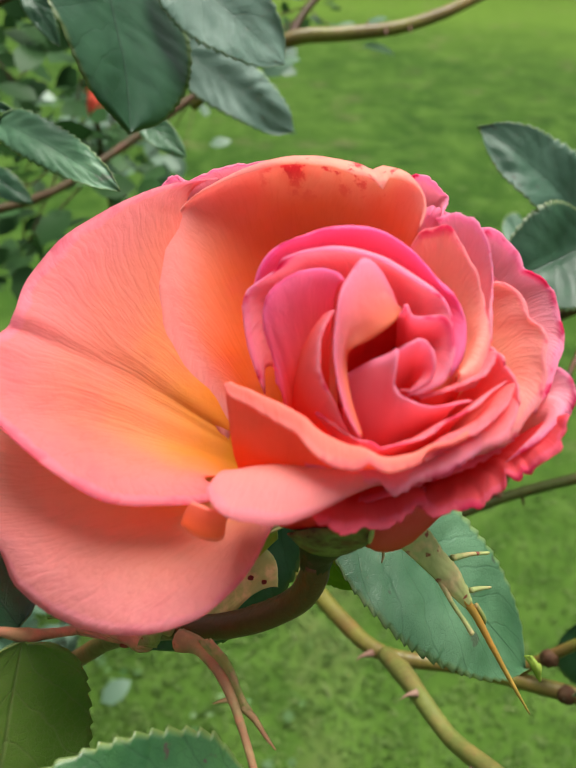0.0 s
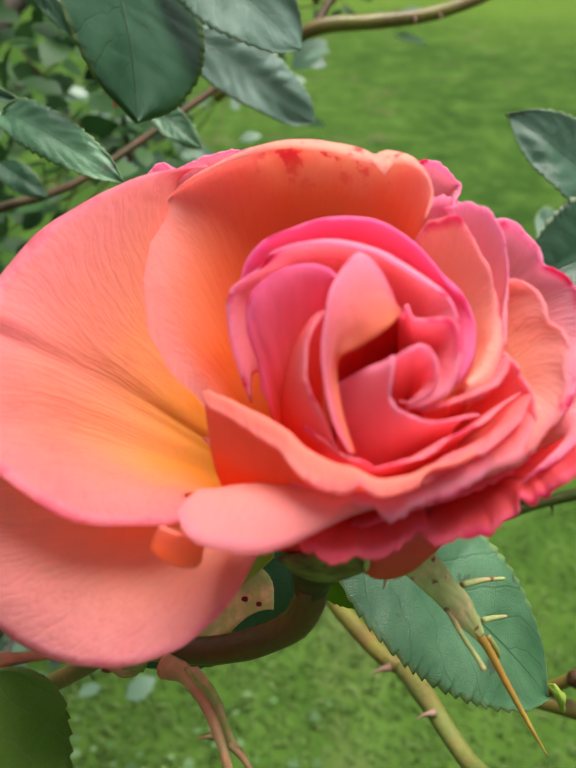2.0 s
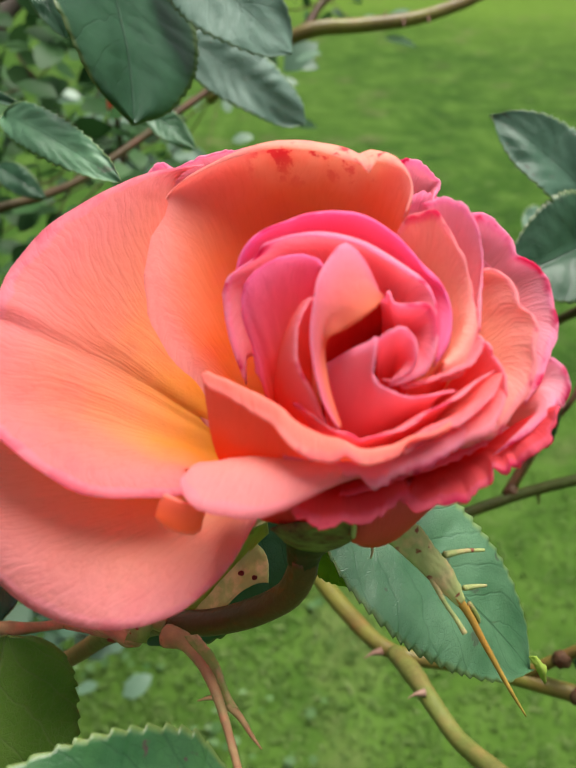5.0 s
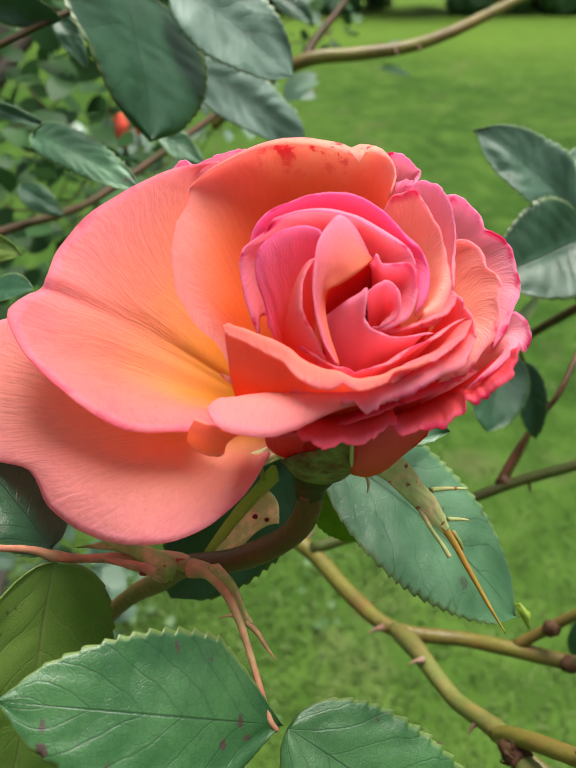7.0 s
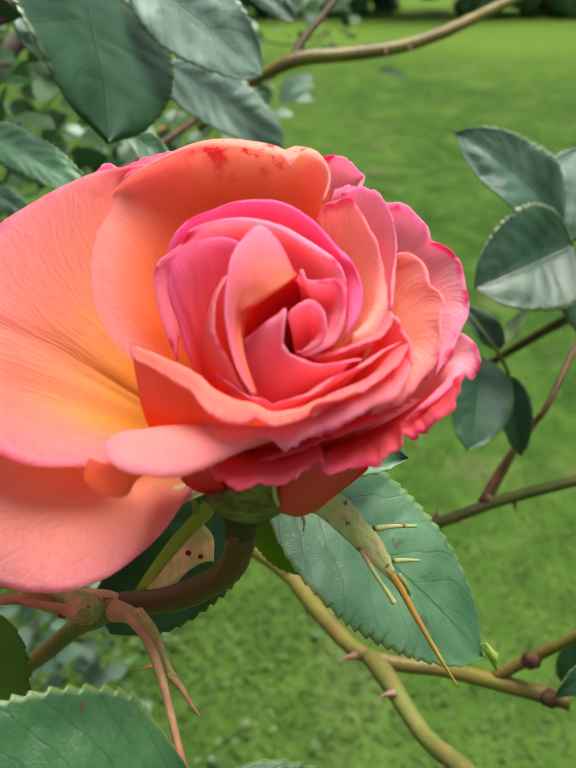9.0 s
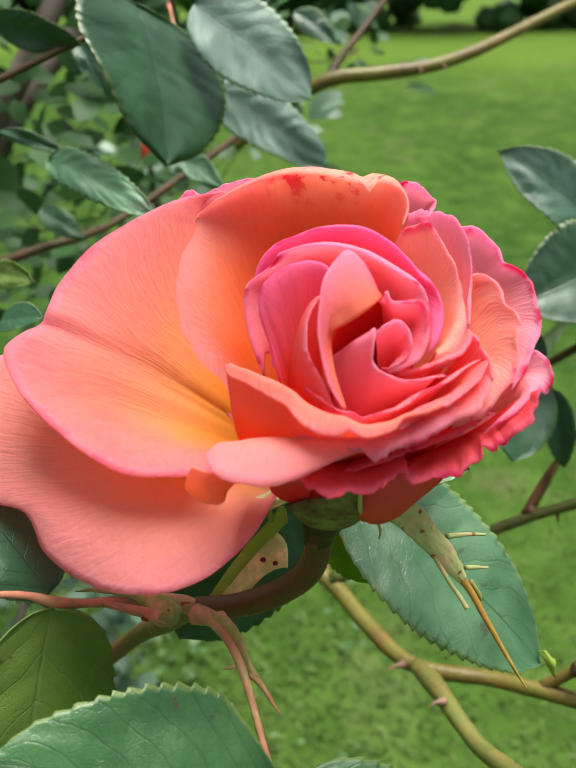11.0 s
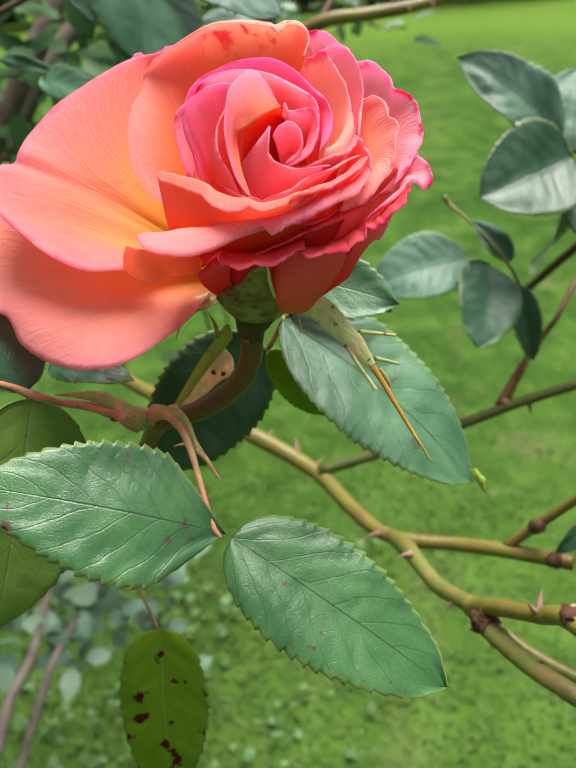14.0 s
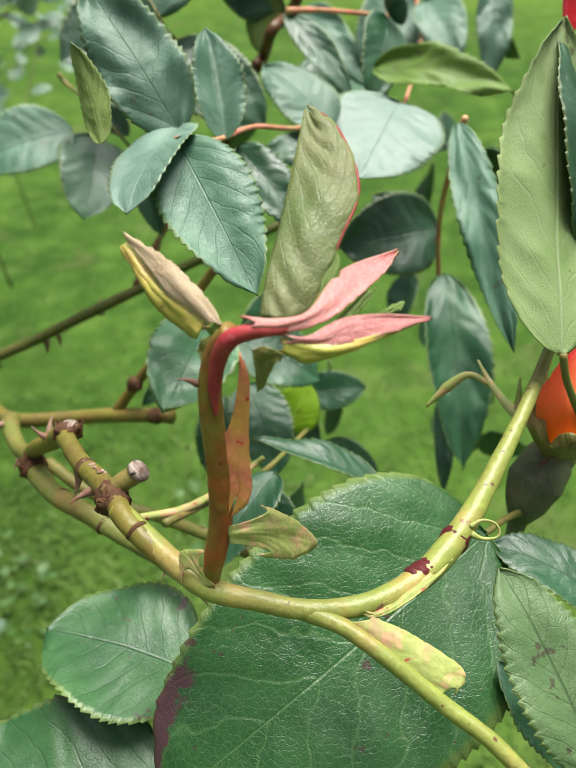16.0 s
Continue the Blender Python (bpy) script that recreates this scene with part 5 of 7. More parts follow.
petal(leaf_left, STIPULE, [
    [(-28.8, 15.8, -66.8), (-29.8, 14.8, -68.1)],
    [(-36.5, 13.6, -58.2), (-32.4, 10.5, -61.6)],
    [(-48.7, 9.6, -51.6), (-42.7, 12.8, -53.0), (-37.1, 15.4, -55.4), (-27.7, 16.0, -63.1), (-28.3, 13.3, -67.0)]], 0.3, 0, 29, "stipule", "cream pink stipule with a red spot")
petal(leaf_left, STALK_PINK, [
    [(-28.8, 13.6, -66.5), (-29.9, 12.9, -67.3)],
    [(-35.0, 9.6, -59.0), (-31.5, 8.6, -60.9)],
    [(-42.3, 8.0, -54.8), (-43.6, 8.7, -53.6), (-35.9, 10.0, -56.4), (-30.7, 11.6, -60.2)]], 0.2, 0, 30, "stipule", "pink edge of the stipule")
knob(leaf_left, (-33.9, 8.8, -59.4), 0.8, STIPULE_RED, "spot", (1.3, .3, 1), seed=30)
leaf(leaf_left, (-50.7, 1.6, -46.9), (-67.1, -26.7, -105.0), (0.68, -0.72, 0.16), 19.7, mats=[LEAF_OLIVE, LEAF_UNDER], fold=0.1, arch=0.03, teeth=16, blunt=0.3, seed=32)
leaf(leaf_left, (-51.3, 2.9, -45.0), (-69.8, 14.0, -24.0), (0.63, -0.30, 0.72), 10.2, fold=0.15, arch=0.05, teeth=14, blunt=0.4, seed=33)
leaf(leaf_left, (-59.5, 33.6, -57.8), (-33.0, 27.9, -59.6), (0.02, -0.21, 0.98), 6.3, mats=[LEAF_SPOTTED, LEAF_UNDER], fold=0.1, arch=0.05, teeth=12, blunt=0.5, seed=34)

leaf_behind = thing("rose_leaf", None, "Dark green shaded rose leaflets behind the flower stalk", "leaf", "rose leaves")
leaf(leaf_behind, (-0.8, 51.9, -60.8), (-34.5, 35.1, -98.8), (-0.15, -0.97, -0.18), 18.1, fold=0.05, arch=0.05, teeth=14, blunt=0.6, seed=35)
leaf(leaf_behind, (5.8, 41.8, -58.9), (21.1, 43.8, -85.5), (0.02, -1.00, -0.06), 6.2, mats=[LEAF_YELLOW, LEAF_UNDER], fold=0.1, arch=0.08, teeth=12, blunt=0.4, seed=36)

leaf_grey = thing("rose_leaf", None, "Large blue green rose leaflet with a lime tip beneath the sepal", "leaf", "rose leaves")
leaf(leaf_grey, (10.1, 45.5, -50.6), (68.0, 31.4, -102.6), (0.54, -0.46, 0.71), 21.4, mats=[LEAF_LIGHT, LEAF_UNDER], fold=0.02, arch=0.05, droop=0.03, wavy=0.03, blunt=0.12, teeth=20, seed=37)
petal(leaf_grey, LIME_TIP, [
    [(65.8, 33.6, -100.1), (67.1, 31.8, -101.3), (68.6, 30.5, -103.6), (70.0, 29.3, -105.7)],
    [(66.8, 33.1, -99.2), (68.3, 31.5, -100.1), (69.4, 30.1, -102.4), (70.2, 29.5, -105.5)],
    [(67.7, 33.2, -99.3), (69.2, 32.3, -100.9), (70.4, 31.6, -102.2), (70.3, 29.6, -105.2)]], 0.1, 0, 38, "leaf_tip", "lime green curled tip")
leaf(leaf_grey, (5.2, 56.3, -38.9), (44.1, 50.4, -49.6), (0.04, -0.82, 0.58), 11.6, mats=[LEAF_LIGHT, LEAF_UNDER], fold=0.1, arch=0.05, teeth=13, seed=39)
leaf(leaf_grey, (15.4, 103.8, -57.8), (45.3, 113.1, -86.6), (0.55, -0.78, 0.32), 6.3, fold=0.1, arch=0.04, seed=40)
tube(leaf_grey, [(10.1, 45.5, -50.6), (5.8, 53.3, -61.8), (-2.5, 59.4, -78.4)], [0.9, 0.9, 0.9], STALK_PINK, "leaf_stalk", "", sides=8, seed=41)

# ---- leaves on the side shoots ----

spray_far = thing("rose_leaf", None, "Blue green rose leaf of five rounded leaflets on a thin stalk", "leaf", "rose leaves")
leaf(spray_far, (129.1, 209.9, -49.5), (80.1, 218.4, -14.8), (0.24, -0.81, 0.54), 15.9, mats=[LEAF_BLUE, LEAF_UNDER], fold=0.2, arch=0.08, teeth=15, wavy=0.07, seed=42)
leaf(spray_far, (132.8, 206.7, -56.9), (142.0, 236.8, -25.3), (-0.16, -0.69, 0.70), 21.4, mats=[LEAF_BLUE, LEAF_UNDER], fold=0.25, arch=0.05, teeth=14, wavy=0.07, seed=43)
leaf(spray_far, (180.8, 229.2, -53.1), (160.6, 245.2, -43.3), (-0.01, -0.53, 0.85), 5.9, mats=[LEAF_BLUE, LEAF_UNDER], fold=0.15, teeth=12, wavy=0.07, seed=44)
leaf(spray_far, (133.1, 203.6, -58.0), (88.7, 180.3, -67.3), (0.24, -0.72, 0.65), 23.9, fold=0.3, arch=0.04, blunt=0.5, teeth=15, seed=45)
leaf(spray_far, (134.5, 205.7, -71.6), (176.7, 183.7, -103.6), (0.11, -0.75, 0.65), 20.6, fold=0.1, blunt=0.4, teeth=15, wavy=0.07, seed=46)
tube(spray_far, [(129.1, 209.6, -49.9), (133.3, 204.9, -57.8), (138.7, 214.5, -68.0), (168.5, 235.0, -97.1)], [0.8, 0.9, 0.9, 0.9], CANE_GREEN, "leaf_stalk", "", sides=8, seed=47)

spray_mid = thing("rose_leaf", None, "Rose leaf with two round blue green leaflets on a slender stalk", "leaf", "rose leaves")
leaf(spray_mid, (86.7, 187.8, -99.6), (37.9, 180.0, -110.9), (-0.07, -0.64, 0.76), 17.9, mats=[LEAF_BLUE, LEAF_UNDER], fold=0.2, arch=0.1, wavy=0.05, teeth=14, seed=48)
leaf(spray_mid, (97.3, 191.3, -104.9), (88.3, 151.8, -128.1), (0.36, -0.53, 0.77), 17.4, fold=0.1, arch=0.08, blunt=0.6, teeth=14, seed=49)
leaf(spray_mid, (110.8, 201.8, -108.2), (91.6, 213.1, -91.1), (0.04, -0.82, 0.58), 6.5, mats=[LEAF_BLUE, LEAF_UNDER], fold=0.3, teeth=10, wavy=0.07, seed=50)
tube(spray_mid, [(79.4, 229.9, -83.8), (82.8, 227.0, -88.1), (92.0, 212.1, -92.5), (105.3, 198.1, -104.4), (113.3, 195.9, -116.7), (120.6, 189.3, -135.2), (121.0, 183.9, -151.6), (110.9, 175.5, -174.8)], [1.5, 0.8, 0.8, 0.8, 0.9, 0.9, 1.0, 1.2], CANE_GREEN, "leaf_stalk", "", sides=8, seed=51)
leaf(spray_mid, (114.8, 194.5, -118.7), (121.1, 177.3, -152.2), (-0.18, -0.89, 0.42), 7.6, fold=0.5, wavy=0.02, teeth=10, seed=52)

spray_near = thing("rose_leaf", None, "Blue green rose leaf with toothed leaflets, one folded over", "leaf", "rose leaves")
leaf(spray_near, (135.8, 49.9, -59.6), (113.2, 79.5, -23.4), (-0.02, -0.78, 0.62), 13.6, mats=[LEAF_BLUE, LEAF_UNDER], fold=0.10, arch=0.08, wavy=0.09, blunt=0.2, teeth=16, seed=53)
leaf(spray_near, (135.5, 50.6, -58.5), (119.4, 12.9, -67.6), (-0.35, -0.08, 0.93), 12.6, mats=[LEAF_SHEEN, LEAF_UNDER], fold=0.1, arch=0.06, blunt=0.7, teeth=14, seed=54)
leaf(spray_near, (114.8, 27.5, -53.6), (109.9, 47.0, -32.5), (0.56, 0.67, -0.49), 5.4, mats=[LEAF_TOP, LEAF_LIME], fold=0.2, arch=0.05, teeth=13, seed=55)
leaf(spray_near, (134.4, 37.4, -57.3), (150.7, -4.4, -86.5), (-0.09, -0.59, 0.80), 14.1, mats=[LEAF_BLUE, LEAF_UNDER], fold=0.12, arch=0.05, teeth=17, wavy=0.07, seed=56)
leaf(spray_near, (149.4, 61.2, -67.2), (147.9, 89.9, -39.8), (0.17, -0.68, 0.72), 8.7, mats=[LEAF_BLUE, LEAF_UNDER], fold=0.6, arch=0.03, teeth=14, wavy=0.07, seed=57)
leaf(spray_near, (197.9, 131.4, -90.2), (174.3, 158.2, -69.8), (0.13, -0.53, 0.84), 13.9, mats=[LEAF_BLUE, LEAF_UNDER], fold=0.1, blunt=0.5, teeth=14, wavy=0.07, seed=58)
leaf(spray_near, (205.1, 126.1, -97.6), (167.4, 126.0, -97.3), (0.01, -0.43, 0.90), 10.5, fold=0.1, blunt=0.4, teeth=14, wavy=0.07, seed=59)
leaf(spray_near, (154.7, 79.6, -76.0), (175.0, 51.2, -98.6), (-0.14, -0.67, 0.73), 8.9, fold=0.1, blunt=0.3, teeth=14, wavy=0.07, seed=60)
tube(spray_near, [(134.5, 38.4, -57.7), (146.6, 56.5, -65.1), (162.4, 93.4, -74.0), (184.4, 122.5, -85.3), (213.6, 166.2, -93.4)], [0.9, 0.9, 1, 1, 1.1], STALK_PINK, "leaf_stalk", "", sides=8, seed=61)
tube(spray_near, [(149.4, 63.1, -109.7), (142.6, 44.6, -93.6), (140.9, 46.4, -87.7), (134.9, 38.7, -59.0)], [1.3, 1.0, 0.9, 0.9], CANE_GREEN, "leaf_stalk", "", sides=8, seed=62)

spray_low = thing("rose_leaf", None, "Rounded light green rose leaflet above darker shaded leaflets", "leaf", "rose leaves")
leaf(spray_low, (136.7, 49.8, -128.8), (120.7, 7.7, -130.8), (0.38, -0.19, 0.91), 15.6, mats=[LEAF_LIGHT, LEAF_UNDER], fold=0.14, arch=0.08, blunt=0.75, wavy=0.17, teeth=11, seed=63)
leaf(spray_low, (142.1, 57.9, -166.6), (130.7, 41.1, -189.7), (0.04, -0.82, 0.58), 9.7, fold=0.1, teeth=12, seed=64)
leaf(spray_low, (150.7, 60.5, -163.3), (157.4, 32.0, -186.8), (0.01, -0.63, 0.77), 12.8, fold=0.1, blunt=0.5, teeth=13, seed=65)
leaf(spray_low, (145.9, 50.5, -133.8), (175.4, 40.1, -150.4), (0.23, -0.58, 0.78), 13.7, fold=0.15, teeth=13, seed=66)
leaf(spray_low, (152.3, 83.2, -157.4), (169.9, 103.3, -147.4), (0.54, -0.70, 0.46), 9.4, fold=0.1, teeth=12, seed=67)
leaf(spray_low, (123.1, 73.2, -161.0), (108.1, 65.2, -171.5), (0.04, -0.82, 0.58), 4.3, fold=0.2, teeth=10, seed=68)
leaf(spray_low, (151.9, -12.3, -143.6), (130.0, -34.6, -157.2), (-0.36, -0.20, 0.91), 9.7, fold=0.1, blunt=0.4, teeth=14, seed=69)
tube(spray_low, [(146.4, 52.1, -135.1), (136.1, 49.6, -128.1), (132.3, 56.6, -127.8), (126.0, 50.2, -124.1)], [0.8, 0.9, 1.2, 1.5], STALK_PINK, "leaf_stalk", "", sides=8, seed=70)
tube(spray_low, [(118.8, -30.6, -139.3), (130.5, -17.8, -146.7), (140.3, -8.5, -150.3), (150.9, 1.0, -153.7), (169.2, 33.4, -167.5)], [1.2, 1.0, 0.9, 0.9, 0.9], CANE_GREEN, "leaf_stalk", "", sides=8, seed=71)

spray_up = thing("rose_leaf", None, "Pale shining and shaded rose leaflets high on a side shoot", "leaf", "rose leaves")
leaf(spray_up, (232.6, 150.8, -87.5), (205.4, 110.0, -104.4), (0.04, -0.41, 0.91), 26.6, mats=[LEAF_SHEEN, LEAF_UNDER], fold=0.05, arch=0.05, blunt=0.8, teeth=18, seed=72)
leaf(spray_up, (235.0, 83.9, -75.5), (239.1, 20.4, -133.7), (-0.39, -0.64, 0.67), 8.4, mats=[LEAF_BLUE, LEAF_UNDER], fold=0.1, arch=0.06, wavy=0.05, teeth=18, seed=73)
leaf(spray_up, (231.8, 192.1, -83.1), (285.1, 144.6, -86.7), (-0.34, -0.45, 0.83), 11.4, mats=[LEAF_OLIVE, LEAF_UNDER], fold=0.25, wavy=0.12, blunt=0.4, teeth=14, seed=74)
leaf(spray_up, (285.9, 303.6, -76.5), (244.9, 276.1, -103.2), (0.14, -0.79, 0.60), 24.8, mats=[LEAF_BLUE, LEAF_UNDER], fold=0.1, blunt=0.5, wavy=0.07, seed=75)
leaf(spray_up, (288.4, 292.9, -73.5), (295.3, 249.0, -96.9), (-0.27, -0.49, 0.83), 14.9, mats=[LEAF_BLUE, LEAF_UNDER], fold=0.2, wavy=0.07, seed=76)
leaf(spray_up, (328.9, 293.5, -65.7), (319.2, 260.1, -111.5), (-0.10, -0.79, 0.60), 11.5, mats=[LEAF_BLUE, LEAF_UNDER], fold=0.1, blunt=0.4, wavy=0.07, seed=77)
leaf(spray_up, (252.4, 142.0, -145.7), (202.3, 135.3, -146.5), (0.10, -0.82, 0.57), 20.4, fold=0.15, blunt=0.4, wavy=0.07, seed=78)
leaf(spray_up, (255.3, 158.4, -156.9), (228.3, 174.7, -140.0), (-0.10, -0.79, 0.60), 11.0, fold=0.1, blunt=0.4, wavy=0.07, seed=79)
leaf(spray_up, (249.3, 120.3, -158.2), (244.3, 58.4, -224.2), (-0.02, -0.73, 0.69), 15.8, fold=0.3, wavy=0.06, teeth=15, seed=80)
leaf(spray_up, (247.7, 103.3, -214.3), (243.0, 73.9, -253.9), (-0.10, -0.79, 0.60), 5.4, fold=0.1, wavy=0.07, seed=81)
leaf(spray_up, (214.7, 261.9, -93.7), (215.5, 238.5, -124.6), (-0.10, -0.79, 0.60), 13.2, fold=0.1, blunt=0.5, wavy=0.07, seed=82)
leaf(spray_up, (220.1, 323.2, -78.6), (246.4, 268.8, -112.5), (-0.30, -0.61, 0.74), 12.4, mats=[LEAF_BLUE, LEAF_UNDER], fold=0.1, wavy=0.07, seed=83)
tube(spray_up, [(285.5, 304.5, -75.3), (278.9, 269.5, -89.4), (245.2, 181.4, -94.9), (234.1, 155.5, -89.4)], [1.3, 1.2, 1.0, 0.9], STALK_PINK, "leaf_stalk", "", sides=8, seed=84)
tube(spray_up, [(239.7, 89.4, -75.8), (245.1, 120.0, -126.0), (250.3, 129.1, -163.0), (254.9, 125.3, -200.7)], [1.3, 1.2, 1.2, 1.0], STALK_PINK, "leaf_stalk", "", sides=8, seed=85)

leaf_tall = thing("rose_leaf", None, "Upright folded rose leaflet showing its lime underside", "leaf", "rose leaves")
leaf(leaf_tall, (222.5, -35.6, -93.9), (240.5, 28.7, -30.9), (-0.31, 0.71, -0.63), 19.1, mats=[LEAF_TOP, LEAF_BACK], fold=0.03, arch=0.03, teeth=18, seed=86)
leaf(leaf_tall, (238.2, -7.9, -79.6), (241.2, 32.1, -34.6), (0.46, -0.68, 0.57), 13.9, fold=0.2, teeth=18, seed=87)
tube(leaf_tall, [(222.5, -35.6, -93.9), (225.0, -36.2, -102.5), (232.6, -35.6, -117.1)], [1.0, 1.0, 1.2], CANE_GREEN, "leaf_stalk", "", sides=8, seed=88)

spray_back = thing("rose_leaf", None, "Small dark rose leaflets in the shade behind the young shoot", "leaf", "rose leaves")
leaf(spray_back, (177.6, 89.9, -194.1), (205.6, 87.1, -192.9), (-0.10, -0.79, 0.60), 9.6, fold=0.1, seed=89)
leaf(spray_back, (186.5, 89.8, -226.0), (210.4, 77.5, -238.1), (-0.10, -0.79, 0.60), 8.7, fold=0.1, seed=90)
leaf(spray_back, (166.5, 73.4, -201.2), (178.7, 84.6, -184.3), (-0.10, -0.79, 0.60), 11.1, mats=[LEAF_YELLOW, LEAF_UNDER], fold=0.1, blunt=0.4, seed=91)
leaf(spray_back, (170.4, 92.3, -208.7), (179.5, 79.8, -223.7), (-0.10, -0.79, 0.60), 10.4, fold=0.1, blunt=0.4, seed=92)
leaf(spray_back, (149.0, 47.1, -205.5), (163.9, 28.8, -227.1), (-0.10, -0.79, 0.60), 9.2, fold=0.1, blunt=0.4, seed=93)
tube(spray_back, [(177.0, 95.6, -194.9), (172.1, 89.3, -212.5), (159.2, 64.0, -214.7), (139.0, 31.9, -210.7)], [0.9, 0.9, 1.0, 1.2], CANE_GREEN, "leaf_stalk", "", sides=8, seed=94)
leaf(spray_back, (184.9, -14.0, -155.1), (146.0, -2.2, -137.9), (0.43, 0.14, 0.89), 8.1, mats=[LEAF_TOP, LEAF_LIME], fold=0.3, arch=0.05, teeth=15, seed=95)
leaf(spray_back, (241.0, 302.0, -169.6), (222.6, 337.3, -155.5), (0.36, -0.18, 0.92), 20.2, fold=0.15, blunt=0.4, teeth=11, seed=96)
leaf(spray_back, (266.5, 324.0, -169.4), (261.3, 318.3, -130.8), (0.64, -0.77, -0.03), 16.2, fold=0.15, blunt=0.4, teeth=11, seed=97)
leaf(spray_back, (282.9, 295.4, -171.0), (323.3, 320.3, -171.3), (-0.09, 0.16, 0.98), 28.7, fold=0.15, blunt=0.4, teeth=11, seed=98)
leaf(spray_back, (243.9, 283.6, -193.3), (216.9, 287.1, -197.8), (-0.20, -0.58, 0.79), 11.0, fold=0.15, blunt=0.4, teeth=11, seed=99)
leaf(spray_back, (268.5, 273.8, -202.0), (290.9, 256.6, -198.9), (-0.36, -0.59, -0.72), 30.5, fold=0.15, blunt=0.4, teeth=11, seed=100)
leaf(spray_back, (298.1, 292.2, -206.0), (309.8, 324.6, -190.8), (-0.91, 0.15, 0.38), 23.7, fold=0.15, blunt=0.4, teeth=11, seed=101)
leaf(spray_back, (321.5, 289.4, -172.3), (294.4, 274.1, -147.4), (0.73, -0.27, 0.63), 29.4, fold=0.15, blunt=0.4, teeth=11, seed=102)
leaf(spray_back, (338.8, 292.6, -165.0), (354.5, 302.2, -197.9), (-0.51, -0.73, -0.45), 10.7, fold=0.15, blunt=0.4, teeth=11, seed=103)
leaf(spray_back, (277.2, 250.7, -231.1), (264.6, 232.8, -260.8), (-0.77, -0.35, 0.54), 13.0, fold=0.15, blunt=0.4, teeth=11, seed=104)
leaf(spray_back, (303.8, 234.6, -247.7), (313.8, 221.1, -282.9), (-0.95, -0.27, -0.17), 22.0, fold=0.15, blunt=0.4, teeth=11, seed=105)
leaf(spray_back, (278.2, 222.7, -267.8), (299.4, 222.9, -250.0), (-0.64, 0.11, 0.76), 18.1, fold=0.15, blunt=0.4, teeth=11, seed=106)
leaf(spray_back, (301.2, 190.8, -272.6), (309.1, 168.4, -281.0), (-0.93, -0.36, 0.09), 13.8, fold=0.15, blunt=0.4, teeth=11, seed=107)
leaf(spray_back, (266.6, 159.8, -286.3), (293.4, 147.7, -281.5), (-0.25, -0.18, 0.95), 10.7, fold=0.15, blunt=0.4, teeth=11, seed=108)
leaf(spray_back, (279.3, 146.8, -301.2), (290.1, 152.1, -273.9), (0.08, -0.98, 0.16), 10.8, fold=0.15, blunt=0.4, teeth=11, seed=109)
leaf(spray_back, (212.6, 165.8, -271.0), (213.5, 202.2, -270.3), (-1.00, 0.02, 0.06), 28.3, fold=0.15, blunt=0.4, teeth=11, seed=110)
leaf(spray_back, (166.6, 134.4, -270.4), (167.7, 129.4, -228.7), (0.87, -0.48, -0.08), 23.6, fold=0.15, blunt=0.4, teeth=11, seed=111)
leaf(spray_back, (180.6, 120.5, -286.3), (158.7, 91.3, -279.6), (0.81, -0.56, 0.19), 11.7, fold=0.15, blunt=0.4, teeth=11, seed=112)
leaf(spray_back, (159.0, 152.2, -248.2), (167.2, 120.2, -258.8), (-0.96, -0.27, 0.07), 23.6, fold=0.15, blunt=0.4, teeth=11, seed=113)
leaf(spray_back, (219.5, 372.3, -163.7), (255.5, 367.5, -148.3), (-0.39, -0.56, 0.73), 12.5, fold=0.15, blunt=0.4, teeth=11, seed=114)
leaf(spray_back, (193.3, 387.3, -148.4), (155.9, 372.0, -135.9), (0.35, -0.07, 0.94), 30.2, fold=0.15, blunt=0.4, teeth=11, seed=115)
leaf(spray_back, (162.9, 363.6, -184.9), (176.4, 355.7, -146.7), (0.81, -0.45, -0.38), 38.8, fold=0.15, blunt=0.4, teeth=11, seed=116)
leaf(spray_back, (298.2, 145.3, -283.3), (320.8, 138.2, -299.9), (-0.55, -0.70, -0.45), 21.1, fold=0.15, blunt=0.4, teeth=11, seed=117)
leaf(spray_back, (287.6, 383.5, -137.2), (262.9, 369.4, -164.5), (0.54, -0.84, -0.06), 15.8, fold=0.15, blunt=0.4, teeth=11, seed=118)
leaf(spray_back, (344.6, 394.2, -113.2), (320.6, 354.6, -127.5), (0.52, -0.55, 0.65), 11.5, fold=0.15, blunt=0.4, teeth=11, seed=119)
leaf(spray_back, (361.9, 324.8, -118.6), (343.4, 326.2, -86.2), (-0.84, -0.26, -0.47), 17.2, fold=0.15, blunt=0.4, teeth=11, seed=120)
leaf(spray_back, (250.8, 382.6, -144.6), (283.7, 373.4, -141.8), (-0.14, -0.21, 0.97), 20.2, fold=0.15, blunt=0.4, teeth=11, seed=121)

# ---- low leaves under the young shoot ----

leaf_big = thing("rose_leaf", None, "Very large dark green rose leaflet with purple blotched edge", "leaf", "rose leaves")
leaf(leaf_big, (205.2, -46.0, -143.9), (112.3, -89.8, -172.8), (0.00, -0.56, 0.83), 37.0, mats=[LEAF_BROAD, LEAF_UNDER], fold=0.03, arch=0.07, wavy=0.03, blunt=1.0, teeth=24, seed=122)
tube(leaf_big, [(205.2, -46.0, -143.9), (213.3, -40.1, -146.4), (223.7, -32.9, -151.8)], [1.0, 1.0, 1.1], CANE_GREEN, "leaf_stalk", "", sides=8, seed=123)

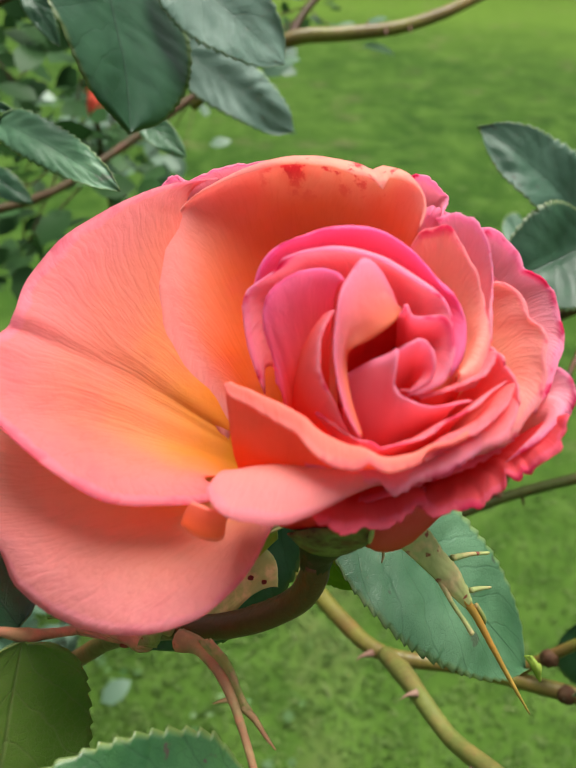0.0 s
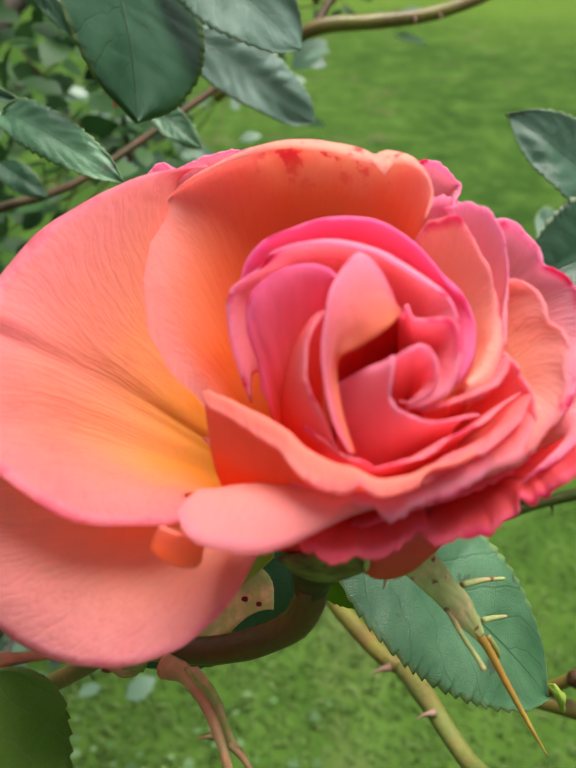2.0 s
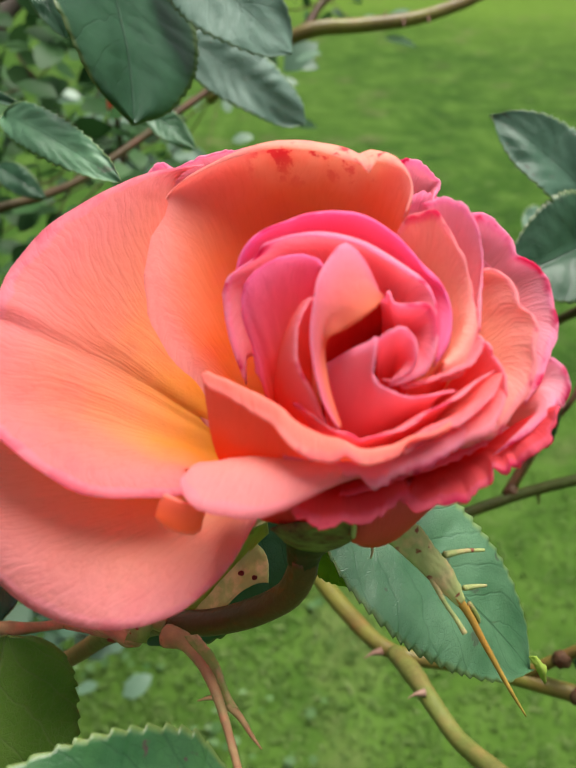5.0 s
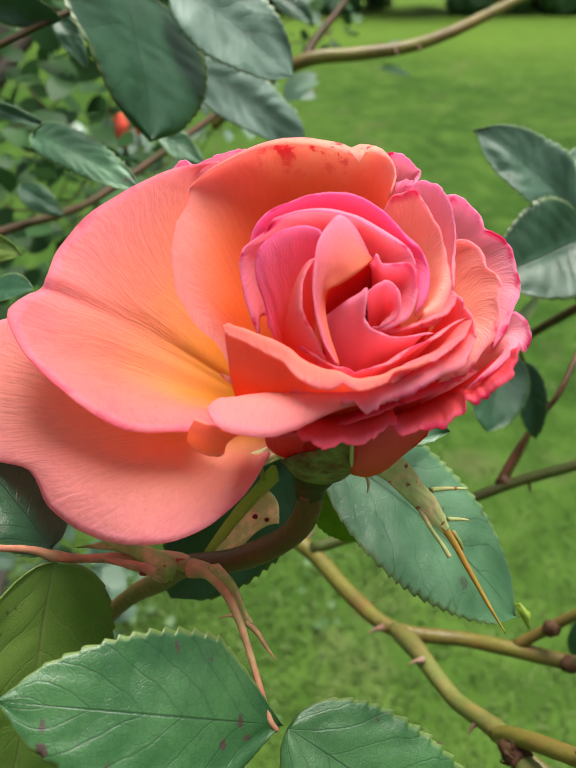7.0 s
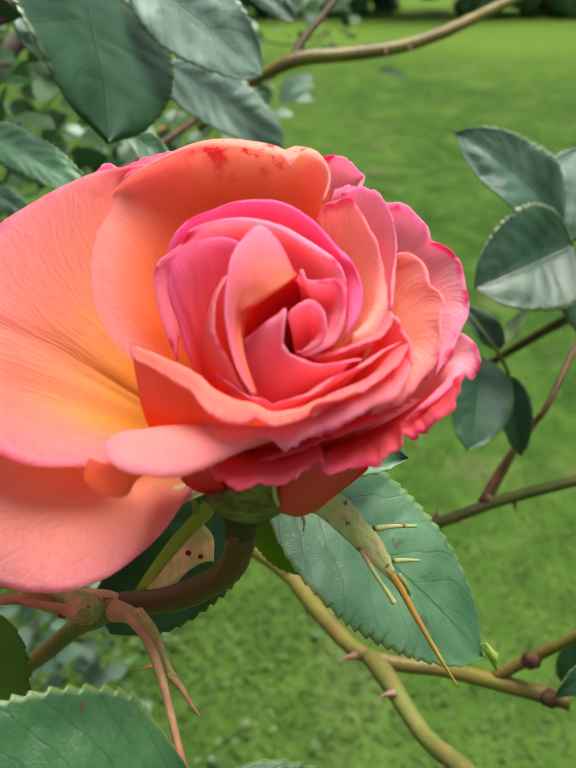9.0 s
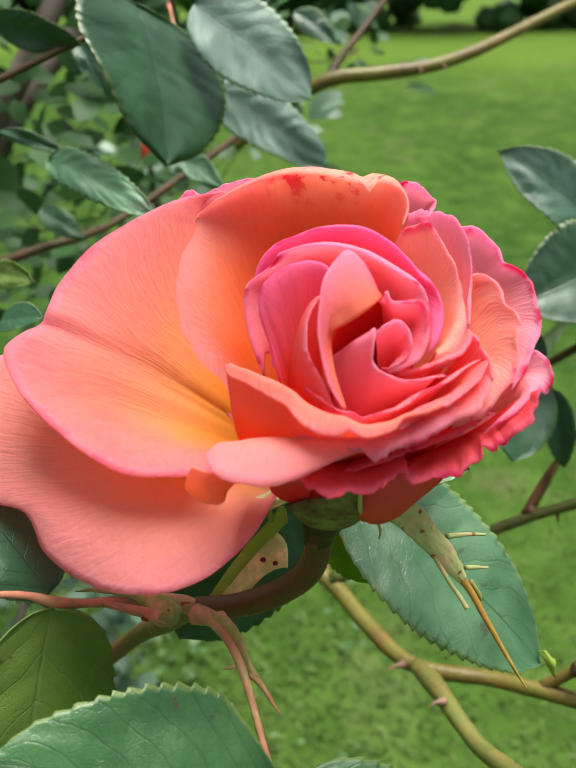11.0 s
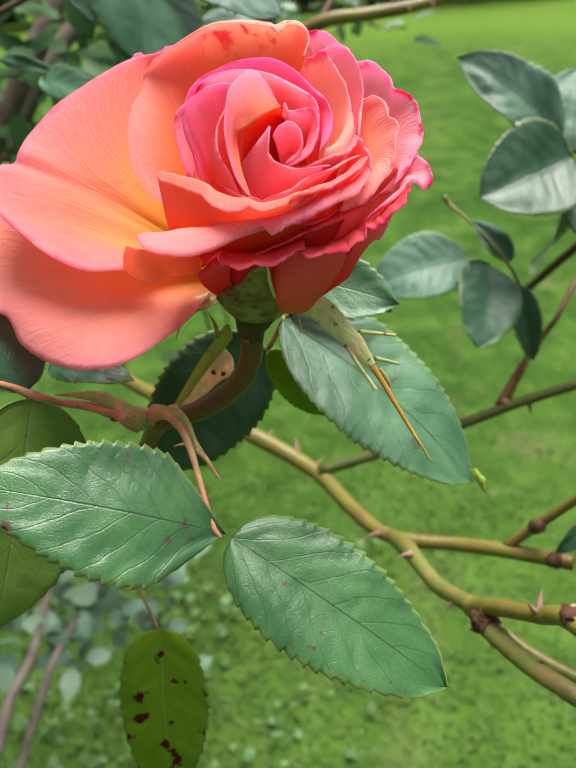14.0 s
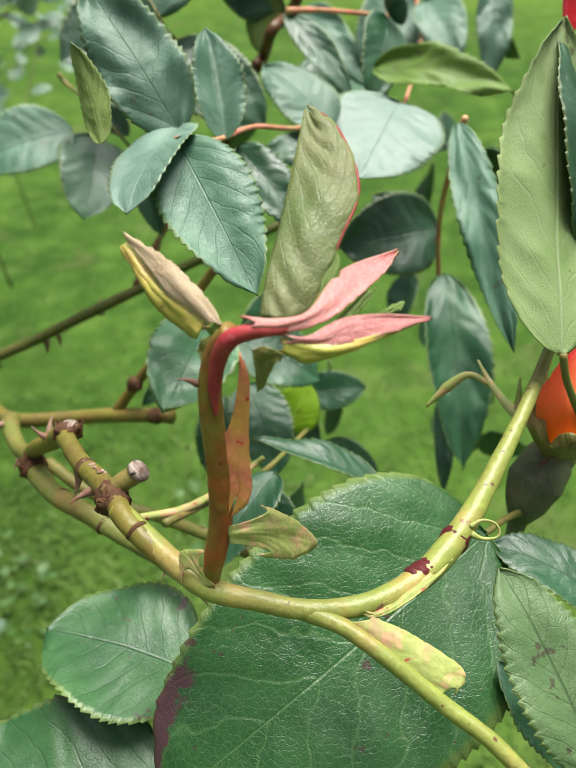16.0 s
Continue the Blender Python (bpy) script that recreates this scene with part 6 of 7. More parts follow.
leaf_round = thing("rose_leaf", None, "Blue green rounded rose leaflet low under the cane", "leaf", "rose leaves")
leaf(leaf_round, (121.0, -56.3, -170.9), (82.7, -40.8, -163.9), (0.20, 0.06, 0.98), 24.2, mats=[LEAF_SPOTTED, LEAF_UNDER], fold=0.05, arch=0.06, blunt=0.8, teeth=16, seed=124)
leaf(leaf_round, (111.9, -81.7, -178.2), (51.4, -68.9, -184.6), (-0.14, -0.16, 0.98), 21.9, mats=[LEAF_SPOTTED, LEAF_UNDER], fold=0.05, arch=0.05, blunt=0.6, teeth=16, seed=125)

leaf_edge = thing("rose_leaf", None, "Light green toothed rose leaflets beside the big leaf", "leaf", "rose leaves")
leaf(leaf_edge, (203.4, -112.3, -140.1), (191.9, -79.5, -115.4), (0.08, -0.58, 0.81), 11.2, mats=[LEAF_SAGE, LEAF_UNDER], fold=0.15, arch=0.05, blunt=0.5, teeth=18, seed=126)
leaf(leaf_edge, (198.0, -77.9, -153.9), (213.5, -94.7, -181.8), (0.32, -0.72, 0.61), 6.8, fold=0.1, teeth=14, seed=127)
leaf(leaf_edge, (233.3, -65.1, -156.0), (205.9, -47.9, -146.3), (0.24, -0.15, 0.96), 10.1, fold=0.1, blunt=0.5, teeth=15, seed=128)

# ---- canes ----

cane_main = thing("rose_cane", None, "Thorny green brown rose cane forking below the flower", "cane")
tube(cane_main, [(-159.1, 272.0, -188.9), (-110.1, 234.1, -195.3), (-75.4, 206.1, -194.9), (-31.5, 182.7, -197.5), (8.7, 157.4, -205.7), (28.4, 127.0, -204.3), (45.8, 102.1, -198.6), (75.4, 93.6, -195.2), (90.0, 85.8, -190.2), (111.5, 75.0, -184.8), (118.9, 71.4, -183.7)], [4.4, 4.3, 4.2, 4.3, 4.6, 4.2, 4.0, 3.3, 3.2, 3.3, 3.2], CANE, "cane", "", sides=14, seed=129)
tube(cane_main, [(11.6, 152.9, -202.3), (42.6, 159.9, -196.7), (78.9, 162.7, -183.6), (111.9, 169.4, -173.4), (140.9, 169.4, -162.0), (171.8, 171.7, -152.6), (213.6, 182.0, -141.6)], [3.2, 2.7, 2.7, 2.7, 2.6, 2.4, 2.3], CANE_DARK, "side_cane", "", sides=12, seed=130)
tube(cane_main, [(104.5, 169.4, -174.5), (115.5, 181.2, -160.3), (129.0, 192.1, -145.7), (137.1, 198.7, -136.9), (156.7, 229.0, -121.3)], [2.2, 1.6, 1.5, 1.5, 1.4], STALK_RED, "twig", "", sides=10, seed=131)
tube(cane_main, [(94.2, 85.0, -188.2), (105.0, 82.6, -173.3), (120.2, 77.9, -151.6), (130.6, 64.5, -127.9), (137.6, 62.1, -118.0), (153.3, 61.7, -98.7), (175.5, 74.2, -82.8)], [2.4, 2.2, 1.9, 2.2, 1.7, 1.6, 1.5], CANE, "twig", "", sides=10, seed=132)
knob(cane_main, (104.8, 81.1, -171.9), 3.4, NODE_BARK, "bud_scar", (1, 1, 1), seed=132)
knob(cane_main, (111.8, 73.3, -183.8), 3.6, NODE_BARK, "bud_scar", (1, 1, 1), seed=133)
knob(cane_main, (107.6, 170.5, -173.3), 3.2, STALK_RED, "bud_scar", (1, 1, 1), seed=134)

cane_front = thing("rose_cane", None, "Pruned green rose cane with thorns and grey cut stubs", "cane")
tube(cane_front, [(46.9, 99.2, -196.1), (51.2, 82.9, -185.1), (54.4, 69.5, -178.7), (61.4, 50.9, -173.7), (70.8, 31.6, -162.1), (75.0, 19.0, -159.1), (83.9, 1.1, -153.3), (93.0, -9.5, -151.0), (103.9, -19.8, -151.7), (114.3, -26.9, -155.0), (124.1, -35.0, -157.7), (134.0, -51.7, -155.4)], [3.4, 4.2, 3.4, 3.2, 3.3, 3.9, 3.2, 3.0, 2.9, 2.9, 2.8, 2.8], CANE_GREEN, "cane", "", sides=14, seed=136)
tube(cane_front, [(69.9, 31.2, -162.7), (75.8, 22.3, -151.1), (85.5, 7.9, -137.1), (91.3, -0.3, -128.8), (98.8, -21.1, -121.0), (105.7, -35.7, -115.7), (110.5, -48.1, -110.7), (113.9, -56.4, -110.3), (121.0, -64.6, -113.2), (128.2, -70.2, -116.8), (131.4, -71.7, -118.2)], [3.0, 3.0, 2.8, 3.0, 2.6, 2.6, 2.9, 2.6, 2.5, 2.7, 2.9], CANE, "cane", "", sides=14, seed=137)
tube(cane_front, [(109.3, -46.6, -110.3), (112.4, -46.1, -107.9), (115.7, -45.9, -106.1), (117.1, -45.9, -105.2)], [2.6, 2.3, 2.3, 2.5], CANE_GREEN, "stub", "", sides=12, seed=138)
tube(cane_front, [(116.7, -45.9, -105.3), (117.5, -46.0, -104.5)], [2.8, 2.7], CUT, "cut_end", "grey cut end", sides=14, lumps=0.12, per=2, seed=139)
knob(cane_front, (92.9, -0.8, -126.9), 3.7, NODE_BARK, "cut_end", (1.2, 1, .8), seed=139)
knob(cane_front, (93.7, -0.2, -125.3), 2.4, CUT, "cut_end", (1.1, 1, .5), seed=140)
tube(cane_front, [(108.6, -44.4, -112.4), (109.9, -47.1, -111.1), (111.0, -49.4, -110.8), (111.9, -50.9, -111.3)], [2.8, 3.7, 3.6, 2.7], NODE_BARK, "bud_scar", "", sides=16, lumps=0.5, per=5, seed=142)
tube(cane_front, [(71.7, 26.3, -159.2), (73.3, 21.9, -158.5), (74.8, 18.5, -158.1)], [3.6, 4.4, 3.8], NODE_BARK, "bud_scar", "", sides=16, lumps=0.4, per=5, seed=143)
tube(cane_front, [(73.5, 39.8, -172.9), (85.1, 26.7, -174.3), (98.5, 16.9, -176.1), (112.8, 7.6, -175.5), (132.9, -9.0, -173.1), (150.9, -19.1, -178.7)], [2.2, 2.2, 2.1, 2.1, 2.1, 2.0], CANE_GREEN, "side_cane", "", sides=10, seed=144)
tube(cane_front, [(111.9, -27.6, -138.8), (124.2, -23.6, -141.9), (135.6, -13.7, -145.4), (149.5, -1.8, -146.3)], [1.1, 1.3, 1.0, 0.9], STIPULE, "leaf_stalk", "", sides=8, seed=145)
tube(cane_front, [(85.4, -0.4, -152.9), (86.0, -1.5, -152.7)], [3.3, 3.3], NODE_BARK, "leaf_scar", "", sides=14, lumps=0.1, per=2, seed=146)
tube(cane_front, [(76.5, 16.2, -158.7), (77.2, 15.1, -158.6)], [3.75, 3.75], NODE_BARK, "leaf_scar", "", sides=14, lumps=0.1, per=2, seed=147)
tube(cane_front, [(99.9, -16.3, -151.2), (100.6, -17.0, -151.3)], [3.1, 3.1], NODE_BARK, "leaf_scar", "", sides=14, lumps=0.1, per=2, seed=148)
tube(cane_front, [(110.5, -24.0, -154.3), (111.1, -24.6, -154.2)], [3.05, 3.05], NODE_BARK, "leaf_scar", "", sides=14, lumps=0.1, per=2, seed=149)
tube(cane_front, [(101.5, -27.3, -118.6), (102.0, -28.7, -117.9)], [2.85, 2.85], NODE_BARK, "leaf_scar", "", sides=14, lumps=0.1, per=2, seed=150)
tube(cane_front, [(115.7, -58.6, -110.8), (116.2, -59.3, -111.0)], [2.8, 2.8], NODE_BARK, "leaf_scar", "", sides=14, lumps=0.1, per=2, seed=151)
scales(cane_front, (93.0, -0.8, -126.6), (0.1, 0.1, 1.0), 3.3, 9, 400)
scales(cane_front, (110.4, -48.3, -110.9), (-0.35, 0.85, -0.1), 3.3, 9, 420)
scales(cane_front, (73.2, 22.2, -158.5), (-0.4, 0.9, 0.1), 3.8, 7, 440)
for k, at in enumerate([(95.6, -12.1, -124.8), (96.5, -14.6, -123.4), (98.5, -19.2, -121.0), (99.2, -20.5, -121.0), (101.7, -25.9, -116.8), (102.8, -28.6, -115.7), (103.8, -30.6, -114.6), (104.8, -33.1, -113.3), (105.7, -35.1, -112.2), (106.8, -36.8, -111.6), (107.8, -37.0, -112.1)]):
    knob(cane_front, at, (0.62, 0.40, 0.30)[k % 3], FLAKE, "bark_flake", (1.5, 1.1, 0.6), seed=k)
thorn(cane_front, (51.7, 68.9, -175.1), (-0.97, -0.24, 0.04), 6, seed=151)
thorn(cane_front, (40.2, 96.6, -191.3), (-0.96, -0.27, -0.00), 7, seed=151)
thorn(cane_front, (85.4, 6.9, -135.1), (-0.70, -0.10, 0.71), 7, seed=151)
thorn(cane_front, (85.4, 7.2, -134.6), (0.12, 0.58, 0.81), 7, seed=151)
thorn(cane_front, (94.4, -1.4, -126.1), (0.43, -0.25, 0.87), 4, seed=151)
thorn(cane_front, (98.6, -22.6, -123.0), (-0.21, -0.46, -0.86), 7.5, seed=151)
thorn(cane_front, (105.5, -38.4, -116.0), (-0.95, -0.32, 0.04), 7.5, seed=151)
thorn(cane_front, (65.5, 38.1, -166.7), (-0.67, -0.44, -0.60), 6, seed=151)
thorn(cane_front, (90.0, 1.0, -127.9), (-0.23, 0.01, 0.97), 3, seed=151)
thorn(cane_front, (117.3, -30.5, -156.6), (-0.40, -0.54, -0.74), 4, seed=151)
thorn(cane_main, (-0.2, 168.9, -206.6), (-0.19, 0.57, 0.80), 12.0, seed=151)
thorn(cane_main, (-19.8, 190.7, -210.4), (0.39, 0.54, 0.75), 7.5, seed=151)
thorn(cane_main, (-49.1, 214.9, -210.6), (0.31, 0.56, 0.77), 9.0, seed=151)
thorn(cane_main, (84.1, 168.7, -187.5), (0.07, 0.58, 0.81), 9.0, seed=151)
thorn(cane_main, (150.9, 176.2, -164.2), (0.17, -0.57, -0.80), 9.0, seed=151)
thorn(cane_main, (120.5, 173.6, -174.4), (0.20, -0.57, -0.80), 7.5, seed=151)
thorn(cane_main, (73.6, 169.3, -190.0), (-0.04, 0.58, 0.81), 6.0, seed=151)
thorn(cane_main, (55.0, 163.3, -198.1), (-0.00, -0.58, -0.81), 7.5, seed=151)
thorn(cane_main, (61.5, 164.5, -196.4), (0.12, -0.58, -0.81), 6.0, seed=151)
thorn(cane_main, (10.0, 167.0, -209.4), (0.63, 0.46, 0.63), 6.0, seed=151)

cane_shoot = thing("rose_cane", None, "Green rose cane with red blotches bearing a young shoot", "cane")
tube(cane_shoot, [(111.6, -52.2, -110.0), (122.4, -66.0, -113.0), (130.4, -74.5, -114.5), (139.4, -78.2, -115.4), (149.2, -81.3, -116.9), (158.9, -81.9, -117.7), (168.3, -79.9, -118.4), (178.5, -74.7, -118.2), (189.3, -65.7, -116.0), (198.5, -55.9, -113.2), (210.6, -42.3, -108.1), (220.2, -30.6, -104.3), (226.6, -22.4, -100.7)], [2.6, 2.6, 2.6, 2.2, 2.2, 2.3, 2.8, 3.0, 2.7, 2.3, 1.9, 1.8, 1.5], CANE_YOUNG, "cane", "", sides=14, seed=152)
tube(cane_shoot, [(149.6, -81.6, -117.2), (156.5, -85.8, -118.3), (163.3, -91.4, -121.2), (170.1, -96.9, -125.6), (175.1, -101.2, -128.8), (181.4, -106.8, -131.7), (187.4, -113.4, -136.1)], [2.0, 1.8, 1.8, 1.8, 1.8, 1.7, 1.7], CANE_YOUNG, "leaf_stalk", "pale green leaf stalk", sides=10, seed=153)
petal(cane_shoot, STIPULE, [
    [(155.7, -84.7, -117.8), (173.6, -99.0, -126.9)],
    [(160.5, -86.0, -117.1), (176.1, -98.7, -125.3)],
    [(162.7, -85.2, -117.2), (170.9, -89.6, -120.0), (179.1, -96.3, -124.0), (176.4, -99.3, -126.8)]], 0.2, 0, 154, "stipule", "pale yellow green stipule with pink teeth")
tube(cane_shoot, [(181.9, -72.3, -118.0), (185.8, -68.7, -117.3), (190.1, -65.0, -115.8)], [2.4, 3.4, 2.3], BLOTCH, "blotch", "dark red blotch", sides=12, lumps=0.16, seed=155)
tube(cane_shoot, [(173.1, -77.5, -118.1), (175.9, -76.0, -118.3), (178.8, -74.7, -118.1)], [2.5, 3.08, 2.6], BLOTCH, "blotch", "", sides=12, lumps=0.16, seed=156)
tube(cane_shoot, [(189.4, -68.1, -114.2), (192.2, -67.7, -113.2), (194.9, -68.5, -113.8), (195.7, -69.8, -115.3), (194.7, -70.5, -116.4), (191.7, -70.1, -116.5), (189.4, -69.1, -115.6)], [0.6, 0.4, 0.3, 0.3, 0.3, 0.5, 0.9], STIPULE, "stipule", "cream curled thread of a dried stipule", sides=6, seed=157)
petal(cane_shoot, STIPULE, [
    [(161.2, -83.2, -118.2), (177.7, -76.9, -116.2)],
    [(163.9, -84.7, -118.1), (178.4, -78.1, -116.0)],
    [(159.2, -82.6, -116.9), (162.9, -84.8, -118.4), (169.3, -83.7, -117.5), (176.8, -79.8, -116.8), (183.0, -75.4, -115.0)]], 0.15, 0, 158, "stipule", "pale yellow stipule along the cane")

young_shoot = thing("young_shoot", None, "Red green young rose shoot with folded bronze and pink leaflets", "shoot")
tube(young_shoot, [(130.7, -73.5, -114.0), (132.6, -73.7, -104.7), (134.6, -72.5, -96.2), (135.3, -71.2, -84.4), (135.2, -69.5, -73.7), (135.7, -68.4, -65.6), (137.6, -68.2, -59.2), (140.4, -69.2, -54.9)], [1.7, 2.3, 2.4, 2.4, 2.3, 2.2, 2.1, 2.0], SHOOT, "stem", "red green hairy stem", sides=14, seed=159)
petal(young_shoot, STIPULE_ORANGE, [
    [(135.6, -74.1, -94.8), (135.8, -71.3, -76.9)],
    [(138.8, -73.3, -88.2), (138.9, -70.3, -72.5)],
    [(136.4, -74.2, -94.8), (140.8, -74.2, -89.0), (141.4, -71.5, -77.8), (142.6, -69.1, -66.1), (141.4, -68.6, -59.9)]], 0.2, 0, 160, "stipule", "orange red stipule along the stem")
petal(young_shoot, STIPULE, [
    [(135.7, -74.3, -96.7), (135.8, -75.6, -100.0)],
    [(143.2, -72.6, -96.5), (143.4, -75.5, -103.7)],
    [(142.5, -70.7, -95.8), (149.3, -70.6, -101.2), (154.1, -70.6, -109.4), (148.4, -74.7, -108.4), (140.4, -76.4, -103.6)]], 0.3, 0, 161, "stipule", "pale green and pink stipule")
petal(young_shoot, STIPULE, [
    [(129.7, -75.5, -112.6), (131.8, -76.2, -111.5)],
    [(126.7, -72.6, -109.3), (128.9, -73.0, -107.7)],
    [(125.0, -73.5, -112.5), (125.4, -70.5, -106.8), (128.7, -71.2, -105.5), (131.2, -72.1, -105.4)]], 0.2, 0, 162, "stipule", "pale green stipule")
petal(young_shoot, BRONZE_SKIN, [
    [(136.6, -64.5, -55.3), (130.1, -57.5, -53.0), (127.5, -52.9, -51.6), (123.4, -45.4, -48.2)],
    [(135.3, -65.9, -56.0), (128.9, -58.3, -53.4), (125.9, -53.0, -51.6), (122.4, -46.0, -48.8)],
    [(134.4, -65.7, -58.1), (130.9, -61.6, -57.4), (127.5, -57.2, -55.5), (124.7, -51.3, -51.9), (122.4, -46.7, -50.0), (122.2, -45.4, -48.8)]], 0.25, 0, 163, "leaflet", "olive bronze half of a folded young leaflet")
petal(young_shoot, LEAF_BRONZE, [
    [(136.7, -66.2, -55.0), (133.5, -62.8, -53.3), (130.2, -59.0, -52.1), (127.8, -54.1, -50.6), (123.3, -45.4, -47.3)],
    [(137.7, -67.4, -54.2), (134.5, -63.5, -51.9), (131.5, -58.7, -49.9), (128.6, -53.6, -49.0), (123.4, -45.3, -46.8)],
    [(139.1, -67.5, -54.6), (137.5, -64.5, -52.2), (135.9, -62.0, -50.8), (133.6, -58.1, -49.3), (130.9, -53.9, -48.1), (127.3, -49.6, -47.2), (123.1, -45.0, -46.5)]], 0.3, 0, 164, "leaflet", "cream pink half of a folded young leaflet")
petal(young_shoot, LEAF_LIME, [
    [(137.4, -67.8, -57.9), (136.0, -65.8, -55.8)],
    [(138.3, -68.3, -56.7), (137.4, -66.7, -54.8)],
    [(138.7, -68.7, -57.5), (139.2, -67.9, -56.0), (139.0, -66.9, -54.7), (137.1, -65.1, -53.6)]], 0.2, 0, 165, "leaflet", "lime green inner side of a young leaflet")
petal(young_shoot, LEAF_YOUNG, [
    [(145.4, -67.6, -53.7), (147.6, -61.4, -49.2), (151.5, -52.3, -44.1), (156.0, -40.9, -37.4), (160.1, -29.7, -31.4)],
    [(148.4, -69.5, -53.5), (151.8, -64.8, -48.9), (156.1, -57.6, -43.6), (161.2, -46.3, -37.8), (161.1, -30.9, -31.7)],
    [(152.0, -68.8, -54.2), (154.6, -67.4, -52.7), (157.7, -63.8, -49.1), (161.0, -58.9, -45.4), (163.9, -54.9, -42.9), (165.8, -51.6, -40.7), (166.6, -44.5, -37.1), (165.8, -38.5, -34.3), (164.8, -35.1, -32.9), (162.8, -32.2, -31.8), (160.6, -29.0, -30.9)]], 0.35, 0, 166, "leaflet", "pale olive young leaflet folded along its midrib", 0.32)
tube(young_shoot, [(154.6, -67.5, -52.6), (161.0, -59.0, -45.3), (165.8, -51.7, -40.7), (166.5, -44.6, -37.0), (164.8, -35.2, -32.9), (160.8, -29.2, -30.9)], [0.15, 0.28, 0.32, 0.3, 0.28, 0.12], STIPULE_RED, "leaflet_margin", "red toothed margin", sides=6, lumps=0.5, seed=167)
petal(young_shoot, LEAF_LIME, [
    [(151.9, -69.5, -54.3), (154.4, -68.7, -53.6)],
    [(155.7, -66.4, -51.2), (157.1, -67.2, -52.0)],
    [(156.6, -63.7, -49.1), (160.1, -61.2, -46.9), (159.7, -64.9, -50.2), (158.8, -67.9, -52.7)]], 0.2, 0, 168, "leaflet", "lime green inner side of a young leaflet")
petal(young_shoot, LEAF_LIME, [
    [(154.9, -72.1, -55.9), (159.3, -69.5, -53.8), (164.6, -65.6, -51.9)],
    [(156.4, -72.3, -55.9), (160.5, -70.2, -54.5), (165.1, -65.9, -52.3)],
    [(158.1, -72.0, -55.6), (161.1, -69.9, -54.5), (164.8, -66.4, -53.0), (166.3, -64.6, -52.0)]], 0.15, 0, 169, "leaflet", "lime green inner side of a young leaflet")
petal(young_shoot, LEAF_PINK, [
    [(141.7, -70.0, -51.7), (146.7, -71.3, -52.2), (152.6, -71.0, -52.0), (157.7, -65.6, -49.8), (162.1, -61.4, -49.3), (172.3, -56.1, -49.7)],
    [(144.0, -71.9, -52.4), (148.7, -72.7, -52.7), (154.7, -71.4, -52.1), (159.8, -67.3, -50.8), (164.1, -63.1, -50.4), (171.8, -56.9, -50.5)],
    [(140.0, -70.2, -53.9), (144.8, -71.7, -53.8), (150.1, -72.8, -54.0), (155.8, -71.9, -53.5), (161.3, -68.8, -52.0), (166.6, -63.9, -51.3), (168.7, -61.8, -51.1), (172.6, -56.7, -50.0)]], 0.3, 0, 170, "leaflet", "pink folded young leaflet")
petal(young_shoot, BRONZE_SKIN, [
    [(147.9, -72.3, -55.4), (153.3, -74.4, -55.8), (161.8, -73.7, -56.4), (173.2, -69.7, -56.6)],
    [(148.5, -73.7, -56.3), (153.8, -75.9, -57.0), (161.6, -74.6, -57.3), (172.3, -70.0, -57.1)],
    [(147.5, -73.1, -57.4), (149.9, -74.6, -58.3), (152.1, -75.5, -58.9), (157.5, -75.0, -58.3), (162.7, -73.5, -57.6), (167.5, -71.6, -57.7), (173.3, -69.6, -57.1)]], 0.25, 0, 171, "leaflet", "bronze under half of a folded young leaflet")
petal(young_shoot, LEAF_PINK, [
    [(147.1, -72.3, -54.5), (152.3, -73.7, -54.7), (158.3, -71.1, -53.9), (165.8, -69.7, -54.6), (175.3, -69.2, -56.8)],
    [(150.1, -73.9, -55.0), (154.1, -74.6, -55.3), (159.4, -72.9, -55.0), (165.8, -71.0, -55.5), (174.7, -69.4, -56.8)],
    [(147.7, -73.2, -55.9), (152.0, -75.0, -56.5), (157.3, -74.9, -56.5), (162.6, -73.7, -56.7), (169.6, -71.4, -57.1), (175.0, -69.5, -57.0)]], 0.35, 0, 172, "leaflet", "pink folded young leaflet")
petal(young_shoot, LEAF_LIME, [
    [(165.4, -69.1, -54.8), (167.1, -69.4, -54.8)],
    [(167.3, -68.5, -54.4), (168.5, -69.0, -54.9)],
    [(168.3, -67.8, -54.2), (170.7, -67.4, -54.1), (169.7, -68.6, -55.0)]], 0.1, 0, 173, "leaflet", "lime green young leaflet tip")
tube(young_shoot, [(135.9, -72.1, -70.5), (136.3, -70.8, -65.0), (137.5, -70.3, -59.8), (139.6, -70.8, -55.7), (143.1, -71.4, -54.2), (147.1, -72.3, -53.8), (152.1, -72.3, -53.8)], [0.4, 1.2, 1.5, 1.7, 1.4, 1.0, 0.4], STIPULE_RED, "leaf_stalk", "deep red leaf stalk", sides=12, seed=174)
petal(young_shoot, CANE_GREEN, [
    [(134.7, -68.9, -67.3), (135.8, -69.0, -66.3)],
    [(134.6, -67.8, -61.6), (137.0, -69.1, -60.5)],
    [(134.0, -66.2, -60.5), (135.1, -66.4, -58.0), (137.5, -67.5, -56.6), (138.3, -68.8, -57.4)]], 0.15, 0, 175, "stipule", "olive green stipule")
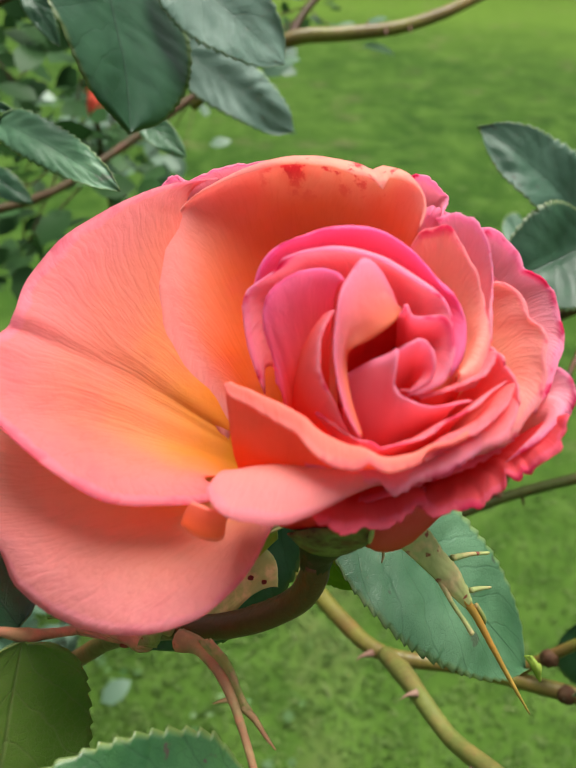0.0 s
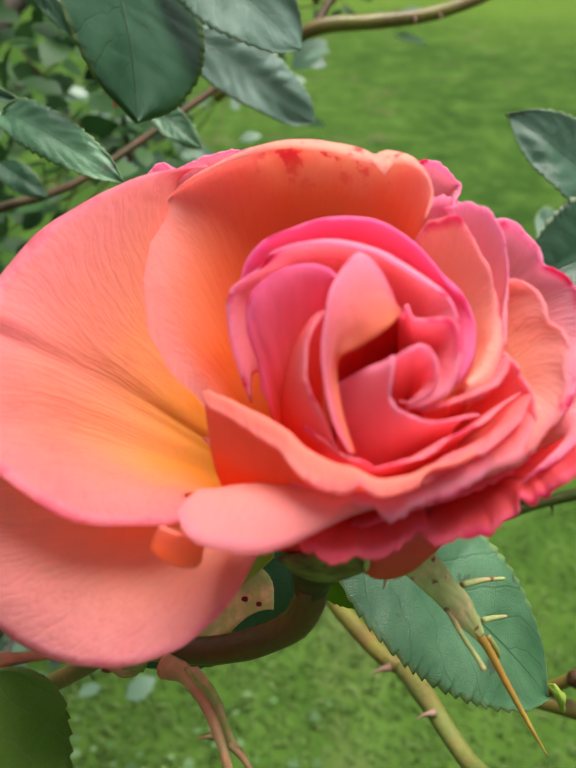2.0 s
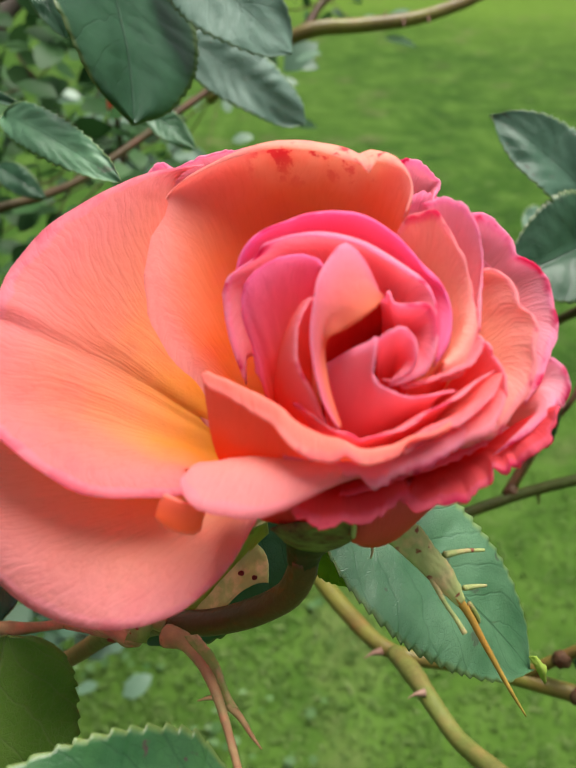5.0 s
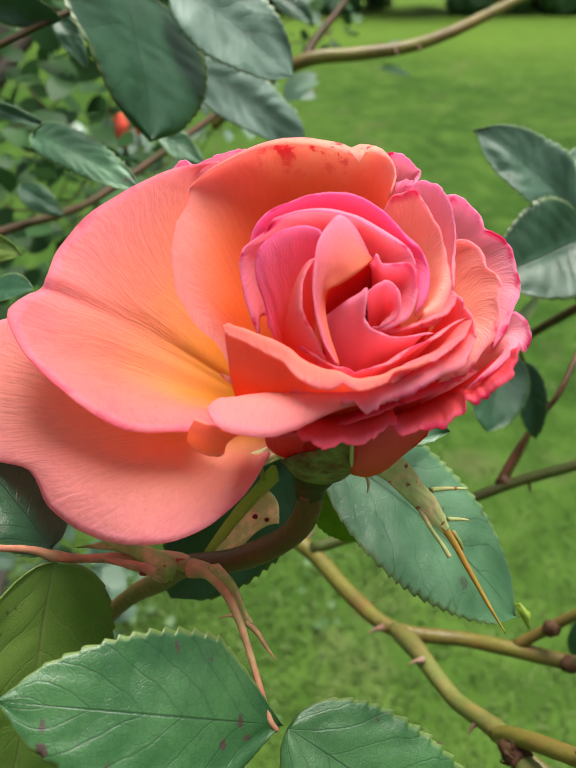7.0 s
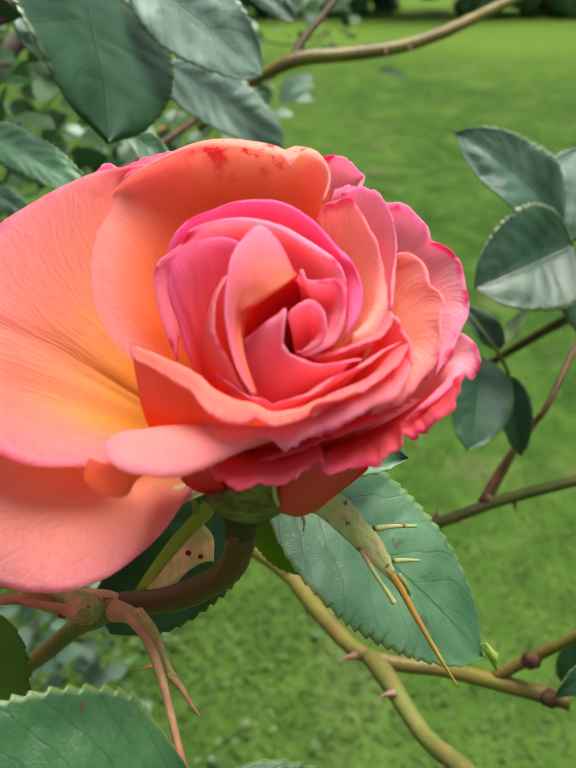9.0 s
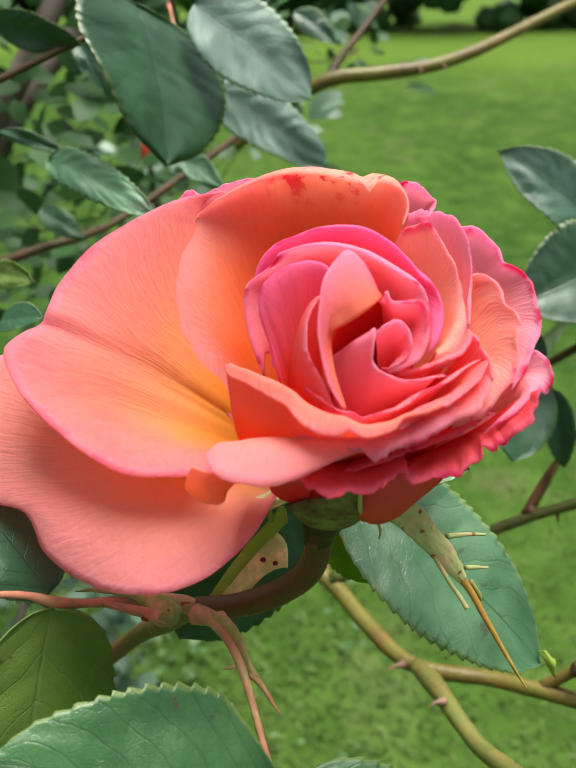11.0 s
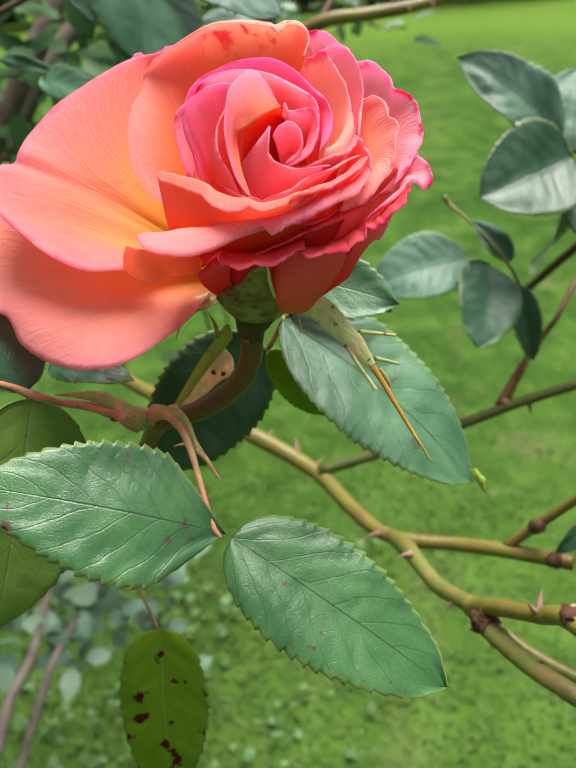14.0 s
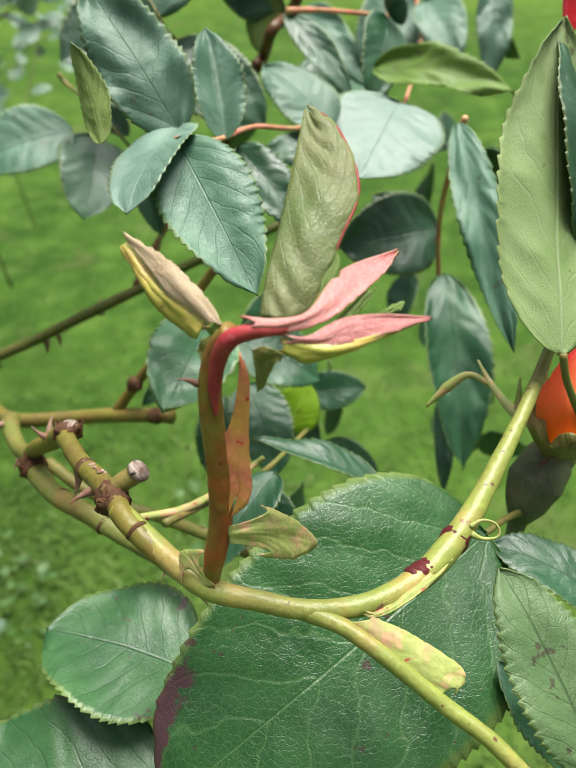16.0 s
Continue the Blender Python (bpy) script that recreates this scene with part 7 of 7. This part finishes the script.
petal(young_shoot, CANE_GREEN, [
    [(143.6, -71.1, -67.0), (145.0, -71.2, -66.0)],
    [(143.7, -69.6, -61.7), (146.9, -71.6, -61.2)],
    [(143.5, -68.7, -59.7), (145.6, -69.9, -58.4), (148.3, -71.5, -59.2), (147.9, -71.9, -60.7)]], 0.15, 0, 176, "stipule", "yellow green stipule")
thorn(young_shoot, (132.7, -68.4, -65.2), (-0.79, -0.13, 0.60), 3, seed=176)

# ---- buds and other flowers ----

rosebud = thing("rosebud", None, "Orange rosebud with yellow streaks in green sepals", "flower bud")
tube(rosebud, [(216.3, -36.6, -167.9), (219.9, -34.9, -161.7), (222.1, -32.6, -155.0)], [2.2, 2.3, 3.2], BUD_HIP, "stalk", "dark thin bud stalk", sides=12, seed=177)
tube(rosebud, [(221.7, -33.2, -155.8), (223.5, -31.7, -151.9), (227.1, -28.6, -145.5), (232.3, -25.8, -139.2), (235.7, -25.3, -136.3)], [3.0, 6.2, 8.4, 7.4, 5.5], BUD_HIP, "hip", "round dark green hip", sides=20, lumps=0.02, seed=178)
petal(rosebud, BUD, [
    [(230.5, -26.4, -135.4), (240.3, -28.0, -135.7)],
    [(223.4, -27.0, -117.4), (230.7, -35.3, -113.7)],
    [(232.6, -17.0, -116.0), (235.0, -16.1, -111.0), (239.2, -16.7, -107.8), (245.9, -18.2, -111.9)]], 0.2, 0, 179, "petal", "")
petal(rosebud, BUD, [
    [(235.1, -24.1, -138.2), (246.6, -25.9, -138.6)],
    [(232.7, -19.7, -122.8), (242.1, -30.7, -117.4)],
    [(234.6, -13.2, -117.2), (241.0, -12.6, -110.3), (250.2, -16.4, -113.8)]], 0.2, 0, 180, "petal", "")
petal(rosebud, CANE_GREEN, [
    [(227.2, -29.8, -133.7), (230.4, -32.2, -133.0)],
    [(220.9, -28.4, -122.9), (225.4, -30.6, -121.8)],
    [(220.2, -24.2, -120.9), (224.3, -18.2, -117.3), (229.6, -16.5, -114.2), (229.6, -22.3, -116.8)]], 0.2, 0, 181, "sepal", "green sepal with red edge")
petal(rosebud, CANE_GREEN, [
    [(229.4, -34.0, -132.2), (235.2, -36.4, -131.0)],
    [(224.8, -37.6, -124.5), (230.8, -41.2, -121.5)],
    [(225.0, -34.6, -125.4), (226.6, -37.4, -118.9), (231.5, -40.9, -117.6)]], 0.3, 0, 182, "sepal", "")
tube(rosebud, [(220.8, -23.6, -123.3), (218.4, -18.3, -121.7), (216.0, -12.1, -118.9), (214.0, -6.2, -114.8)], [1.8, 1.3, 0.9, 0.3], SEPAL, "sepal", "", sides=8, seed=183)
tube(rosebud, [(215.9, -12.5, -119.5), (211.3, -8.4, -118.2), (206.0, -7.7, -121.5), (198.9, -8.2, -128.4)], [0.8, 1.0, 1.6, 0.4], STIPULE, "sepal", "", sides=8, seed=184)
tube(rosebud, [(220.3, -22.6, -122.1), (221.7, -19.5, -117.7), (222.4, -17.1, -114.4)], [1.0, 0.8, 0.3], STIPULE, "sepal", "", sides=8, seed=185)
tube(rosebud, [(217.4, -31.2, -172.2), (215.3, -26.4, -207.9), (213.7, -13.1, -257.2)], [2.4, 2.4, 2.4], CANE_GREEN, "stalk", "", sides=10, seed=186)

flower_upper = thing("rose_flower", None, "Bright red pink rose petals of a second bloom", "flower")
petal(flower_upper, RED, [
    [(274.3, 69.3, -54.7), (282.4, 68.0, -55.0)],
    [(268.1, 71.7, -44.3), (273.7, 61.8, -39.8)],
    [(267.7, 73.8, -49.9), (267.6, 82.5, -41.8), (270.7, 88.7, -29.7), (284.8, 88.5, -27.6)]], 0.4, 0, 187, "petal", "")
petal(flower_upper, CORAL, [
    [(277.9, 74.1, -56.1), (288.6, 72.4, -56.5)],
    [(286.2, 89.6, -45.8), (297.8, 86.8, -47.6)],
    [(282.3, 96.5, -37.5), (291.8, 100.2, -30.9), (305.6, 90.8, -41.0)]], 0.4, 0, 188, "petal", "")
tube(flower_upper, [(279.5, 70.6, -55.4), (288.7, 78.8, -73.0), (320.3, 112.2, -123.3)], [3, 1.8, 2.0], CANE_GREEN, "stalk", "", sides=10, seed=189)

# ---- shaded leaves beyond the rose ----

spray_top = thing("rose_leaf", None, "Blue green rose leaflets hanging beyond the flower", "leaf", "rose leaves")
leaf(spray_top, (-65.9, 215.7, 42.7), (-52.1, 176.1, -7.2), (0.84, -0.29, 0.46), 41.5, fold=0.1, arch=0.05, teeth=15, blunt=0.3, seed=190)
leaf(spray_top, (-44.7, 227.0, 41.5), (1.8, 217.1, 7.1), (0.17, -0.86, 0.48), 17.9, mats=[LEAF_SHEEN, LEAF_UNDER], fold=0.12, arch=0.05, blunt=0.5, teeth=15, seed=191)
leaf(spray_top, (-49.6, 303.8, -5.6), (9.5, 296.6, -43.1), (0.19, -0.86, 0.47), 15.5, mats=[LEAF_SHEEN, LEAF_UNDER], fold=0.1, arch=0.06, blunt=0.85, teeth=16, seed=192)
leaf(spray_top, (-98.1, 182.7, -6.3), (-51.6, 145.9, -16.2), (-0.27, -0.55, 0.79), 8.3, mats=[LEAF_LIGHT, LEAF_UNDER], fold=0.15, arch=0.06, blunt=0.4, teeth=15, seed=193)
leaf(spray_top, (-61.8, 254.7, -24.7), (-40.0, 244.9, -39.3), (-0.00, -0.83, 0.56), 6.7, mats=[LEAF_LIGHT, LEAF_UNDER], fold=0.1, seed=194)
leaf(spray_top, (-127.1, 209.5, -2.4), (-93.2, 193.6, -8.0), (-0.25, -0.76, 0.60), 3.2, fold=0.3, seed=195)
leaf(spray_top, (-102.5, 253.1, 26.5), (-87.9, 239.5, 6.3), (-0.00, -0.83, 0.56), 5.5, fold=0.1, seed=196)
leaf(spray_top, (-110.7, 139.9, -34.0), (-91.7, 128.7, -32.8), (-0.44, -0.68, 0.58), 5.3, mats=[LEAF_LIME, LEAF_UNDER], fold=0.2, wavy=0.1, teeth=9, seed=197)
leaf(spray_top, (-150.3, 298.2, -67.5), (-125.6, 289.0, -81.2), (-0.00, -0.83, 0.56), 7.6, fold=0.1, seed=198)
leaf(spray_top, (-9.9, 404.5, 18.4), (15.6, 393.0, 1.5), (-0.00, -0.83, 0.56), 8.2, fold=0.1, seed=199)
leaf(spray_top, (-131.1, 236.1, 37.0), (-95.7, 240.3, 25.4), (0.07, -0.99, -0.15), 8.2, fold=0.1, seed=200)
leaf(spray_top, (-95.3, 103.2, -34.8), (-77.8, 95.0, -29.0), (-0.44, -0.34, 0.83), 6.0, fold=0.2, seed=201)
tube(spray_top, [(-131.1, 220.2, 13.5), (-99.9, 240.5, 25.7), (-75.0, 258.5, 34.6)], [1.6, 1.5, 1.4], CANE_OLD, "leaf_stalk", "", sides=8, seed=202)
tube(spray_top, [(-177.7, 280.6, -93.7), (-148.2, 296.2, -88.4), (-134.5, 318.5, -91.1), (-115.3, 355.1, -90.6), (-53.1, 454.3, -68.6), (-26.6, 517.8, -63.9)], [3.0, 2.6, 2.5, 2.5, 2.5, 2.5], CANE_OLD, "twig", "", sides=8, seed=203)
tube(spray_top, [(-49.6, 303.8, -5.6), (-67.4, 325.4, 8.6), (-77.1, 351.3, 29.1)], [0.9, 0.9, 1.0], STALK_PINK, "leaf_stalk", "", sides=8, seed=204)

cane_back = thing("rose_cane", None, "Thick brown rose cane crossing above the lawn", "cane")
tube(cane_back, [(-56.9, 475.0, -82.7), (-29.1, 471.7, -56.9), (11.5, 468.8, -34.2), (47.8, 477.4, -31.5), (84.2, 487.7, -29.0), (117.8, 508.0, -23.5), (144.9, 528.4, -16.6), (210.7, 580.1, 2.4)], [3.4, 3.6, 5.2, 5.0, 4.7, 4.6, 4.2, 4.0], CANE, "cane", "", sides=12, seed=205)
tube(cane_back, [(11.3, 470.4, -34.4), (21.4, 489.9, -21.6), (35.3, 511.6, -9.9), (60.9, 554.7, 13.7)], [3.2, 2.8, 2.6, 2.4], CANE_OLD, "side_cane", "", sides=10, seed=206)
tube(cane_back, [(-59.3, 526.7, -40.2), (-55.5, 547.0, -28.5), (-45.1, 575.0, -6.4)], [3.0, 3.0, 3.0], CANE_OLD, "side_cane", "", sides=10, seed=207)
thorn(cane_back, (78.8, 481.1, -28.8), (0.12, -0.89, -0.45), 6, seed=207)
thorn(cane_back, (66.1, 479.9, -27.9), (0.01, 0.55, 0.83), 7, seed=207)
thorn(cane_back, (97.0, 487.5, -28.4), (0.14, -0.83, -0.54), 5, seed=207)

cane_tall = thing("rose_cane", None, "Brown upright rose cane with side stalk and pale leaflets", "cane")
tube(cane_tall, [(177.7, 220.9, -85.5), (182.9, 227.4, -81.7), (185.6, 209.9, -66.5), (198.0, 232.0, -63.7), (201.8, 217.2, -48.0), (208.2, 234.5, -32.6)], [3.0, 2.9, 2.8, 2.9, 2.4, 2.3], STALK_RED, "cane", "", sides=12, seed=208)
tube(cane_tall, [(193.0, 211.5, -59.2), (208.0, 214.7, -60.1), (229.6, 224.2, -64.4), (253.9, 244.2, -71.2)], [1.9, 1.2, 1.1, 1.1], STALK_PINK, "leaf_stalk", "", sides=8, seed=209)
tube(cane_tall, [(177.7, 220.9, -85.5), (172.8, 243.6, -105.1), (165.2, 280.7, -139.1), (146.7, 350.1, -213.7)], [2.8, 2.8, 2.8, 2.8], CANE_OLD, "cane", "", sides=10, seed=210)
leaf(cane_tall, (193.0, 214.4, -60.5), (218.4, 178.9, -93.0), (-0.11, -0.71, 0.69), 8.0, fold=0.15, teeth=13, seed=211)
leaf(cane_tall, (193.3, 225.1, -62.7), (175.4, 237.2, -62.7), (-0.54, -0.80, 0.26), 19.1, mats=[LEAF_LIME, LEAF_UNDER], fold=0.2, teeth=13, seed=212)
leaf(cane_tall, (194.5, 225.7, -61.8), (161.9, 245.5, -51.0), (-0.48, -0.87, 0.15), 10.1, fold=0.1, teeth=13, seed=213)
leaf(cane_tall, (247.6, 233.8, -68.4), (231.2, 198.9, -99.5), (0.47, -0.70, 0.54), 15.1, fold=0.1, blunt=0.5, teeth=14, seed=214)
leaf(cane_tall, (249.9, 233.0, -69.5), (256.0, 227.6, -60.0), (-0.69, -0.72, 0.03), 8.4, fold=0.1, seed=215)

trunk_old = thing("rose_cane", None, "Old grey brown woody rose stems in the shade", "cane")
tube(trunk_old, [(-519.2, 736.3, -336.5), (-442.4, 793.9, -226.1), (-381.1, 837.1, -134.7), (-338.5, 874.1, -67.9), (-306.3, 917.4, -8.0)], [17, 16, 15, 14, 13], TRUNK, "cane", "", sides=12, seed=216)
tube(trunk_old, [(-530.8, 827.2, -379.4), (-454.8, 903.6, -240.5), (-384.9, 939.0, -144.2), (-335.9, 983.9, -84.5), (-279.9, 1033.1, -19.6)], [14, 14, 13, 12, 11], TRUNK, "cane", "", sides=12, seed=217)
tube(trunk_old, [(-356.4, 271.6, -697.6), (-348.9, 318.2, -665.2), (-339.8, 361.2, -656.4), (-349.0, 414.5, -665.4), (-356.0, 551.2, -640.1)], [6, 6, 5, 5, 5], TRUNK, "cane", "", sides=10, seed=218)
tube(trunk_old, [(-358.7, 283.0, -770.7), (-331.9, 358.4, -698.0), (-320.0, 406.6, -681.9), (-305.0, 518.3, -697.6)], [5, 5, 4, 4], TRUNK, "cane", "", sides=10, seed=219)

# ---- bushes farther off ----

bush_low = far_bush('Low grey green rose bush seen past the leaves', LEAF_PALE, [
    ((-271.5, 507.0, -648.6), 23, 75, 41),
    ((-298.4, 481.8, -682.4), 23, 80, 41),
    ((-248.1, 494.0, -757.4), 15, 55, 41),
    ((-270.9, 568.7, -646.7), 21, 70, 41),
    ((-361.8, 579.1, -614.4), 18, 70, 41),
    ((-240.7, 577.4, -730.7), 12, 45, 38),
    ((-417.4, 491.5, -745.6), 28, 110, 44),
    ((-351.3, 446.7, -707.2), 21, 80, 41),
    ((-462.5, 439.7, -700.2), 28, 120, 44),
])

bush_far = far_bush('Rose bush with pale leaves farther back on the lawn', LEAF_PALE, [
    ((-32.2, 854.7, -151.9), 16, 55, 48),
    ((-64.3, 925.9, -128.4), 14, 60, 48),
    ((-197.0, 1119.6, -355.4), 18, 85, 51),
    ((-164.8, 1138.0, -425.9), 9, 40, 51),
    ((-138.8, 1680.9, -329.7), 23, 110, 60),
    ((-344.5, 1672.3, -510.1), 23, 100, 60),
    ((-254.6, 1730.9, -429.9), 11, 70, 60),
    ((-419.8, 1651.5, -452.5), 21, 90, 60),
    ((-291.2, 1249.7, -321.1), 14, 70, 51),
    ((-94.7, 1185.5, -93.6), 18, 90, 54),
    ((41.6, 1314.2, -109.9), 7, 50, 48),
    ((110.0, 901.8, -110.1), 3, 18, 38),
])

bush_left = far_bush('Shaded rose foliage crowding behind the flower', LEAF_FAR, [
    ((-275.8, 727.7, -110.3), 60, 120, 40),
    ((-190.0, 634.2, -159.6), 36, 85, 40),
    ((-255.0, 558.9, -181.8), 36, 90, 40),
    ((-348.9, 692.7, -162.3), 18, 130, 40),
    ((-176.5, 762.8, -58.4), 50, 90, 40),
    ((-229.1, 576.7, -244.9), 20, 60, 36),
    ((-67.0, 933.7, -73.2), 40, 60, 36),
    ((60.1, 981.4, -91.9), 14, 40, 30),
    ((-359.3, 605.0, -292.2), 45, 150, 40),
    ((-369.8, 768.6, -49.7), 30, 160, 42),
    ((-382.3, 1095.0, -281.2), 80, 220, 48),
    ((-539.0, 1007.3, -411.1), 80, 260, 48),
])
for at in ((-440.1, 1852.9, -429.1), (-324.4, 1834.1, -456.8)):
    far_bud(at)
far_bud((-165.5, 652.0, -133.2))
far_bud((-232.4, 1071.6, -237.8))
